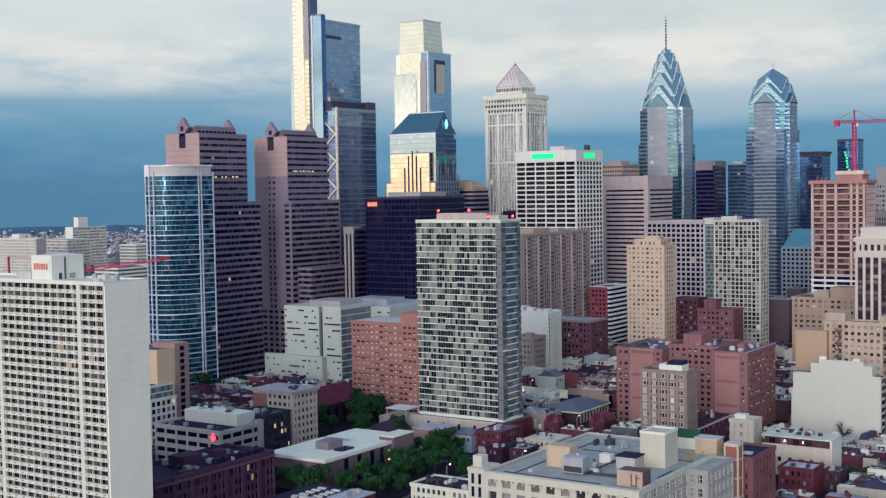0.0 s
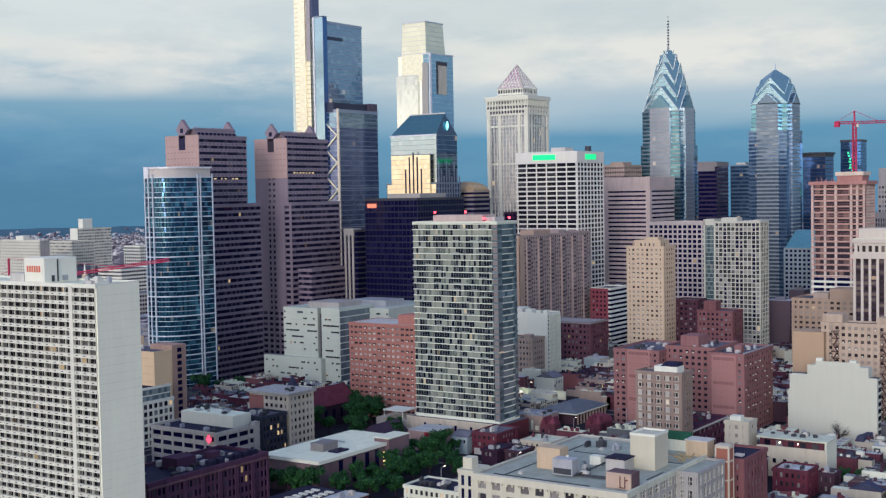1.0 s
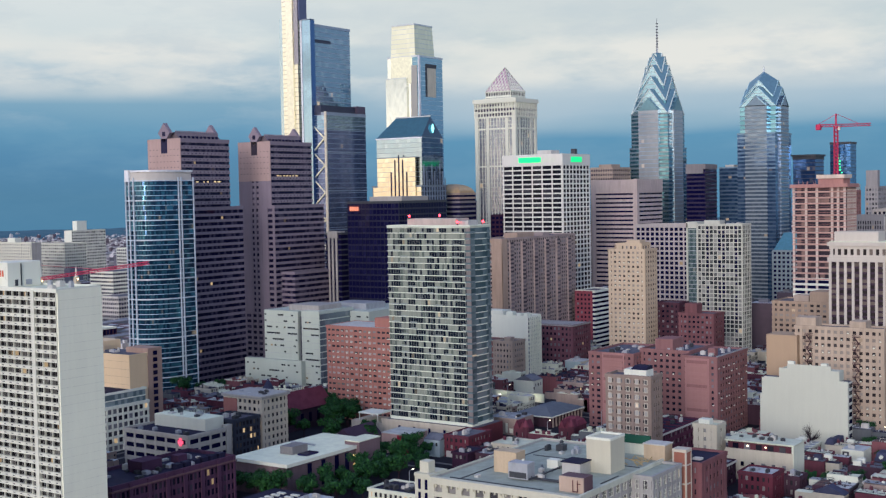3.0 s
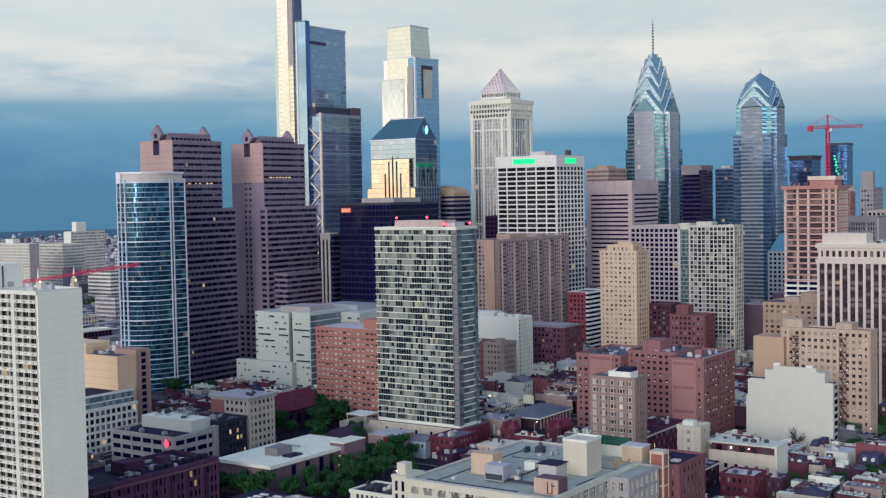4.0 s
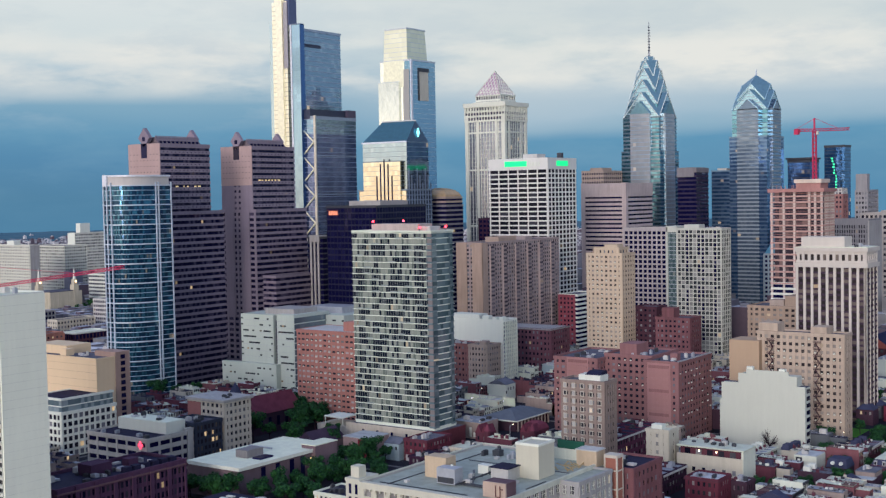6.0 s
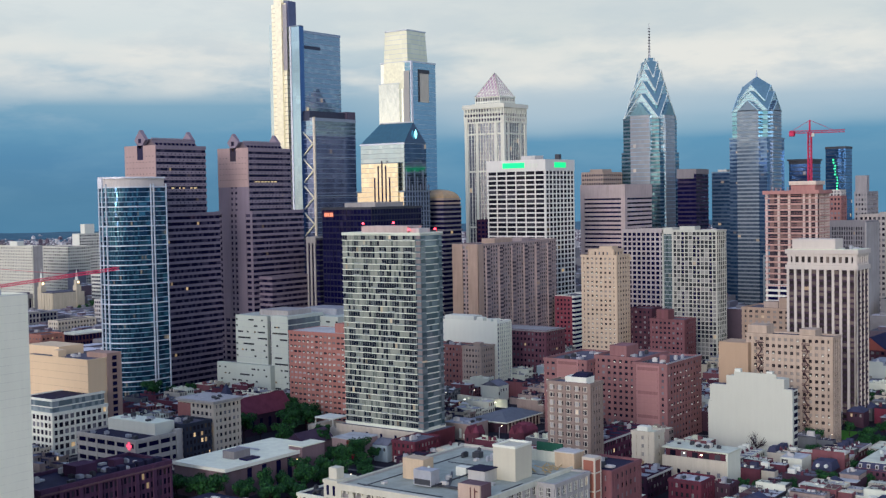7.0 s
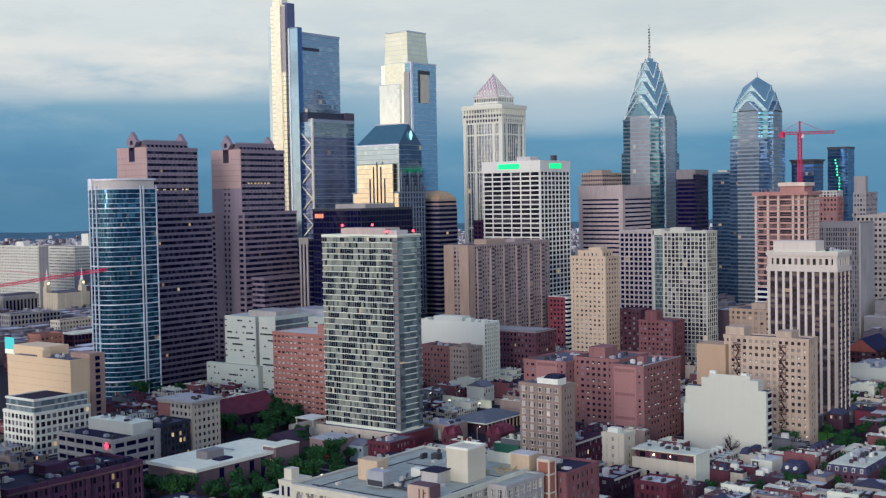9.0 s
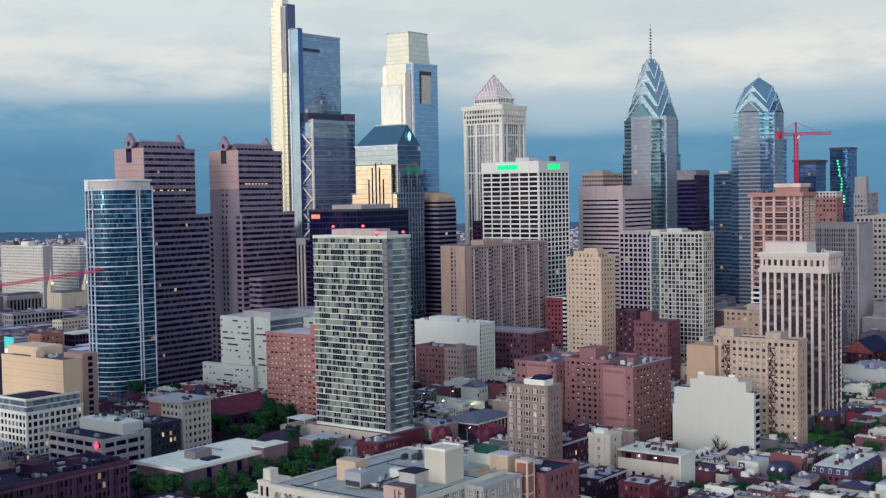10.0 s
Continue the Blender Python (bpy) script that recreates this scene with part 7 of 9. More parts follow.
def row_house(kind, seed):
    """A narrow town house, front on y = 0: main body, rear wing, windows, cornice, chimneys, roof huts, decks and units."""
    rnd = random.Random(seed)
    wi, ri = (0, 5, 4, 1, 3, 4, 6, 3, 0, 7)[kind % 10], rnd.choice((0, 4, 3, 4, 4, 1, 0))
    w, d, h = rnd.uniform(4.8, 6.8), rnd.uniform(11, 15), rnd.choice((6.4, 7.2, 8.0, 9.0, 10.2))
    style = "mansard" if kind in (5, 12, 17) else "gable" if kind == 14 else "flat"
    words = {"flat": "flat", "mansard": "mansard-fronted", "gable": "gabled"}[style]
    t = thing("row_house", f"{COLOURS[wi]} {words} row house with {ROOFNAMES[ri]}", "house", group="row houses")
    wm, rm = H_WALLS[wi], H_ROOFS[ri]
    wing = (w * 0.7, min(20.2, d + rnd.uniform(5, 8)), h - rnd.choice((0.5, 1.0, 2.4)))
    part("wall", boxes((0, 0, 0, w, d, h)), wm, t)
    part("rear_wing", boxes((0.02, d, 0, wing[0], wing[1], wing[2])), rnd.choice((wm, wm, H_WALLS[3], H_WALLS[1])), t)
    part("wing_roof", boxes((0.15, d + 0.1, wing[2], wing[0] - 0.15, wing[1] - 0.15, wing[2] + 0.12)), rnd.choice(H_ROOFS), t)
    bm = bmesh.new()
    if style == "gable":
        v = [bm.verts.new(p) for p in ((0, -0.3, h), (w, -0.3, h), (w, d, h), (0, d, h), (0, d / 2, h + 3.0), (w, d / 2, h + 3.0))]
        for f in ((0, 1, 5, 4), (1, 2, 5), (2, 3, 4, 5), (3, 0, 4)):
            bm.faces.new([v[i] for i in f])
        part("roof", bm, M_REDSLATE if wi in (0, 2, 5) else M_SLATE, t)
    else:
        lo = [(0.2, 0.2), (w - 0.2, 0.2), (w - 0.2, d - 0.2), (0.2, d - 0.2)]
        vs = [bm.verts.new((x, y, h + (0.45 if y < 1 else 0.1))) for x, y in lo]
        bm.faces.new(vs)
        part("roof", bm, rm, t)
        part("party_parapet", boxes((0, 0, h, 0.22, d, h + 0.6)), wm, t)
        part("rear_parapet", boxes((0.22, d - 0.2, h, w - 0.1, d, h + 0.35)), wm, t)
        if style == "mansard":
            bm = bmesh.new()
            prism(bm, rect(-0.02, -0.3, w + 0.02, 4.0), h, h + 2.6, top=rect(-0.02, 0.9, w + 0.02, 3.6))
            part("mansard", bm, M_SLATE, t)
            x = w * 0.45
            dormer = part("dormer", boxes((x - 0.6, 0.0, h + 0.4, x + 0.6, 1.2, h + 2.2)), rnd.choice((M_SLATE, M_PALE)), t)
            part("dormer_window", boxes((x - 0.4, -0.06, h + 0.6, x + 0.4, 0.02, h + 1.9)), G_HOUSE, dormer)
        else:
            part("cornice", boxes((-0.02, -0.4, h - 0.45, w + 0.02, 0.1, h + 0.65)), rnd.choice((M_PALE, M_DARKMETAL, wm)), t)
    nf = round(h / 3.2)
    pane, back = None, None
    for f in range(nf):
        z = 0.9 + f * h / nf
        for x in (w * 0.2, w * 0.5, w * 0.8) if w > 5.8 else (w * 0.28, w * 0.72):
            if pane is None:
                pane = part("window", boxes((-0.5, -0.06, 0, 0.5, 0.1, 1.65)), G_HOUSE, t)
                pane.location = (x, 0, z)
            else:
                again(pane, x, 0, z)
        if f:
            again(pane, w * 0.8, d, z, 180)
            again(pane, w * 0.35, wing[1], z - 1.5, 180)
    stack = part("chimney", boxes((0.2, d * 0.35, h - 0.5, 0.9, d * 0.35 + 1.2, h + 1.7)), rnd.choice((wm, H_WALLS[0], H_WALLS[1])), t)
    part("chimney_pot", boxes((0.35, d * 0.35 + 0.2, h + 1.65, 0.6, d * 0.35 + 0.5, h + 2.2)), H_WALLS[5], stack)
    for i in range(rnd.randrange(2, 5) if style != "gable" else 0):
        x, y = rnd.uniform(0.8, w - 1.8), rnd.uniform(4.2, d - 2)
        s = rnd.uniform(0.5, 1.3)
        part("air_unit", boxes((x, y, h, x + s, y + s * rnd.uniform(0.7, 1.3), h + rnd.uniform(0.5, 1.2))), rnd.choice((M_DUCT, M_DARKMETAL, M_WHITE, M_PALE)), t)
    if style != "gable":
        bm = bmesh.new()
        for i in range(9):
            x, y, e = rnd.uniform(0.4, w - 1.0), rnd.uniform(1.0, d - 1.2), rnd.uniform(0.15, 0.6)
            box(bm, x, y, h, x + e, y + e * rnd.uniform(0.6, 2.0), h + rnd.uniform(0.3, 1.1))
        for i in range(5):
            x, y, e = rnd.uniform(0.4, wing[0] - 0.8), rnd.uniform(d + 0.4, wing[1] - 1.0), rnd.uniform(0.2, 0.6)
            box(bm, x, y, wing[2], x + e, y + e, wing[2] + rnd.uniform(0.4, 1.0))
        beam(bm, (w * 0.7, d * 0.3, h + 0.3), (w * 0.6, d - 0.8, h + 0.3), 0.09)
        tagged(part("roof_vents", bm, rnd.choice((M_DUCT, M_PALE, M_DARKMETAL)), t), kind="stuff")
    if style == "flat" and kind % 3 == 0:
        x, y = rnd.uniform(0.8, w - 3.0), d - 5.2
        part("roof_hut", boxes((x, y, h, x + 2.2, y + 3.2, h + 2.4)), rnd.choice((M_WHITE, wm, M_PALE, M_SLATE)), t)
    if style == "flat" and kind % 4 == 1:
        y = d - 5.0
        deck = part("roof_deck", boxes((0.6, y, h + 0.35, w - 0.6, d - 0.6, h + 0.5)), wall("deck_wood", (0.26, 0.17, 0.12)), t)
        rail = bmesh.new()
        for p, q in (((0.6, y), (w - 0.6, y)), ((w - 0.6, y), (w - 0.6, d - 0.6)), ((0.6, y), (0.6, d - 0.6))):
            beam(rail, (*p, h + 1.5), (*q, h + 1.5), 0.05)
            for i in range(5):
                x, z = p[0] + (q[0] - p[0]) * i / 4, p[1] + (q[1] - p[1]) * i / 4
                beam(rail, (x, z, h + 0.4), (x, z, h + 1.5), 0.04)
        part("deck_rail", rail, M_DARKMETAL, deck)
    return t, w, wing[1]


PROTOS = [row_house(i, 100 + i) for i in range(20)]
USED = set()


def set_house(k, m):
    t, w, d = PROTOS[k]
    if k in USED:
        return copy_thing(t, m)
    USED.add(k)
    t.matrix_basis = m
    return t


TAKEN += [(-336, -163, -285, -118), (-309, -284, -294, -268), (-296, -290, -285, -264), (-306, -258, -281, -226), (-263, -212, -211, -195), (-160, -94, -136, -52), (-132, -70, -118, -54), (-71, -27, -52, -12), (-47, -57, -30, -42), (-240, -159, -228, -146), (-242, -343, -200, -321), (-243, -315, -229, -302), (-238, -300, -222, -286), (-263, -332, -246, -320), (-113, -312, -70, -260), (-172, -312, -142, -294)]


def street_blocks():
    rnd = random.Random(77)
    near, rest, laid = 0, [], []
    for x0, x1 in zip((-620,) + NS, NS + (110,)):
        for y0, y1 in zip((-470,) + EW, EW + (110,)):
            n = max(1, round((y1 - y0 - 13) / 43))
            step = (y1 - y0 - 13) / n
            rows = [row for i in range(n) for row in ((y0 + 6.5 + i * step + (2 if i else 0), 0), (y0 + 6.5 + (i + 1) * step - (2 if i < n - 1 else 0), 180))]
            for yy, turn in rows:
                x = x0 + 8.5
                while x < x1 - 14:
                    k = rnd.randrange(len(PROTOS))
                    if rnd.random() < 0.3 and x > x0 + 20:
                        k = last
                    last = k
                    t, w, d = PROTOS[k]
                    box_ = (x, yy, x + w, yy + d) if turn == 0 else (x, yy - d, x + w, yy)
                    if clear(*box_, 0.3):
                        laid.append(box_)
                        m = pose(x, yy, 0) if turn == 0 else pose(x + w, yy, 0, 0, 0, 180)
                        if -312 < x < -150 and -352 < yy < -236 and near < 130:
                            near += 1
                            set_house(k, m)
                        elif x > -500:
                            rest.append((k, box_, turn))
                        x += w + 0.02
                    else:
                        x += 2.0
                    if rnd.random() < 0.09:
                        x += rnd.uniform(3, 9)
    return rest, laid


REST, LAID = street_blocks()


def plain_rows():
    """Houses further off, joined by wall colour."""
    rnd = random.Random(5)
    walls, roofs, wins = {}, {}, bmesh.new()
    for k, (a, b, c, d), turn in REST:
        h = rnd.choice((6.6, 7.4, 8.4, 9.4, 10.6))
        wb = walls.setdefault((0, 5, 4, 1, 3, 4, 6, 3, 0, 7)[k % 10], bmesh.new())
        front, back = (b, b + 14) if turn == 0 else (d - 14, d)
        box(wb, a, front, 0, c, back, h)
        e0, e1 = (back, d) if turn == 0 else (b, front)
        box(wb, a, e0, 0, a + (c - a) * 0.6, e1, h - 2.5)
        box(wb, a + 0.3, front + 5, h, a + 1.0, front + 6.4, h + 1.9)
        rb = roofs.setdefault(rnd.randrange(5), bmesh.new())
        box(rb, a + 0.25, front + 0.3, h, c - 0.25, back - 0.3, h + 0.15)
        box(rb, a + 0.2, e0 + 0.1, h - 2.5, a + (c - a) * 0.6 - 0.2, e1 - 0.1, h - 2.35)
        for _ in range(rnd.randrange(4, 9)):
            x, y = rnd.uniform(a + 0.6, c - 2.5), rnd.uniform(front + 2, back - 4)
            box(rnd.choice((wb, rb)), x, y, h, x + rnd.uniform(0.3, 1.8), y + rnd.uniform(0.4, 2.2), h + rnd.uniform(0.4, 2.0))
        if rnd.random() < 0.3:
            box(wb, a, front - 0.4, h - 0.4, c, front + 0.2, h + 0.8)
        for f in range(3):
            for i in range(3):
                xm = a + (c - a) * (0.2 + 0.3 * i)
                box(wins, xm - 0.45, front - 0.07, 1.0 + f * h / 3, xm + 0.45, front + 0.1, 2.6 + f * h / 3)
    for i, bm in walls.items():
        tagged(finish("terrace_walls", bm, H_WALLS[i]), f"rows of {COLOURS[i]} terraced houses", "houses", kind="stuff")
    for i, bm in roofs.items():
        tagged(finish("terrace_roofs", bm, H_ROOFS[i]), f"{ROOFNAMES[i]}s of terraced houses", "roofs", kind="stuff")
    tagged(finish("terrace_glazing", wins, G_HOUSE), "windows of the terraced houses", "windows", kind="stuff")


plain_rows()


def corner_house():
    t = thing("white_corner_house", "cream rendered corner house with white flat roof", "house", -278, -247)
    storeys(t, rect(0, 0, 10, 10.5), 0, 22, 6, [3, 3, 3, 3], G_HOUSE, H_WALLS[3], sp=0.55, proud=0.2, pier=2.2, piermat=H_WALLS[3])
    flat_roof(t, rect(0, 0, 10, 10.5), 22, H_ROOFS[4], H_WALLS[3], 0.8)
    part("stair_hut", boxes((2, 4, 22, 6, 9, 24.6)), M_WHITE, t)
    t = thing("terrace_apartments", "cream apartments with red brick recessed roof terraces", "apartment house", -276, -280)
    part("body", boxes((0, 0, 0, 14, 30, 12.2)), H_WALLS[3], t)
    part("upper_storey", boxes((2.6, 0.5, 12.2, 14, 29.5, 16.2)), H_WALLS[0], t, "red brick recessed storey")
    part("roof", boxes((0.6, -0.4, 16.2, 14.4, 30.4, 16.8)), H_ROOFS[4], t)
    part("terrace_front", boxes((0, 0, 12.2, 0.35, 30, 13.3)), H_WALLS[3], t)
    part("end_bay", boxes((0.2, -0.3, 0, 13.9, 0.6, 16.1)), H_WALLS[4], t, "pale end wall")
    d = part("glazed_door", boxes((2.45, 0, 12.4, 2.62, 2.6, 15.2)), M_GLASS, t)
    d.location = (0, 4, 0)
    for i in range(1, 5):
        again(d, 0, 4 + i * 5.2, 0)
    lamp = part("wall_lamp", boxes((2.2, 12.4, 14.2, 2.45, 12.9, 14.7)), glowing("porch_light", (1.0, 0.8, 0.5), 6), t, "lit wall lamp")
    again(lamp, 0, 8, 0)
    g = part("window", boxes((-0.08, 0, 0, 0.1, 1.5, 1.9)), M_GLASS, t)
    g.location = (0, 3, 6)
    for i in range(1, 12):
        again(g, 0, 3 + (i % 6) * 4.6, 6 if i < 6 else 1.6)
    rooftop(t, 4, 2, 13, 28, 16.8, 61, 9)


corner_house()


def red_corner_row():
    t = thing("red_corner_shop", "bright red brick corner house with pale ground floor", "house", -301, -133)
    storeys(t, rect(0, 0, 20, 13.5), 0, 10, 3, [8, 5, 8, 5], G_HOUSE, wall("vivid_brick", (0.23, 0.068, 0.066), stain=0.2), sp=0.5, proud=0.15, pier=1.3)
    flat_roof(t, rect(0, 0, 20, 13.5), 10, H_ROOFS[1], H_WALLS[0], 0.6)
    part("shop_front", boxes((-0.4, 1, 0, -0.1, 12.5, 3)), M_PALE, t)
    rooftop(t, 1, 1, 19, 12.5, 10.1, 62, 5)
    t = thing("pale_blue_house", "pale blue rendered house with pitched roof", "house", -304, -118.5)
    part("body", boxes((0, 0, 0, 12, 9, 8)), wall("pale_blue", (0.45, 0.55, 0.58)), t)
    bm = bmesh.new()
    prism(bm, rect(-0.3, -0.2, 12.3, 9.2), 8, 10.2, top=rect(5, -0.2, 7, 9.2))
    part("roof", bm, H_ROOFS[1], t)
    g = part("window", boxes((-0.08, 0, 0, 0.1, 1.0, 1.6)), G_HOUSE, t)
    g.location = (0, 1.2, 5.2)
    for i in range(1, 3):
        again(g, 0, 1.2 + i * 3, 5.2)
    t = thing("pink_house", "pink rendered house with crimson mural wall", "house", -308, -103)
    part("body", boxes((0, 0, 0, 16, 16, 9.5)), wall("pink_render", (0.45, 0.33, 0.29)), t)
    part("mural_wall", boxes((-0.2, 0.1, 0.3, 0.0, 6.5, 9.2)), wall("crimson", (0.38, 0.02, 0.05), stain=0.1), t, "crimson painted wall")
    part("roof", boxes((-0.2, -0.2, 9.5, 16.2, 16.2, 9.9)), H_ROOFS[0], t)

    # low houses between the shop and the loft building
    for name, label, x, y, b, a, h, wm, rm, n in (
            ("maroon_yard_house", "low maroon brick house with dark tar roof", -320, -145, 15, 8.4, 7.2, H_WALLS[2], H_ROOFS[2], 3),
            ("brown_yard_house", "low brown brick house with worn silver roof", -314, -153.8, 12, 8.4, 6.6, H_WALLS[1], H_ROOFS[3], 3),
            ("white_roofed_house", "pale rendered house with white coated roof and parapet", -301, -162, 15, 15.6, 9.0, H_WALLS[3], H_ROOFS[4], 5),
            ("plum_lean_to", "low plum brick lean-to with black roof", -303, -145.8, 14, 11.6, 5.4, H_WALLS[2], H_ROOFS[2], 4)):
        t = thing(name, label, "house", x, y)
        part("body", boxes((0, 0, 0, b, a, h)), wm, t)
        flat_roof(t, rect(0, 0, b, a), h, rm, wm, 0.5)
        pane = part("window", boxes((-0.08, 0, 0, 0.06, 1.0, 1.6)), G_HOUSE, t)
        pane.location = (0, 1.0, h - 2.5)
        for j in range(1, n):
            again(pane, 0, 1.0 + j * (a - 2) / n, h - 2.5)
        part("chimney", boxes((b * 0.6, a - 1.6, h, b * 0.6 + 0.9, a - 0.4, h + 2.0)), H_WALLS[0], t)
        rooftop(t, 0.5, 0.5, b - 0.5, a - 0.5, h + 0.1, int(b * 7 + a), 5)


red_corner_row()


def victorian_houses():
    for i, (x, y) in enumerate(((-258, -139), (-246, -158))):
        t = thing("victorian_house", "dark red victorian house with steep gables and turret", "house", x, y, group="victorian houses")
        part("body", boxes((0, 0, 0, 10, 9, 9)), H_WALLS[0], t)
        bm = bmesh.new()
        for k in (0, 4.5):
            v = [bm.verts.new(p) for p in ((-0.3, k, 9), (-0.3, k + 4.5, 9), (10, k + 4.5, 9), (10, k, 9), (-0.3, k + 2.25, 13.6), (10, k + 2.25, 13.6))]
            for f in ((1, 0, 4), (2, 1, 4, 5), (3, 2, 5), (0, 3, 5, 4)):
                bm.faces.new([v[j] for j in f])
        part("gable_roof", bm, M_REDSLATE, t)
        bm = bmesh.new()
        prism(bm, [(2.2 * math.cos(j * math.pi / 4), 2.2 * math.sin(j * math.pi / 4)) for j in range(8)], 0, 10.5)
        part("turret", bm, H_WALLS[0], t)
        bm = bmesh.new()
        prism(bm, [(2.5 * math.cos(j * math.pi / 4), 2.5 * math.sin(j * math.pi / 4)) for j in range(8)], 10.5, 14.5, top=[(0.2 * math.cos(j * math.pi / 4), 0.2 * math.sin(j * math.pi / 4)) for j in range(8)])
        part("turret_roof", bm, M_REDSLATE, t)
        for k in (1.6, 6.1):
            part("window", boxes((-0.1, k, 4.6, 0.1, k + 1.3, 6.8)), G_HOUSE, t)
        t.scale = (0.8, 0.8, 0.85)


victorian_houses()


def grey_hall():
    t = thing("grey_roofed_hall", "low hall with grey hipped roof and column front", "hall", -214, -128)
    part("body", boxes((0, 0, 0, 34, 22, 6)), H_WALLS[1], t)
    bm = bmesh.new()
    prism(bm, rect(-1.5, -1.5, 35.5, 23.5), 6, 9.5, top=rect(9, 8, 25, 13))
    part("hip_roof", bm, roofing("hall_grey", (0.20, 0.23, 0.24), 0.15), t)
    part("eaves", boxes((-1.6, -1.7, 5.5, 35.6, -1.3, 6.1), (-1.7, -1.3, 5.5, -1.3, 23.5, 6.1)), M_WHITE, t)
    c = part("column", boxes((0, -1.2, 0, 0.7, -0.4, 5.9)), H_WALLS[7], t)
    c.location = (1, 0, 0)
    for i in range(1, 10):
        again(c, 1 + i * 3.5, 0, 0)
    t = thing("tan_low_building", "low tan brick building with white panel", "building", -241, -124)
    part("body", boxes((0, 0, 0, 16, 18, 8.5)), H_WALLS[7], t)
    part("panel", boxes((-0.15, 6, 1, 0.02, 7.4, 6)), M_WHITE, t)
    part("panel", boxes((-0.15, 3, 1, 0.02, 5, 3.4)), M_WHITE, t)
    part("roof", boxes((0.2, 0.2, 8.5, 15.8, 17.8, 8.7)), H_ROOFS[3], t)
    rooftop(t, 1, 1, 15, 17, 8.7, 64, 5)


grey_hall()


def church():
    t = thing("stone_church", "dark brown stone church with steep maroon roof and bell gable", "church", -300, -14)
    st = wall("brownstone", (0.11, 0.075, 0.075), stain=0.3)
    part("nave", boxes((0, 0, 0, 42, 15, 11)), st, t)
    bm = bmesh.new()
    v = [bm.verts.new(p) for p in ((-0.5, -0.8, 11), (42.5, -0.8, 11), (42.5, 15.8, 11), (-0.5, 15.8, 11), (-0.5, 7.5, 20), (42.5, 7.5, 20))]
    for f in ((0, 1, 5, 4), (2, 3, 4, 5), (3, 0, 4), (1, 2, 5)):
        bm.faces.new([v[i] for i in f])
    part("nave_roof", bm, M_REDSLATE, t)
    part("tower", boxes((-6, 2, 0, 0, 9, 21)), st, t)
    bm = bmesh.new()
    prism(bm, rect(-6.3, 1.7, 0.3, 9.3), 21, 30, top=rect(-3.1, 5.4, -2.9, 5.6))
    part("spire", bm, M_SLATE, t)
    part("copper_ridge", boxes((44, 0, 0, 56, 5, 9.5), (43.6, -0.4, 9.5, 56.4, 5.4, 10.6)), wall("verdigris", (0.12, 0.33, 0.25)), t, "green copper roof")
    for i in range(6):
        part("lancet_window", boxes((3 + i * 6.6, -0.15, 3.5, 5 + i * 6.6, 0.1, 8.5)), M_GLASSDARK, t)
    t = thing("chapel", "small stone chapel with purple slate roof", "chapel", -317, -77)
    part("nave", boxes((0, 0, 0, 22, 13, 6)), wall("chapel_stone", (0.22, 0.17, 0.15)), t)
    bm = bmesh.new()
    v = [bm.verts.new(p) for p in ((-0.4, -0.5, 6), (22.4, -0.5, 6), (22.4, 13.5, 6), (-0.4, 13.5, 6), (-0.4, 6.5, 11.5), (22.4, 6.5, 11.5))]
    for f in ((0, 1, 5, 4), (2, 3, 4, 5), (3, 0, 4), (1, 2, 5)):
        bm.faces.new([v[i] for i in f])
    part("roof", bm, roofing("purple_slate", (0.12, 0.085, 0.095), 0.2), t)
    part("lean_to", boxes((3, 13, 0, 20, 17, 7)), M_PALE, t)


church()


def white_street_front():
    t = thing("white_street_house", "white rendered three-storey row with dark windows and cluttered roof", "house", -414, -190)
    storeys(t, rect(0, 0, 16, 28), 0, 13, 4, [6, 12, 6, 12], G_HOUSE, H_WALLS[4], sp=0.45, proud=0.15, pier=1.1)
    flat_roof(t, rect(0, 0, 16, 28), 13, H_ROOFS[2], H_WALLS[4], 0.7)
    rooftop(t, 1, 1, 15, 27, 13.1, 65, 10)
    t = thing("plum_back_building", "plum brick back building with black tar roof", "building", -388, -206)
    part("body", boxes((0, 0, 0, 30, 22, 13)), H_WALLS[2], t)
    part("roof", boxes((0.3, 0.3, 13, 29.7, 21.7, 13.2)), H_ROOFS[2], t)
    rooftop(t, 1, 1, 29, 21, 13.1, 66, 8)


white_street_front()


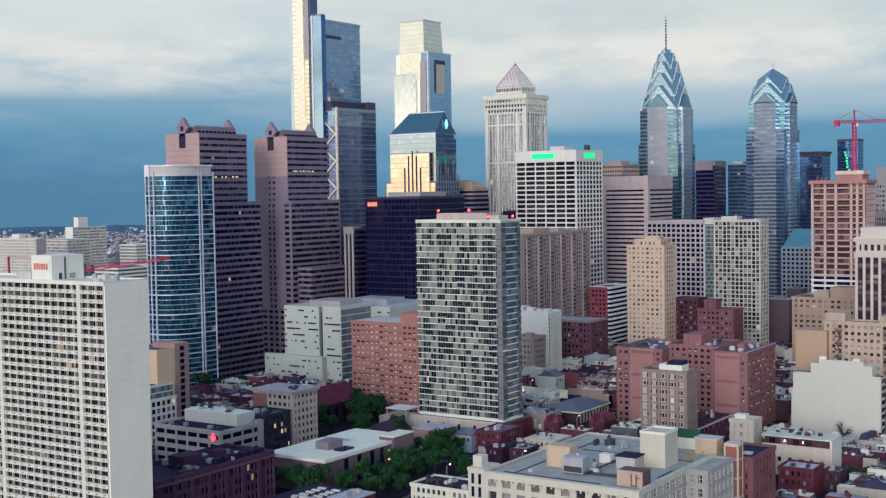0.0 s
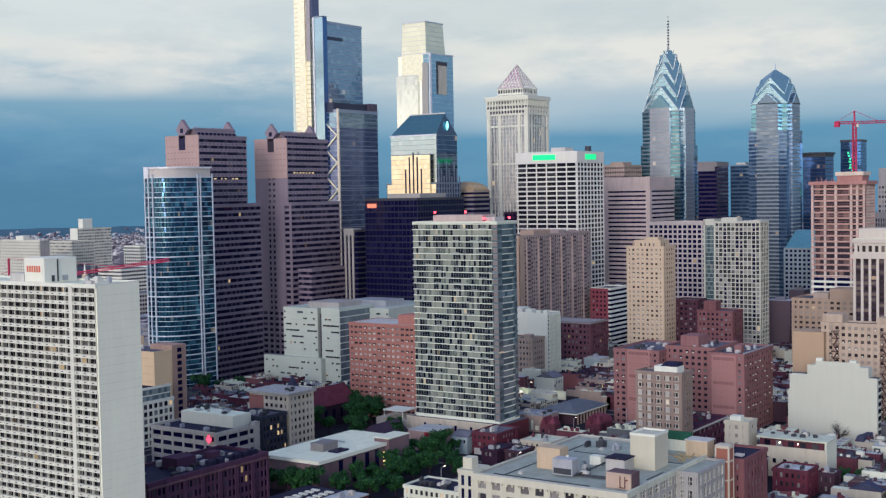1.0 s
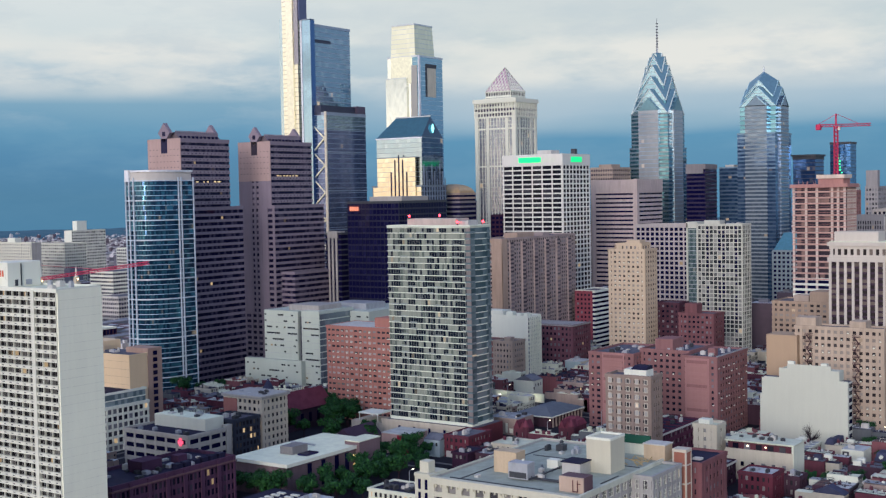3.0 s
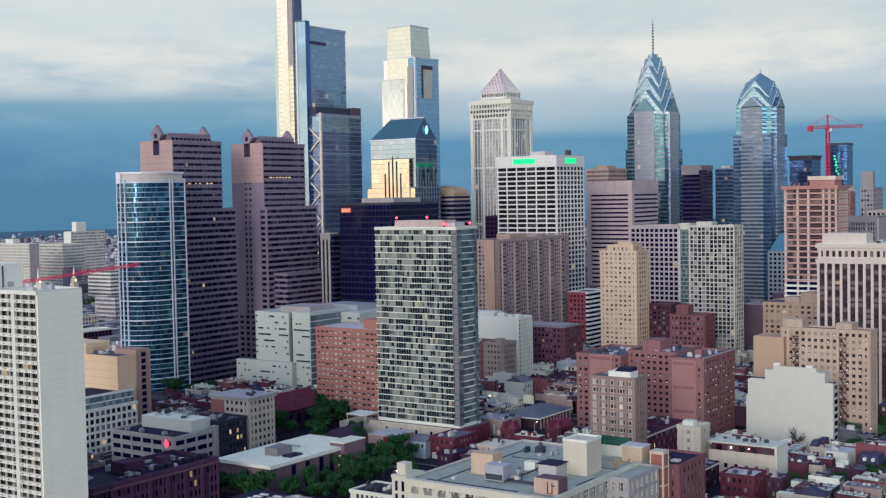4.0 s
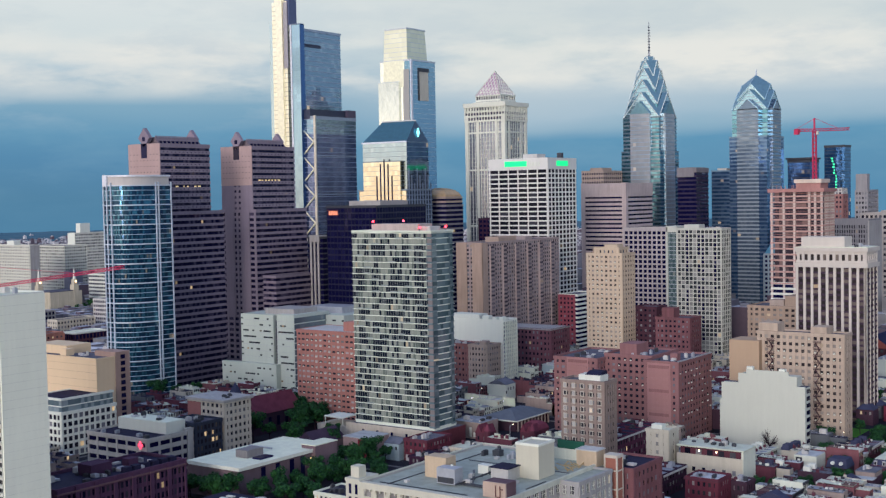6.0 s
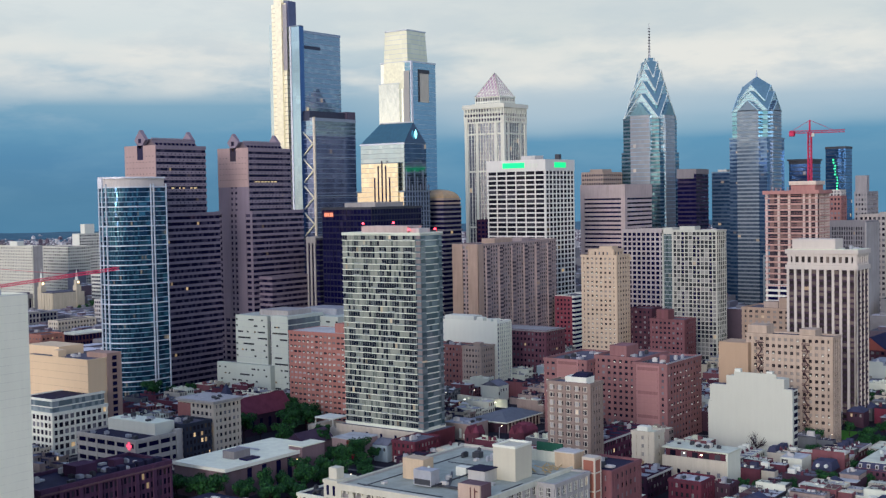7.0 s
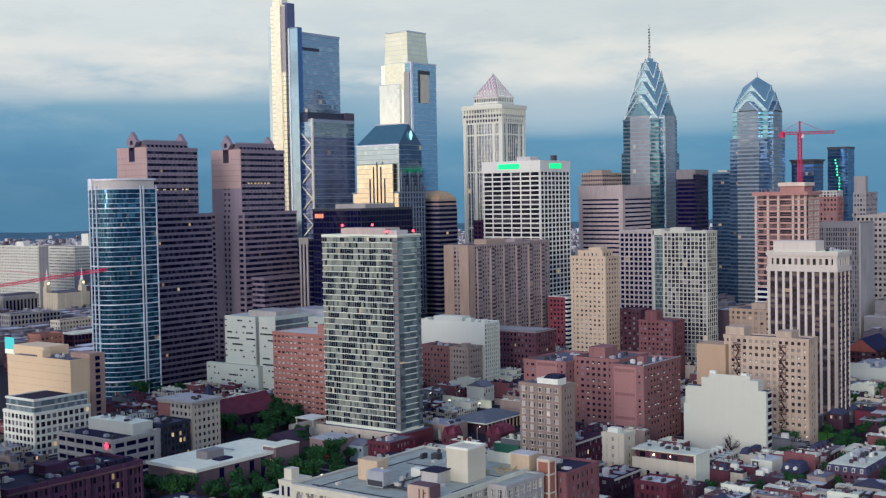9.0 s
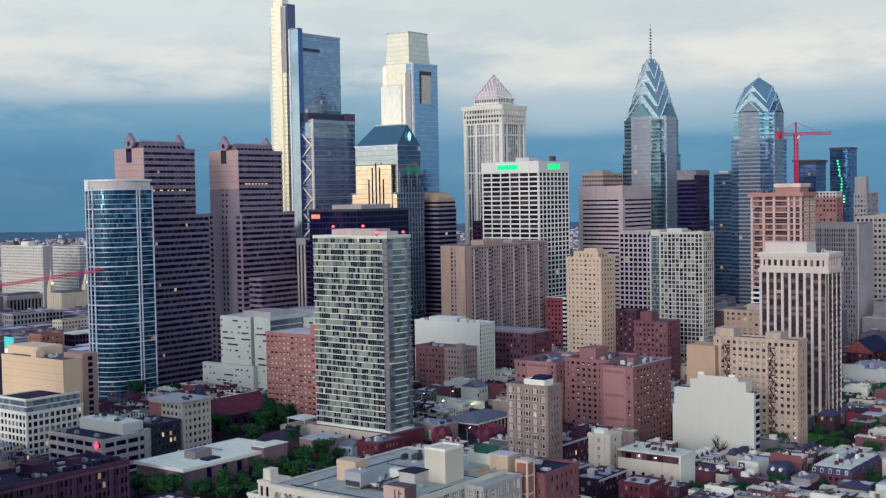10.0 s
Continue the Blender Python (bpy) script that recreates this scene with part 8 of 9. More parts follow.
def near_yard_houses():
    t = thing("dark_skylight_building", "low dark-roofed building with rows of white skylights", "building", -447, -137)
    part("body", boxes((0, 0, 0, 30, 21, 8.4)), H_WALLS[2], t)
    part("roof", boxes((0.3, 0.3, 8.4, 29.7, 20.7, 8.6)), H_ROOFS[2], t)
    sky = part("skylight", boxes((0, 0, 8.6, 1.6, 3.6, 9.1)), M_WHITE, t)
    sky.location = (9, 3, 0)
    for i in range(1, 10):
        again(sky, 9 + (i % 5) * 3.6, 3 + (i // 5) * 7, 0)
    rooftop(t, 1, 1, 8, 20, 8.6, 68, 5)
    t = thing("small_red_house", "small red brick house with pale flat roof", "house", -436, -150)
    part("body", boxes((0, 0, 0, 15, 11, 9.6)), H_WALLS[0], t)
    part("roof", boxes((-0.2, -0.2, 9.6, 15.2, 11.2, 10.0)), H_ROOFS[0], t)
    g = part("window", boxes((-0.08, 0, 5.6, 0.1, 1.1, 7.6)), G_HOUSE, t)
    g.location = (0, 1.4, 0)
    for i in range(1, 4):
        again(g, 0, 1.4 + i * 2.5, 0)
    rooftop(t, 1, 1, 14, 10, 10, 69, 3)
    t = thing("red_brick_house", "red brick house with pale patched flat roof", "house", -308, -282.5)
    storeys(t, rect(0, 0, 13, 14), 0, 10.6, 3, [6, 6, 6, 6], G_HOUSE, wall("vivid_brick", (0.23, 0.068, 0.066), stain=0.2), sp=0.5, proud=0.15, pier=1.2)
    flat_roof(t, rect(0, 0, 13, 14), 10.6, H_ROOFS[0], H_WALLS[0], 0.4)
    rooftop(t, 1, 1, 12, 13, 10.7, 70, 5)


def mansard_terrace():
    t = thing("mansard_terrace", "brick terrace with blue-grey slate mansard and white dormers", "terrace", -240, -341)
    w = wall("terrace_brick", (0.20, 0.10, 0.095), stain=0.25)
    storeys(t, rect(0, 0, 38, 18), 0, 8.6, 3, [14, 7, 14, 7], G_HOUSE, w, sp=0.5, proud=0.15, pier=1.4, piermat=w)
    bm = bmesh.new()
    prism(bm, rect(-0.3, -0.3, 38.3, 18.3), 8.6, 11.6, top=rect(1.2, 1.0, 37, 17))
    part("mansard", bm, M_SLATE, t)
    part("roof", boxes((1.3, 1.1, 11.5, 36.9, 16.9, 11.8)), H_ROOFS[4], t)
    for i in range(5):
        d = part("dormer", boxes((-0.2, 1.6 + i * 3.5, 9.2, 1.2, 2.9 + i * 3.5, 11.0)), M_PALE, t)
        part("dormer_window", boxes((-0.26, 1.85 + i * 3.5, 9.4, -0.18, 2.65 + i * 3.5, 10.7)), G_HOUSE, d)
    for i in range(7):
        d = part("dormer", boxes((3 + i * 5, -0.2, 9.2, 4.3 + i * 5, 1.2, 11.0)), M_SLATE, t)
        part("dormer_window", boxes((3.2 + i * 5, -0.26, 9.4, 4.1 + i * 5, -0.18, 10.7)), G_HOUSE, d)
        part("chimney", boxes((6 + i * 5, 8, 11.7, 6.8 + i * 5, 9.6, 13.4)), H_WALLS[1], t)
    rooftop(t, 2, 2, 36, 16, 11.8, 90, 14, [M_WHITE, M_DUCT, M_DARKMETAL])
    t = thing("slate_mansard_house", "small house with slate mansard and round white dormers", "house", -241, -313)
    part("body", boxes((0, 0, 0, 10, 9, 6.4)), H_WALLS[1], t)
    bm = bmesh.new()
    prism(bm, rect(-0.2, -0.2, 10.2, 9.2), 6.4, 10.0, top=rect(1.1, 0.9, 9, 8.2))
    part("mansard", bm, M_SLATE, t)
    for y in (1.8, 5.4):
        bm = bmesh.new()
        prism(bm, [(0.8 * math.cos(i * math.pi / 5), 0.8 * math.sin(i * math.pi / 5)) for i in range(10)], 0, 1.3)
        d = part("dormer", bm, M_WHITE, t)
        d.matrix_basis = pose(0.7, y + 0.8, 8.3, 0, -90)
    t = thing("white_yard_house", "white rendered house with black framed window", "house", -236, -298)
    part("body", boxes((0, 0, 0, 12, 10, 9.0)), H_WALLS[4], t)
    part("roof", boxes((0.2, 0.2, 9.0, 11.8, 9.8, 9.2)), H_ROOFS[0], t)
    f = part("window_frame", boxes((-0.15, 6.4, 5.2, 0.05, 9.2, 8.2)), M_DARKMETAL, t)
    part("pane", boxes((-0.2, 7.1, 5.9, -0.13, 8.4, 7.5)), M_WHITE, f)
    rooftop(t, 1, 1, 11, 9, 9.1, 91, 4)
    t = thing("cream_stepped_house", "cream rendered back building with stepped pale roof", "house", -262, -330)
    part("body", boxes((0, 0, 0, 15, 9, 7.6)), H_WALLS[1], t)
    part("upper_body", boxes((5, 0.5, 7.6, 15, 8.5, 9.6)), H_WALLS[7], t)
    part("roof", boxes((-0.2, -0.2, 7.6, 5, 9.2, 7.9)), H_ROOFS[0], t)
    part("upper_roof", boxes((4.8, 0.3, 9.6, 15.2, 8.7, 9.9)), H_ROOFS[1], t)
    rooftop(t, 6, 1, 14, 8, 9.8, 92, 3)
    t = thing("red_yard_house", "red painted house behind the lawn", "house", -88, -294)
    part("body", boxes((0, 0, 0, 14, 9, 8.4)), wall("yard_red", (0.28, 0.07, 0.08)), t)
    part("roof", boxes((-0.2, -0.2, 8.4, 14.2, 9.2, 8.7)), H_ROOFS[2], t)
    part("chimney", boxes((3, 6, 8.7, 4.2, 7.4, 11)), H_WALLS[0], t)
    rnd = random.Random(51)
    for i, (x, y, w, d, h, k, r) in enumerate(((-112, -272.5, 9, 10, 7.2, 6, 3), (-104, -284, 10, 9, 8.2, 1, 1), (-110, -306, 8.5, 11, 7.6, 1, 3), (-98, -270, 12, 9, 6.4, 6, 1), (-96, -306, 11, 9.5, 9.0, 7, 0), (-82, -282, 10, 12, 7.0, 6, 3))):
        t = thing("low_back_house", f"low {COLOURS[k]} back house with {ROOFNAMES[r]}", "house", x, y)
        part("body", boxes((0, 0, 0, w, d, h)), H_WALLS[k], t)
        bm = bmesh.new()
        prism(bm, rect(-0.3, -0.3, w + 0.3, d + 0.3), h, h + (2.4 if i % 2 else 0.4), top=rect(2.6, 2.6, w - 2.6, d - 2.6) if i % 2 else rect(-0.2, -0.2, w + 0.2, d + 0.2))
        part("roof", bm, M_SLATE if i % 2 else H_ROOFS[r], t)
        pane = part("window", boxes((-0.08, 0, 0, 0.06, 1.0, 1.6)), G_HOUSE, t)
        pane.location = (0, 1.0, h - 2.6)
        for j in range(1, int(d / 2.4)):
            again(pane, 0, 1.0 + j * 2.4, h - 2.6)
        part("chimney", boxes((w - 2, rnd.uniform(1, d - 2), h, w - 1, d - 0.5, h + 2.6)), H_WALLS[0], t)
    lawn = finish("lawn", boxes((-140, -286, 0.02, -116, -272, 0.12)), wall("lawn_grass", (0.10, 0.30, 0.03), stain=0.3))
    tagged(lawn, "bright green lawn patch", "lawn", kind="structure")


def middle_yard_houses():
    t = thing("white_gabled_house", "plain white rendered house with grey pitched roof", "house", -131, -69)
    part("body", boxes((0, 0, 0, 11, 13, 9.5)), H_WALLS[4], t)
    bm = bmesh.new()
    v = [bm.verts.new(p) for p in ((-0.3, -0.3, 9.5), (11.3, -0.3, 9.5), (11.3, 13.3, 9.5), (-0.3, 13.3, 9.5), (-0.3, 6.5, 12.6), (11.3, 6.5, 12.6))]
    for f in ((0, 1, 5, 4), (1, 2, 5), (2, 3, 4, 5), (3, 0, 4)):
        bm.faces.new([v[i] for i in f])
    part("roof", bm, H_ROOFS[1], t)
    w = part("window", boxes((0, -0.08, 4, 1, 0.1, 5.8)), G_HOUSE, t)
    for x in (2, 5, 8):
        again(w, x, 0, 1.8)
    t = thing("garden_wall", "long floodlit pale rendered garden wall", "wall", -148, -86)
    for i in range(4):
        part("wall_panel", boxes((0, i * 9.4, 0, 0.5, i * 9.4 + 9.38, 5.0 + 0.25 * (i % 2))), H_WALLS[4], t)
        part("coping", boxes((-0.15, i * 9.4 + 0.02, 5.0 + 0.25 * (i % 2), 0.65, i * 9.4 + 9.36, 5.25 + 0.25 * (i % 2))), M_PALE, t)
    # second floodlight, at y -58, is added to brighten the wall's north half
    for y in (-80.5, -58.0):
        t = thing("floodlight", "lit floodlight on a short post before the wall", "floodlight", -152.5, y)
        part("post", boxes((-0.08, -0.08, 0, 0.08, 0.08, 3.4)), M_DARKMETAL, t)
        part("lamp_head", boxes((-0.3, -0.4, 3.4, 0.3, 0.4, 3.9)), glowing("flood_white", (1.0, 0.93, 0.72), 3.0), t, "glowing white lamp head")
        lamp = new("flood_lamp", bpy.data.lights.new("flood_lamp", "POINT"))
        lamp.data.energy, lamp.data.color, lamp.data.shadow_soft_size = 260, (1.0, 0.93, 0.70), 0.3
        lamp.location = (-151.9, y, 3.65)
    t = thing("buff_apartment_house", "buff brick apartment house with rows of small windows", "apartment house", -70, -26)
    storeys(t, rect(0, 0, 16, 12), 0, 19, 6, [6, 5, 6, 5], G_HOUSE, wall("house_buff_pale", (0.50, 0.42, 0.35)), sp=0.5, proud=0.15, pier=1.3)
    flat_roof(t, rect(0, 0, 16, 12), 19, H_ROOFS[1], MATS["house_buff_pale"], 0.7)
    part("stair_hut", boxes((1, 5, 19, 5, 9, 22)), H_WALLS[0], t)
    t = thing("pale_blue_corner_house", "pale blue painted house with cream side wall", "house", -46, -56)
    part("body", boxes((0, 0, 0, 14, 12, 10)), wall("pale_blue", (0.45, 0.55, 0.58)), t)
    part("side_wall", boxes((0, -0.3, 0, 14, 0, 10)), H_WALLS[3], t)
    part("roof", boxes((-0.2, -0.4, 10, 14.2, 12.2, 10.4)), H_ROOFS[0], t)
    rooftop(t, 1, 1, 13, 11, 10.3, 75, 4)
    t = thing("red_mansard_house", "dark red house with curved red mansard roof", "house", -239, -158)
    part("body", boxes((0, 0, 0, 9, 10, 8)), H_WALLS[0], t)
    bm = bmesh.new()
    prism(bm, rect(-0.2, -0.2, 9.2, 10.2), 8, 10.5, top=rect(0.9, 0.9, 8.1, 9.1))
    prism(bm, rect(0.9, 0.9, 8.1, 9.1), 10.5, 11.8, top=rect(3.0, 3.0, 6.0, 7.0))
    part("mansard", bm, M_REDSLATE, t)
    for y in (2.0, 6.4):
        part("dormer", boxes((-0.2, y, 8.3, 1.4, y + 1.6, 10.2)), H_WALLS[0], t)


def rear_extensions():
    """Low back buildings with flat pale roofs, vents and fences, stepping along the yard."""
    for i, (y, a, h, wm, rm) in enumerate(((-281, 6.5, 7.6, H_WALLS[1], H_ROOFS[0]), (-274, 7.0, 6.4, H_WALLS[5], H_ROOFS[4]), (-266.5, 6.0, 8.2, H_WALLS[7], H_ROOFS[3]), (-260, 3.0, 5.6, H_WALLS[3], H_ROOFS[0]))):
        t = thing("rear_extension", f"low {('brown brick', 'coral brick', 'buff brick', 'cream rendered')[i]} back building with pale flat roof", "house", -294.6, y - 8, group="rear extensions")
        storeys(t, rect(0, 0, 9.2, a), 0, h, 2, [4, 3, 4, 3], G_HOUSE, wm, sp=0.5, proud=0.12, pier=1.2, piermat=wm)
        flat_roof(t, rect(0, 0, 9.2, a), h, rm, wm, 0.4, 0.3)
        part("chimney", boxes((2, a - 1.6, h, 3, a - 0.5, h + 2)), H_WALLS[0], t)
        if a > 5:
            rooftop(t, 0.2, 0.2, 9, a - 0.2, h + 0.1, 95 + i, 4)


def back_street_houses():
    """Deep narrow houses with sash windows, cornice, party walls and busy flat roofs, fronting south."""
    for i, (name, label, x, y, b, a, h, n, wm, rm) in enumerate((
            ("slate_painted_house", "slate-blue painted town houses with white cornice and silver roof", -306, -240, 22, 13, 10.4, 9, H_WALLS[6], H_ROOFS[0]),
            ("maroon_town_house", "maroon brick town house with patched silver roof and huts", -305, -257, 23, 12, 9.2, 8, H_WALLS[2], H_ROOFS[3]),
            ("long_red_row", "long red brick terrace with rows of sash windows and grey roof", -262, -211, 50, 15, 11.4, 19, wall("row_red", (0.19, 0.075, 0.085), stain=0.25), H_ROOFS[2]))):
        t = thing(name, label, "house", x, y)
        storeys(t, rect(0, 0, b, a), 0, h, 3, [n, 4, n, 4], G_HOUSE, wm, sp=0.48, proud=0.15, pier=1.25, piermat=wm)
        flat_roof(t, rect(0, 0, b, a), h, rm, wm, 0.5)
        part("cornice", boxes((-0.3, -0.7, h - 0.5, b + 0.3, -0.1, h + 0.4)), M_PALE, t)
        for j in range(1, n // 3 + 1):
            part("party_wall", boxes((j * b / (n // 3 + 1) - 0.15, 0.2, h, j * b / (n // 3 + 1) + 0.15, a - 0.3, h + 0.8)), wm, t)
            part("chimney", boxes((j * b / (n // 3 + 1) - 0.5, a * 0.4, h + 0.2, j * b / (n // 3 + 1) + 0.5, a * 0.4 + 1.6, h + 2.2)), H_WALLS[0], t)
        part("roof_hut", boxes((b * 0.3, a * 0.5, h, b * 0.3 + 3, a * 0.5 + 3.4, h + 2.5)), M_PALE, t)
        rooftop(t, 1, 1, b - 1, a - 1, h + 0.1, 80 + i, 8)


back_street_houses()
rear_extensions()
near_yard_houses()
middle_yard_houses()
mansard_terrace()


# ---- far city ----
def city_material(name, pale):
    m, k, b = shader(name)
    r = k.n("NewGeometry").outputs["Random Per Island"]
    nz = k.n("SeparateXYZ")
    k.link(k.n("NewGeometry").outputs["Normal"], nz.inputs[0])
    pos = k.n("NewGeometry").outputs["Position"]
    # haze put into colour: blue-grey tones, with pale lifting the far blocks
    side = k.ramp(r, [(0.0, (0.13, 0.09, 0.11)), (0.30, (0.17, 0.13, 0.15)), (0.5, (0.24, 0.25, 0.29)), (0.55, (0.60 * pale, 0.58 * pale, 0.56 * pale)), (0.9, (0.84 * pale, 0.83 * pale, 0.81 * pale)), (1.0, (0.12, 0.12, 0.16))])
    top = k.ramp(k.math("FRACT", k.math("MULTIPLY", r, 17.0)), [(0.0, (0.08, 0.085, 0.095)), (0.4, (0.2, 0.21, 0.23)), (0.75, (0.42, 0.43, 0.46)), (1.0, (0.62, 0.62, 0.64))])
    wv = k.n("TexNoise")
    wv.inputs["Scale"].default_value = 0.25
    k.link(pos, wv.inputs["Vector"])
    side = k.mix(k.math("MULTIPLY", wv.outputs[0], 0.5), side, (0.06, 0.06, 0.07))
    c = k.mix(k.math("GREATER_THAN", nz.outputs[2], 0.5), side, top)
    k.link(c, b.inputs["Base Color"])
    b.inputs["Roughness"].default_value = 0.85
    b.inputs["Specular IOR Level"].default_value = 0.1
    return m


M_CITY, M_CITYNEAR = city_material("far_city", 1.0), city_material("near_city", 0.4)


def far_city():
    rnd = random.Random(9)
    bm_near, bm_far = [], []
    # low blocks between the towers
    y = -470
    while y < 1150:
        x = -150 + max(0, (y - 120) * 0.1)
        while x < 1000:
            w, d = rnd.uniform(9, 24), rnd.uniform(10, 22)
            h = rnd.choice((8, 9, 10, 12, 14, 18, 24)) if rnd.random() < 0.9 else rnd.uniform(25, 42)
            if clear(x, y, x + w, y + d, 2) and not (x < 105 and y < 105):
                if x < 260 and 300 < y < 720:
                    h = min(h, 7)
                bm_near.append((x, y, x + w, y + d, h))
            x += w + rnd.choice((0.5, 1, 7))
        y += 26
    # open city to the north, rows of small roofs
    for i in range(26000):
        dist = 900 + 3500 * rnd.random() ** 0.8
        ang = radians(rnd.uniform(8, 66))
        x, yy = -780 + dist * math.cos(ang), -450 + dist * math.sin(ang)
        if dist < 1600 and not clear(x, yy, x + 20, yy + 20, 2):
            continue
        if -150 < x < 1000 and yy < 1150:
            continue
        w, d = rnd.uniform(4, 16), rnd.uniform(4, 12)
        h = rnd.uniform(6, 12) if rnd.random() < 0.97 else rnd.uniform(13, 22)
        bm_far.append((x, yy, x + w, yy + d, h))
    for name, rows, words in (("low_city_blocks", bm_near, "low city buildings between the towers"), ("far_city_blocks", bm_far, "distant brick and white roofs of the city")):
        vs, fs = [], []
        for a, b, c, d, h in rows:
            n = len(vs)
            vs += [(a, b, 0), (c, b, 0), (c, d, 0), (a, d, 0), (a, b, h), (c, b, h), (c, d, h), (a, d, h)]
            fs += [(n + 4, n + 5, n + 6, n + 7), (n, n + 1, n + 5, n + 4), (n + 1, n + 2, n + 6, n + 5), (n + 2, n + 3, n + 7, n + 6), (n + 3, n, n + 4, n + 7)]
            if (a * 7 + b) % 3 > 1.4:
                n = len(vs)
                e, f, g2, g3 = a + (c - a) * 0.3, b + (d - b) * 0.3, a + (c - a) * 0.6, b + (d - b) * 0.7
                vs += [(e, f, h), (g2, f, h), (g2, g3, h), (e, g3, h), (e, f, h + 2.5), (g2, f, h + 2.5), (g2, g3, h + 2.5), (e, g3, h + 2.5)]
                fs += [(n + 4, n + 5, n + 6, n + 7), (n, n + 1, n + 5, n + 4), (n + 1, n + 2, n + 6, n + 5), (n + 2, n + 3, n + 7, n + 6), (n + 3, n, n + 4, n + 7)]
        me = bpy.data.meshes.new(name)
        me.from_pydata(vs, [], fs)
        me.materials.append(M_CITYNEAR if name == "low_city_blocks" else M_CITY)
        tagged(new(name, me), words, "buildings", kind="stuff")
    # the last ridge under the sky, distance haze put into its blue
    m, k, b = shader("far_ridge")
    pos = k.n("NewGeometry").outputs["Position"]
    n1 = k.noise(pos, 0.02, 6, 0.7)
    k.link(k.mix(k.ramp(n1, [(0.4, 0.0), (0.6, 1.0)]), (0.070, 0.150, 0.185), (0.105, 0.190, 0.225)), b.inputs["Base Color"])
    b.inputs["Roughness"].default_value = 1.0
    b.inputs["Specular IOR Level"].default_value = 0.0
    bm = bmesh.new()
    prev = None
    for i in range(240):
        a = radians(-10 + i * 0.4)
        h = 22 + 4 * noise.noise((i * 0.13, 0, 0)) + 4 * noise.noise((i * 0.7, 3, 0))
        r = 4650
        p = [bm.verts.new((-780 + (r - 900) * math.cos(a), -450 + (r - 900) * math.sin(a), 0)), bm.verts.new((-780 + r * math.cos(a), -450 + r * math.sin(a), h)), bm.verts.new((-780 + (r + 60) * math.cos(a), -450 + (r + 60) * math.sin(a), 0))]
        if prev:
            bm.faces.new((prev[0], p[0], p[1], prev[1]))
            bm.faces.new((prev[1], p[1], p[2], prev[2]))
        prev = p
    tagged(finish("backdrop_ridge", bm, m), "distant backdrop ridge with haze in its blue colour", "backdrop", kind="structure")


# ---- northern landmarks ----
tb = midrise("white_balcony_slab", "long white apartment slab with regular balconies", 118, 744, 84, 13, 77, 22, 26, 3, wall("north_white", (0.70, 0.68, 0.63), stain=0.1), glass("north_glass", (0.05, 0.05, 0.06), (0.4, 0.4, 0.38), blind=0.4, lit=0.01), sp=0.5, pf=0.5, join=True)
plant_room(tb, 2, 32, 11, 46, 77, 6, M_WHITE)
blank(tb, "end_wall", -0.3, -0.8, 0, 13.5, -0.2, 77.5, M_CONCRETE)
tb = midrise("pale_glass_slab", "pale office slab with blue glass bays", 225, 820, 70, 34, 71, 18, 18, 10, MATS["north_white"], MATS["north_glass"], sp=0.5, pf=0.3, category="office building", join=True)
tb = midrise("distant_white_block", "distant pale tower block with white roof box", 410, 1036, 16, 62, 80, 18, 2, 20, wall("dist_cream", (0.74, 0.72, 0.68)), MATS["north_glass"], sp=0.5, pf=0.2, category="tower block", join=True)
plant_room(tb, 12, 3, 30, 13, 80, 15, M_WHITE)
blank(tb, "end_wall", -0.8, -0.4, 0, -0.3, 16.5, 80.5, M_WHITE)
tb = midrise("blue_glass_block", "mid-rise block with white frame and blue glass", 300, 780, 30, 28, 62, 15, 8, 8, M_WHITE, M_GLASSDARK, sp=0.4, pf=0.3, join=True)
tb = midrise("grey_apartment_block", "grey apartment block with dark windows", 360, 760, 26, 40, 58, 15, 8, 12, M_CONCRETE, M_GLASS, sp=0.45, pf=0.4, join=True)
tb = midrise("white_office_block", "white office block with ribbon windows", 190, 690, 40, 60, 40, 9, 12, 16, M_WHITE, M_GLASSDARK, sp=0.5, pf=0.1, category="office building", join=True)
tb = midrise("dark_window_block", "low white block with rows of dark blue windows", 60, 530, 30, 90, 26, 6, 10, 26, M_PALE, M_GLASSDARK, sp=0.45, pf=0.25, category="office building", join=True)


def twin_spired_church():
    t = thing("twin_spired_church", "pale gold stone church with two slender spires", "church", 110, 698)
    t.scale = (1.0, 1.0, 1.02)
    st = wall("gold_stone", (0.64, 0.57, 0.44))
    part("nave", boxes((0, 0, 0, 44, 28, 24)), st, t)
    part("roof", boxes((0.6, 0.6, 24, 43.4, 27.4, 25)), M_ROOF, t)
    for x, y in ((3, 24), (36, 3)):
        bm = bmesh.new()
        box(bm, x - 3.4, y - 3.4, 0, x + 3.4, y + 3.4, 31)
        box(bm, x - 2.4, y - 2.4, 31, x + 2.4, y + 2.4, 37)
        part("tower", bm, st, t)
        bm = bmesh.new()
        prism(bm, [(x + 1.9 * math.cos(j * math.pi / 4), y + 1.9 * math.sin(j * math.pi / 4)) for j in range(8)], 37, 51, top=[(x + 0.1 * math.cos(j * math.pi / 4), y + 0.1 * math.sin(j * math.pi / 4)) for j in range(8)])
        part("spire", bm, M_WHITE, t)
        part("tower_lamp", boxes((x - 0.9, y - 3.0, 33.5, x + 0.9, y - 2.4, 35.5)), glowing("spire_light", (1.0, 0.75, 0.4), 2.5), t, "lit lantern")
    for i in range(6):
        part("pilaster", boxes((-0.5, 1 + i * 4.8, 0, 0.1, 2.2 + i * 4.8, 23.5)), st, t)


twin_spired_church()


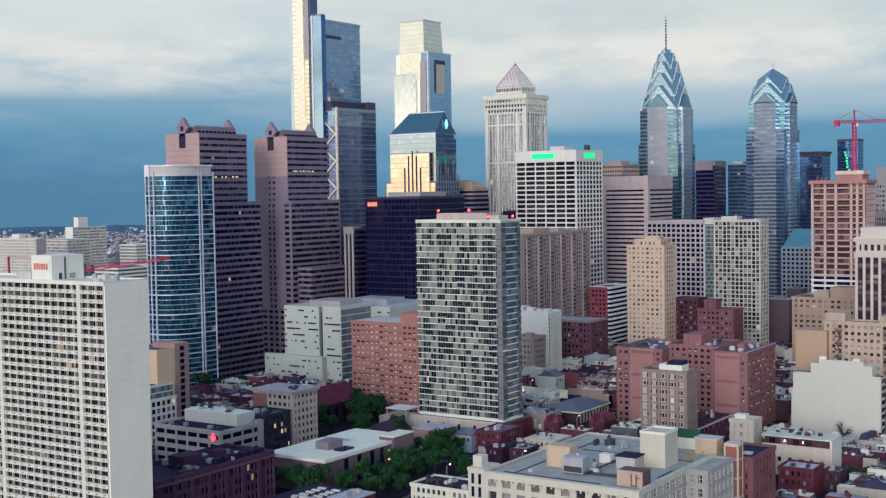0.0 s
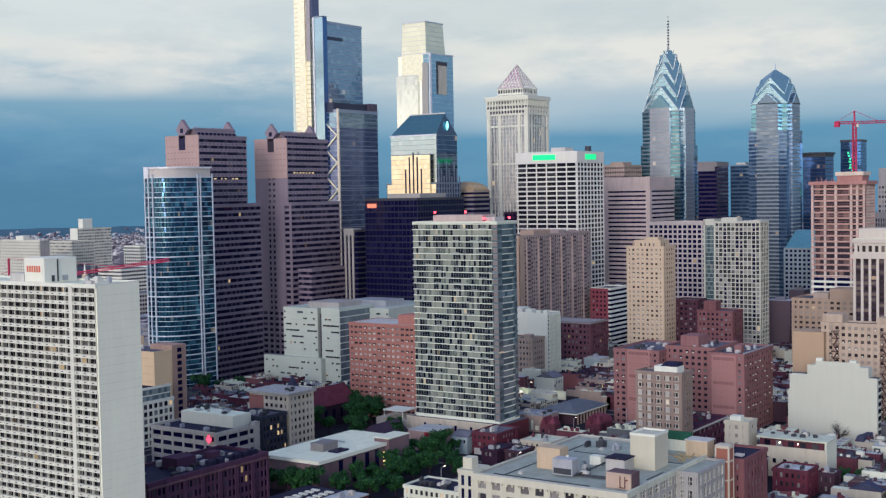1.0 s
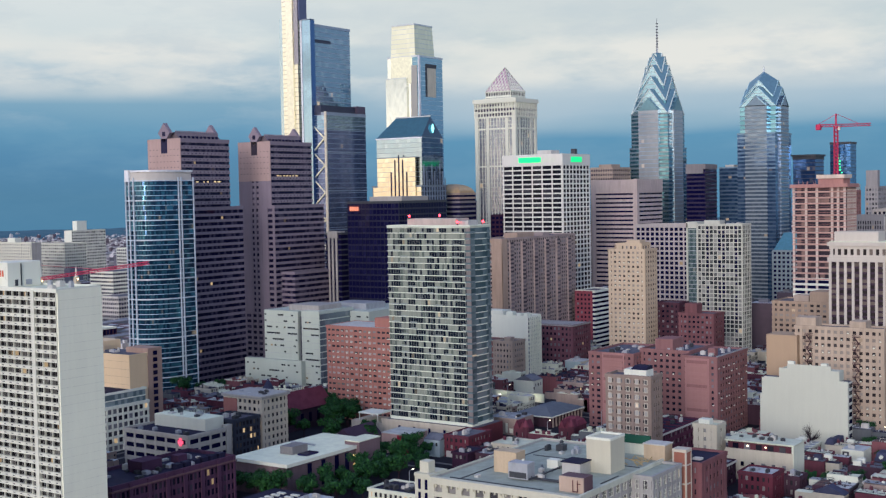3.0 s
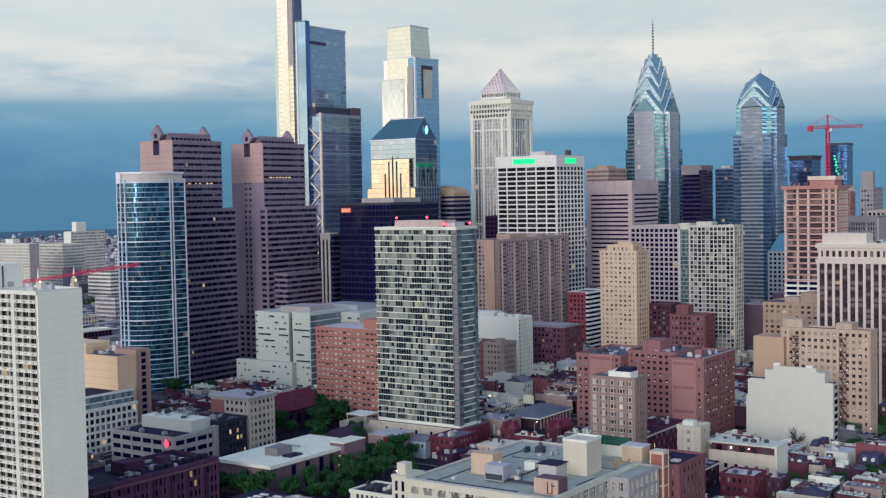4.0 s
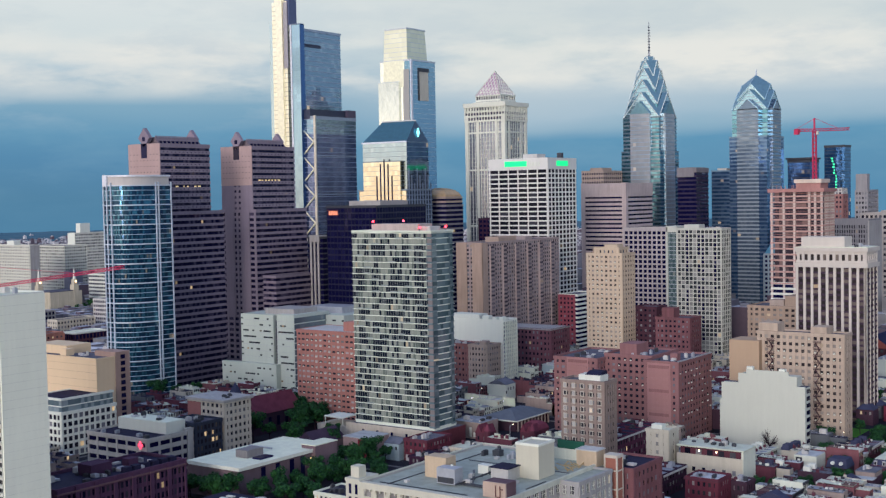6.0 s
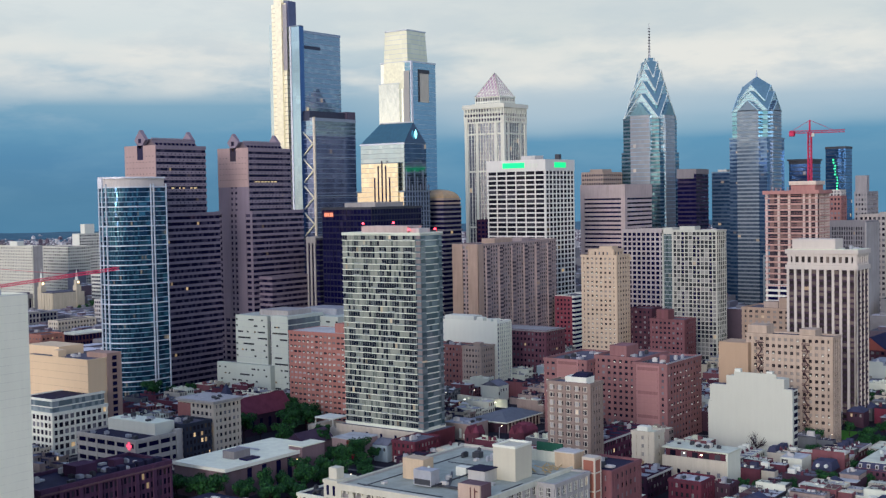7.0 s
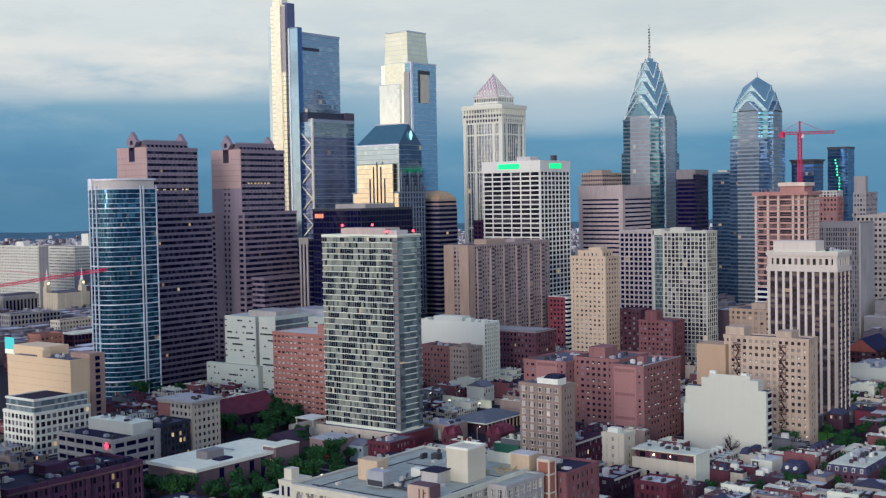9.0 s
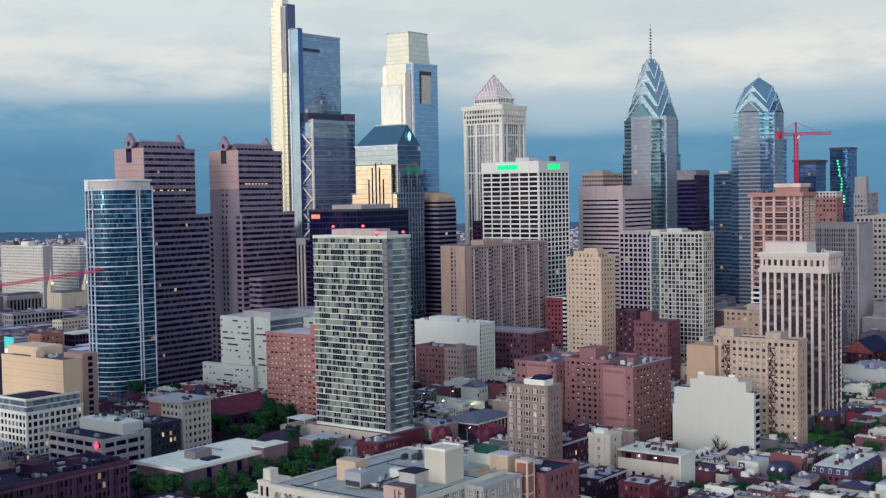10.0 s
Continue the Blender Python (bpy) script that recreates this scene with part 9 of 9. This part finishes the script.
def colonnade(x, y, w, label):
    t = thing("museum", label, "museum", x, y)
    st = wall("museum_stone", (0.40, 0.385, 0.37))
    part("body", boxes((0, 0, 0, 62, w, 20)), st, t)
    part("attic", boxes((-1.5, -2.5, 17, 63, w + 1, 22)), st, t)
    part("roof", boxes((3, 3, 22, 58, w - 3, 24)), M_ROOF, t)
    c = part("column", boxes((0, -1.9, 3, 1.5, -0.4, 17)), st, t)
    c.location = (1, 0, 0)
    for i in range(1, 13):
        again(c, 1 + i * 4.8, 0, 0)
    part("plinth", boxes((-2, -3, 0, 63, 0.2, 3.2)), st, t)
    # flat dark sheet standing in for the shade behind the columns
    part("gloom", boxes((0.5, -0.12, 3.3, 61.5, 0.02, 16.8)), M_GLASSDARK, t)


colonnade(72, 748, 22, "grey stone museum with tall colonnade")
tower_crane(-292, 241, 0, 71, 126, 24, -80, "construction_crane", "long red lattice crane with raised jib beside the curved tower", 16)
tb = midrise("sign_block", "dark low block with lit teal billboard", -204, 312, 18, 24, 15, 4, 5, 6, M_BRICKDARK, sp=0.5, pf=0.4, category="building", join=True)
part("billboard", boxes((-0.9, 3, 18, -0.5, 15, 27)), glowing("teal_screen", (0.05, 0.42, 0.40), 0.55), tb, "lit teal billboard")
part("billboard_foot", boxes((-0.9, 3, 14.4, -0.5, 15, 17.9)), glowing("pale_screen", (0.66, 0.72, 0.55), 0.4), tb, "lit cream strip of the billboard")
tb = midrise("orange_brick_hall", "orange brick hall with flat roof", -118, 406, 17, 22, 14, 3, 4, 5, wall("hall_orange", (0.46, 0.24, 0.17)), sp=0.7, pf=0.6, category="hall", join=True)
tb = midrise("white_roofed_store", "dark glass store with white flat roof", -82, 408, 18, 34, 12, 2, 6, 9, M_BRICKDARK, M_GLASSDARK, sp=0.3, pf=0.3, roof=M_ROOFPALE, edge=M_WHITE, category="store", join=True)
tb = midrise("cream_arcade_building", "cream stone building with arched windows", -22, 512, 14, 44, 13, 3, 4, 12, wall("arcade_cream", (0.66, 0.60, 0.50)), M_GLASS, sp=0.5, pf=0.45, category="building", join=True)
tb = midrise("grey_library_block", "grey stone block with tall dark windows", -26, 588, 18, 38, 16, 3, 5, 9, wall("library_grey", (0.42, 0.41, 0.40)), M_GLASSDARK, sp=0.35, pf=0.45, category="building", join=True)
tb = midrise("grey_annex_block", "grey stone annex with dark window bays", 16, 600, 16, 26, 14, 3, 4, 6, MATS["library_grey"], M_GLASSDARK, sp=0.35, pf=0.4, category="building", join=True)
tb = midrise("church_hall", "brick church hall with red gable and steep dark blue slate roof", 128, -228, 22, 40, 12, 3, 6, 9, M_BRICKDARK, sp=0.5, pf=0.4, category="hall", join=True)
bm = bmesh.new()
prism(bm, rect(0, -1, 41, 23), 12, 21, top=rect(0.1, 10.5, 41, 11.5))
part("pitched_roof", bm, roofing("navy_slate", (0.035, 0.045, 0.085), 0.3), tb)
bm = bmesh.new()
prism(bm, [(-0.9, -0.5), (-0.1, -0.5), (-0.1, 22.5), (-0.9, 22.5)], 12, 20.4, top=[(-0.9, 10.4), (-0.1, 10.4), (-0.1, 11.6), (-0.9, 11.6)])
part("gable", bm, wall("gable_red", (0.36, 0.13, 0.09)), tb, "red brick gable")
tb = thing("pale_store", "long pale rendered store with stepped blank wall", "store", 30, -272)
part("body", boxes((0, 0, 0, 40, 31, 15)), wall("store_pale", (0.50, 0.54, 0.50), stain=0.1), tb)
part("raised_wall", boxes((0, 17, 15, 0.6, 31, 17.4), (0, 1, 15, 0.6, 9, 16)), MATS["store_pale"], tb)
part("roof", boxes((0.7, 0.4, 15, 39.6, 30.6, 15.3)), H_ROOFS[3], tb)
rooftop(tb, 2, 2, 38, 29, 15.2, 77, 7)
tb = thing("low_brick_garage", "low dark brick garage row with flat grey roof", "garage", 14, -276)
part("body", boxes((0, 0, 0, 15, 34, 6.5)), M_BRICKDARK, tb)
part("roof", boxes((-0.2, -0.2, 6.5, 15.2, 34.2, 6.9)), H_ROOFS[1], tb)
door = part("garage_door", boxes((-0.08, 0, 0.2, 0.06, 3.0, 3.6)), M_GLASSDARK, tb)
door.location = (0, 2, 0)
for i in range(1, 7):
    again(door, 0, 2 + i * 4.6, 0)
TAKEN += footprints()
far_city()


# ---- trees ----
def leaf_material():
    m, k, b = shader("leaves")
    r = pane_random(k)
    pos = k.n("NewGeometry").outputs["Position"]
    n1 = k.noise(pos, 0.3, 3)
    c = k.mix(k.math("MULTIPLY", r, r), (0.008, 0.042, 0.018), (0.050, 0.185, 0.038))
    c = k.mix(k.math("MULTIPLY", n1, 0.6), c, (0.010, 0.036, 0.018))
    k.link(c, b.inputs["Base Color"])
    b.inputs["Roughness"].default_value = 0.7
    b.inputs["Specular IOR Level"].default_value = 0.12
    return m


M_LEAF = leaf_material()
M_BARK = wall("bark", (0.09, 0.065, 0.05))


def tree(seed, h, spread, leaves=1500, bare=False):
    rnd = random.Random(seed)
    t = thing("tree", "bare grey tree with fine twigs" if bare else "leafy green street tree with dense uneven crown", "tree", group="trees")
    bm = bmesh.new()

    def limb(p, q, r0, r1):
        d = (q - p).normalized()
        u = d.cross(Vector((0.3, 1, 0.2))).normalized()
        w = d.cross(u)
        lo = [bm.verts.new(p + (u * math.cos(i * 1.0472) + w * math.sin(i * 1.0472)) * r0) for i in range(6)]
        hi = [bm.verts.new(q + (u * math.cos(i * 1.0472) + w * math.sin(i * 1.0472)) * r1) for i in range(6)]
        for i in range(6):
            bm.faces.new((lo[i], lo[(i + 1) % 6], hi[(i + 1) % 6], hi[i]))

    fork = Vector((rnd.uniform(-0.4, 0.4), rnd.uniform(-0.4, 0.4), h * 0.36))
    limb(Vector((0, 0, -0.3)), fork, h * 0.035, h * 0.024)
    blobs = []
    for i in range(11):
        a = i * 2.4 + rnd.uniform(-0.4, 0.4)
        rad = spread * rnd.uniform(0.25, 0.75)
        tip = Vector((math.cos(a) * rad, math.sin(a) * rad, h * rnd.uniform(0.5, 0.9)))
        limb(fork, tip, h * 0.014, h * 0.004)
        blobs.append((tip, spread * rnd.uniform(0.28, 0.48)))
        if bare:
            for j in range(14):
                q = tip + Vector((rnd.uniform(-1, 1), rnd.uniform(-1, 1), rnd.uniform(-0.3, 1.2))) * spread * 0.45
                limb(fork.lerp(tip, rnd.uniform(0.5, 1)), q, 0.05, 0.02)
    part("trunk", bm, M_BARK, t)
    if bare:
        return t
    blobs.append((Vector((0, 0, h * 0.78)), spread * 0.5))
    bm = bmesh.new()
    for i in range(leaves):
        c, r = rnd.choice(blobs)
        v = Vector((rnd.gauss(0, 1), rnd.gauss(0, 1), rnd.gauss(0, 1))).normalized() * r * rnd.uniform(0.55, 1.08)
        v.z *= 0.85
        p = c + v
        n = (v.normalized() + Vector((rnd.uniform(-0.7, 0.7), rnd.uniform(-0.7, 0.7), rnd.uniform(-0.2, 0.9)))).normalized()
        u = n.cross(Vector((rnd.uniform(-1, 1), rnd.uniform(-1, 1), 0.2))).normalized()
        w = n.cross(u)
        s = rnd.uniform(0.28, 0.62)
        bm.faces.new([bm.verts.new(p + u * s), bm.verts.new(p + w * s * 0.8), bm.verts.new(p - u * s), bm.verts.new(p - w * s * 0.8)])
    part("crown", bm, M_LEAF, t)
    return t


def grove():
    rnd = random.Random(31)
    kinds = [tree(1, 12, 5.2), tree(2, 14, 6.2, 1800), tree(3, 10, 4.2, 1200)]
    fresh = [True] * 3
    spots = [(-396, -116), (-386, -117), (-375, -117), (-364, -118), (-405, -122), (-396, -128), (-386, -131), (-374, -130), (-364, -130), (-354, -126), (-412, -113), (-409, -104), (-380, -124), (-369, -124), (-358, -134), (-402, -136), (-390, -140), (-350, -118), (-332, -104), (-331, -94), (-336, -118),
             (-345, -138), (-352, -146), (-338, -132), (-320, -98), (-312, -106), (-310, -115), (-318, -112), (-327, -121), (-326, -86), (-405, -95), (-406, -84),
             (-164, -304), (-157, -301), (-153, -306), (-160, -309), (3, -270), (10, -275), (-4, -274), (16, -266), (-60, -262), (-52, -270), (-66, -254), (-44, -262), (-34, -270), (-108, -300), (-100, -304), (-24, -262), (-306, -24), (-300, -30), (-262, -20), (-256, -10), (-246, -4), (-236, 2), (-252, -24),
             (-274, -27), (-268, -34), (-281, -34), (-262, -28), (-222, -4), (-231, -58), (-240, -62), (-228, -64), (-300, -73), (-292, -66), (-310, -57),
             (-410, -99), (-411, -88), (-279, -288), (-282, -296), (-262, -318), (-149, -301), (-140, -297), (-130, -285), (-122, -300), (-112, -310), (-160, -300), (-202, -292),
             (-186, -306), (-90, -300), (-96, -318), (-232, -306), (-246, -330), (-220, -340), (-208, -322), (-180, -330), (-160, -340), (-2, -256), (-10, -270), (6, -284),
             (-310, 121), (-296, 116), (-250, 112), (-238, 108), (-226, 104), (-316, 108), (-335, 104), (-70, -240), (-62, -250), (-295, -208), (-292, -232), (-262, -226), (-258, -236)]
    for x, y in spots:
        i = rnd.randrange(3)
        m = pose(x, y, 0, 0, 0, rnd.uniform(0, 360)) @ Matrix.Diagonal((1, 1, 1, 1))
        if fresh[i]:
            fresh[i] = False
            kinds[i].matrix_basis = m
            ob = kinds[i]
        else:
            ob = copy_thing(kinds[i], m)
        s = rnd.uniform(0.95, 1.25) if y > -80 else rnd.uniform(0.75, 1.0) if y > -200 else rnd.uniform(0.6, 0.85)
        ob.scale = (s * rnd.uniform(0.9, 1.1), s, s * rnd.uniform(0.85, 1.1))
    # small trees in the yards between the rows
    yard = random.Random(88)
    placed = 0
    while placed < 34:
        x, y = yard.uniform(-310, -110), yard.uniform(-352, -234)
        if clear(x - 1, y - 1, x + 1, y + 1, 1.0) and not any(p - 1.4 < x < r + 1.4 and q - 1.4 < y < v + 1.4 for p, q, r, v in LAID):
            placed += 1
            s = yard.uniform(0.5, 0.8)
            copy_thing(kinds[yard.randrange(3)], pose(x, y, 0, 0, 0, yard.uniform(0, 360))).scale = (s, s, s)
    b = tree(9, 12, 5, bare=True)
    b.matrix_basis = pose(-203, -264, 0)
    # wooded squares to the north
    far = [(128 + rnd.uniform(0, 40), 676 + rnd.uniform(0, 14)) for _ in range(8)] + [(160 + rnd.uniform(0, 50), 690 + rnd.uniform(0, 40)) for _ in range(10)]
    for x, y in far:
        copy_thing(kinds[rnd.randrange(3)], pose(x, y, 0, 0, 0, rnd.uniform(0, 360)))


grove()


# ---- cars and lamps ----
def car(colour, words):
    t = thing("car", f"{words} parked car at the kerb", "car", group="parked cars")
    paint = metal("paint_" + words, colour, 0.3, 0.2)
    bm = bmesh.new()
    prism(bm, rect(-2.2, -0.88, 2.2, 0.88), 0.3, 0.85, top=rect(-2.15, -0.82, 2.1, 0.82))
    part("body", bm, paint, t)
    bm = bmesh.new()
    prism(bm, rect(-1.5, -0.8, 1.1, 0.8), 0.85, 1.42, top=rect(-1.0, -0.66, 0.5, 0.66))
    part("cabin", bm, M_GLASSDARK, t)
    part("roof_panel", boxes((-1.0, -0.66, 1.42, 0.5, 0.66, 1.47)), paint, t)
    bm = bmesh.new()
    prism(bm, [(0.33 * math.cos(i * math.pi / 5), 0.33 * math.sin(i * math.pi / 5)) for i in range(10)], -0.1, 0.1)
    w = part("wheel", bm, M_DARKMETAL, t)
    w.matrix_basis = pose(-1.35, -0.8, 0.33, 90)
    for x, y in ((1.35, -0.8), (-1.35, 0.8), (1.35, 0.8)):
        o = again(w)
        o.matrix_basis = pose(x, y, 0.33, 90)
    return t


def street_life():
    rnd = random.Random(71)
    cars = [car((0.5, 0.5, 0.52), "silver"), car((0.02, 0.02, 0.025), "black"), car((0.6, 0.6, 0.6), "white"), car((0.25, 0.03, 0.03), "red")]
    fresh = [True] * 4
    spots = [(-323.5, -150 - i * 6.2, 90) for i in range(9)] + [(-316.5, -165 - i * 6.2, 90) for i in range(8)] + [(-310 + i * 6.1, -149, 0) for i in range(12)] + [(-250 + i * 6.1, -231, 0) for i in range(10)] + [(-324, -100 + i * 6, 90) for i in range(4)]
    for x, y, r in spots:
        if rnd.random() < 0.3:
            continue
        i = rnd.randrange(4)
        m = pose(x, y, 0, 0, 0, r + rnd.uniform(-2, 2))
        if fresh[i]:
            fresh[i] = False
            cars[i].matrix_basis = m
        else:
            copy_thing(cars[i], m)
    first = None
    for x, y in ((-366, -146), (-327, -160), (-313, -200), (-240, -141), (-200, -151), (-166, -52), (-150, -62), (-300, -233), (-178, -291)):
        if first is None:
            t = thing("street_lamp", "grey steel street lamp with curved arm and lit head", "street lamp", x, y, group="street lamps")
            bm = bmesh.new()
            beam(bm, (0, 0, 0), (0, 0, 8.5), 0.12)
            part("pole", bm, M_DUCT, t)
            bm = bmesh.new()
            beam(bm, (0, 0, 8.5), (1.0, 0, 9.1), 0.08)
            beam(bm, (1.0, 0, 9.1), (2.2, 0, 9.2), 0.08)
            arm = part("arm", bm, M_DUCT, t)
            part("head", boxes((1.9, -0.2, 9.0, 2.8, 0.2, 9.2)), glowing("lamp_head", (1.0, 0.82, 0.55), 5), arm)
            first = t
        else:
            copy_thing(first, pose(x, y, 0))


street_life()


tb = thing("grey_yard_shed", "low slate grey rendered shed with hipped felt roof", "shed", -322, -212)
part("body", boxes((0, 0, 0, 16, 13, 11)), H_WALLS[6], tb)
bm = bmesh.new()
prism(bm, rect(-0.4, -0.4, 16.4, 13.4), 11, 12.6, top=rect(3, 3, 13, 10))
part("roof", bm, H_ROOFS[1], tb)
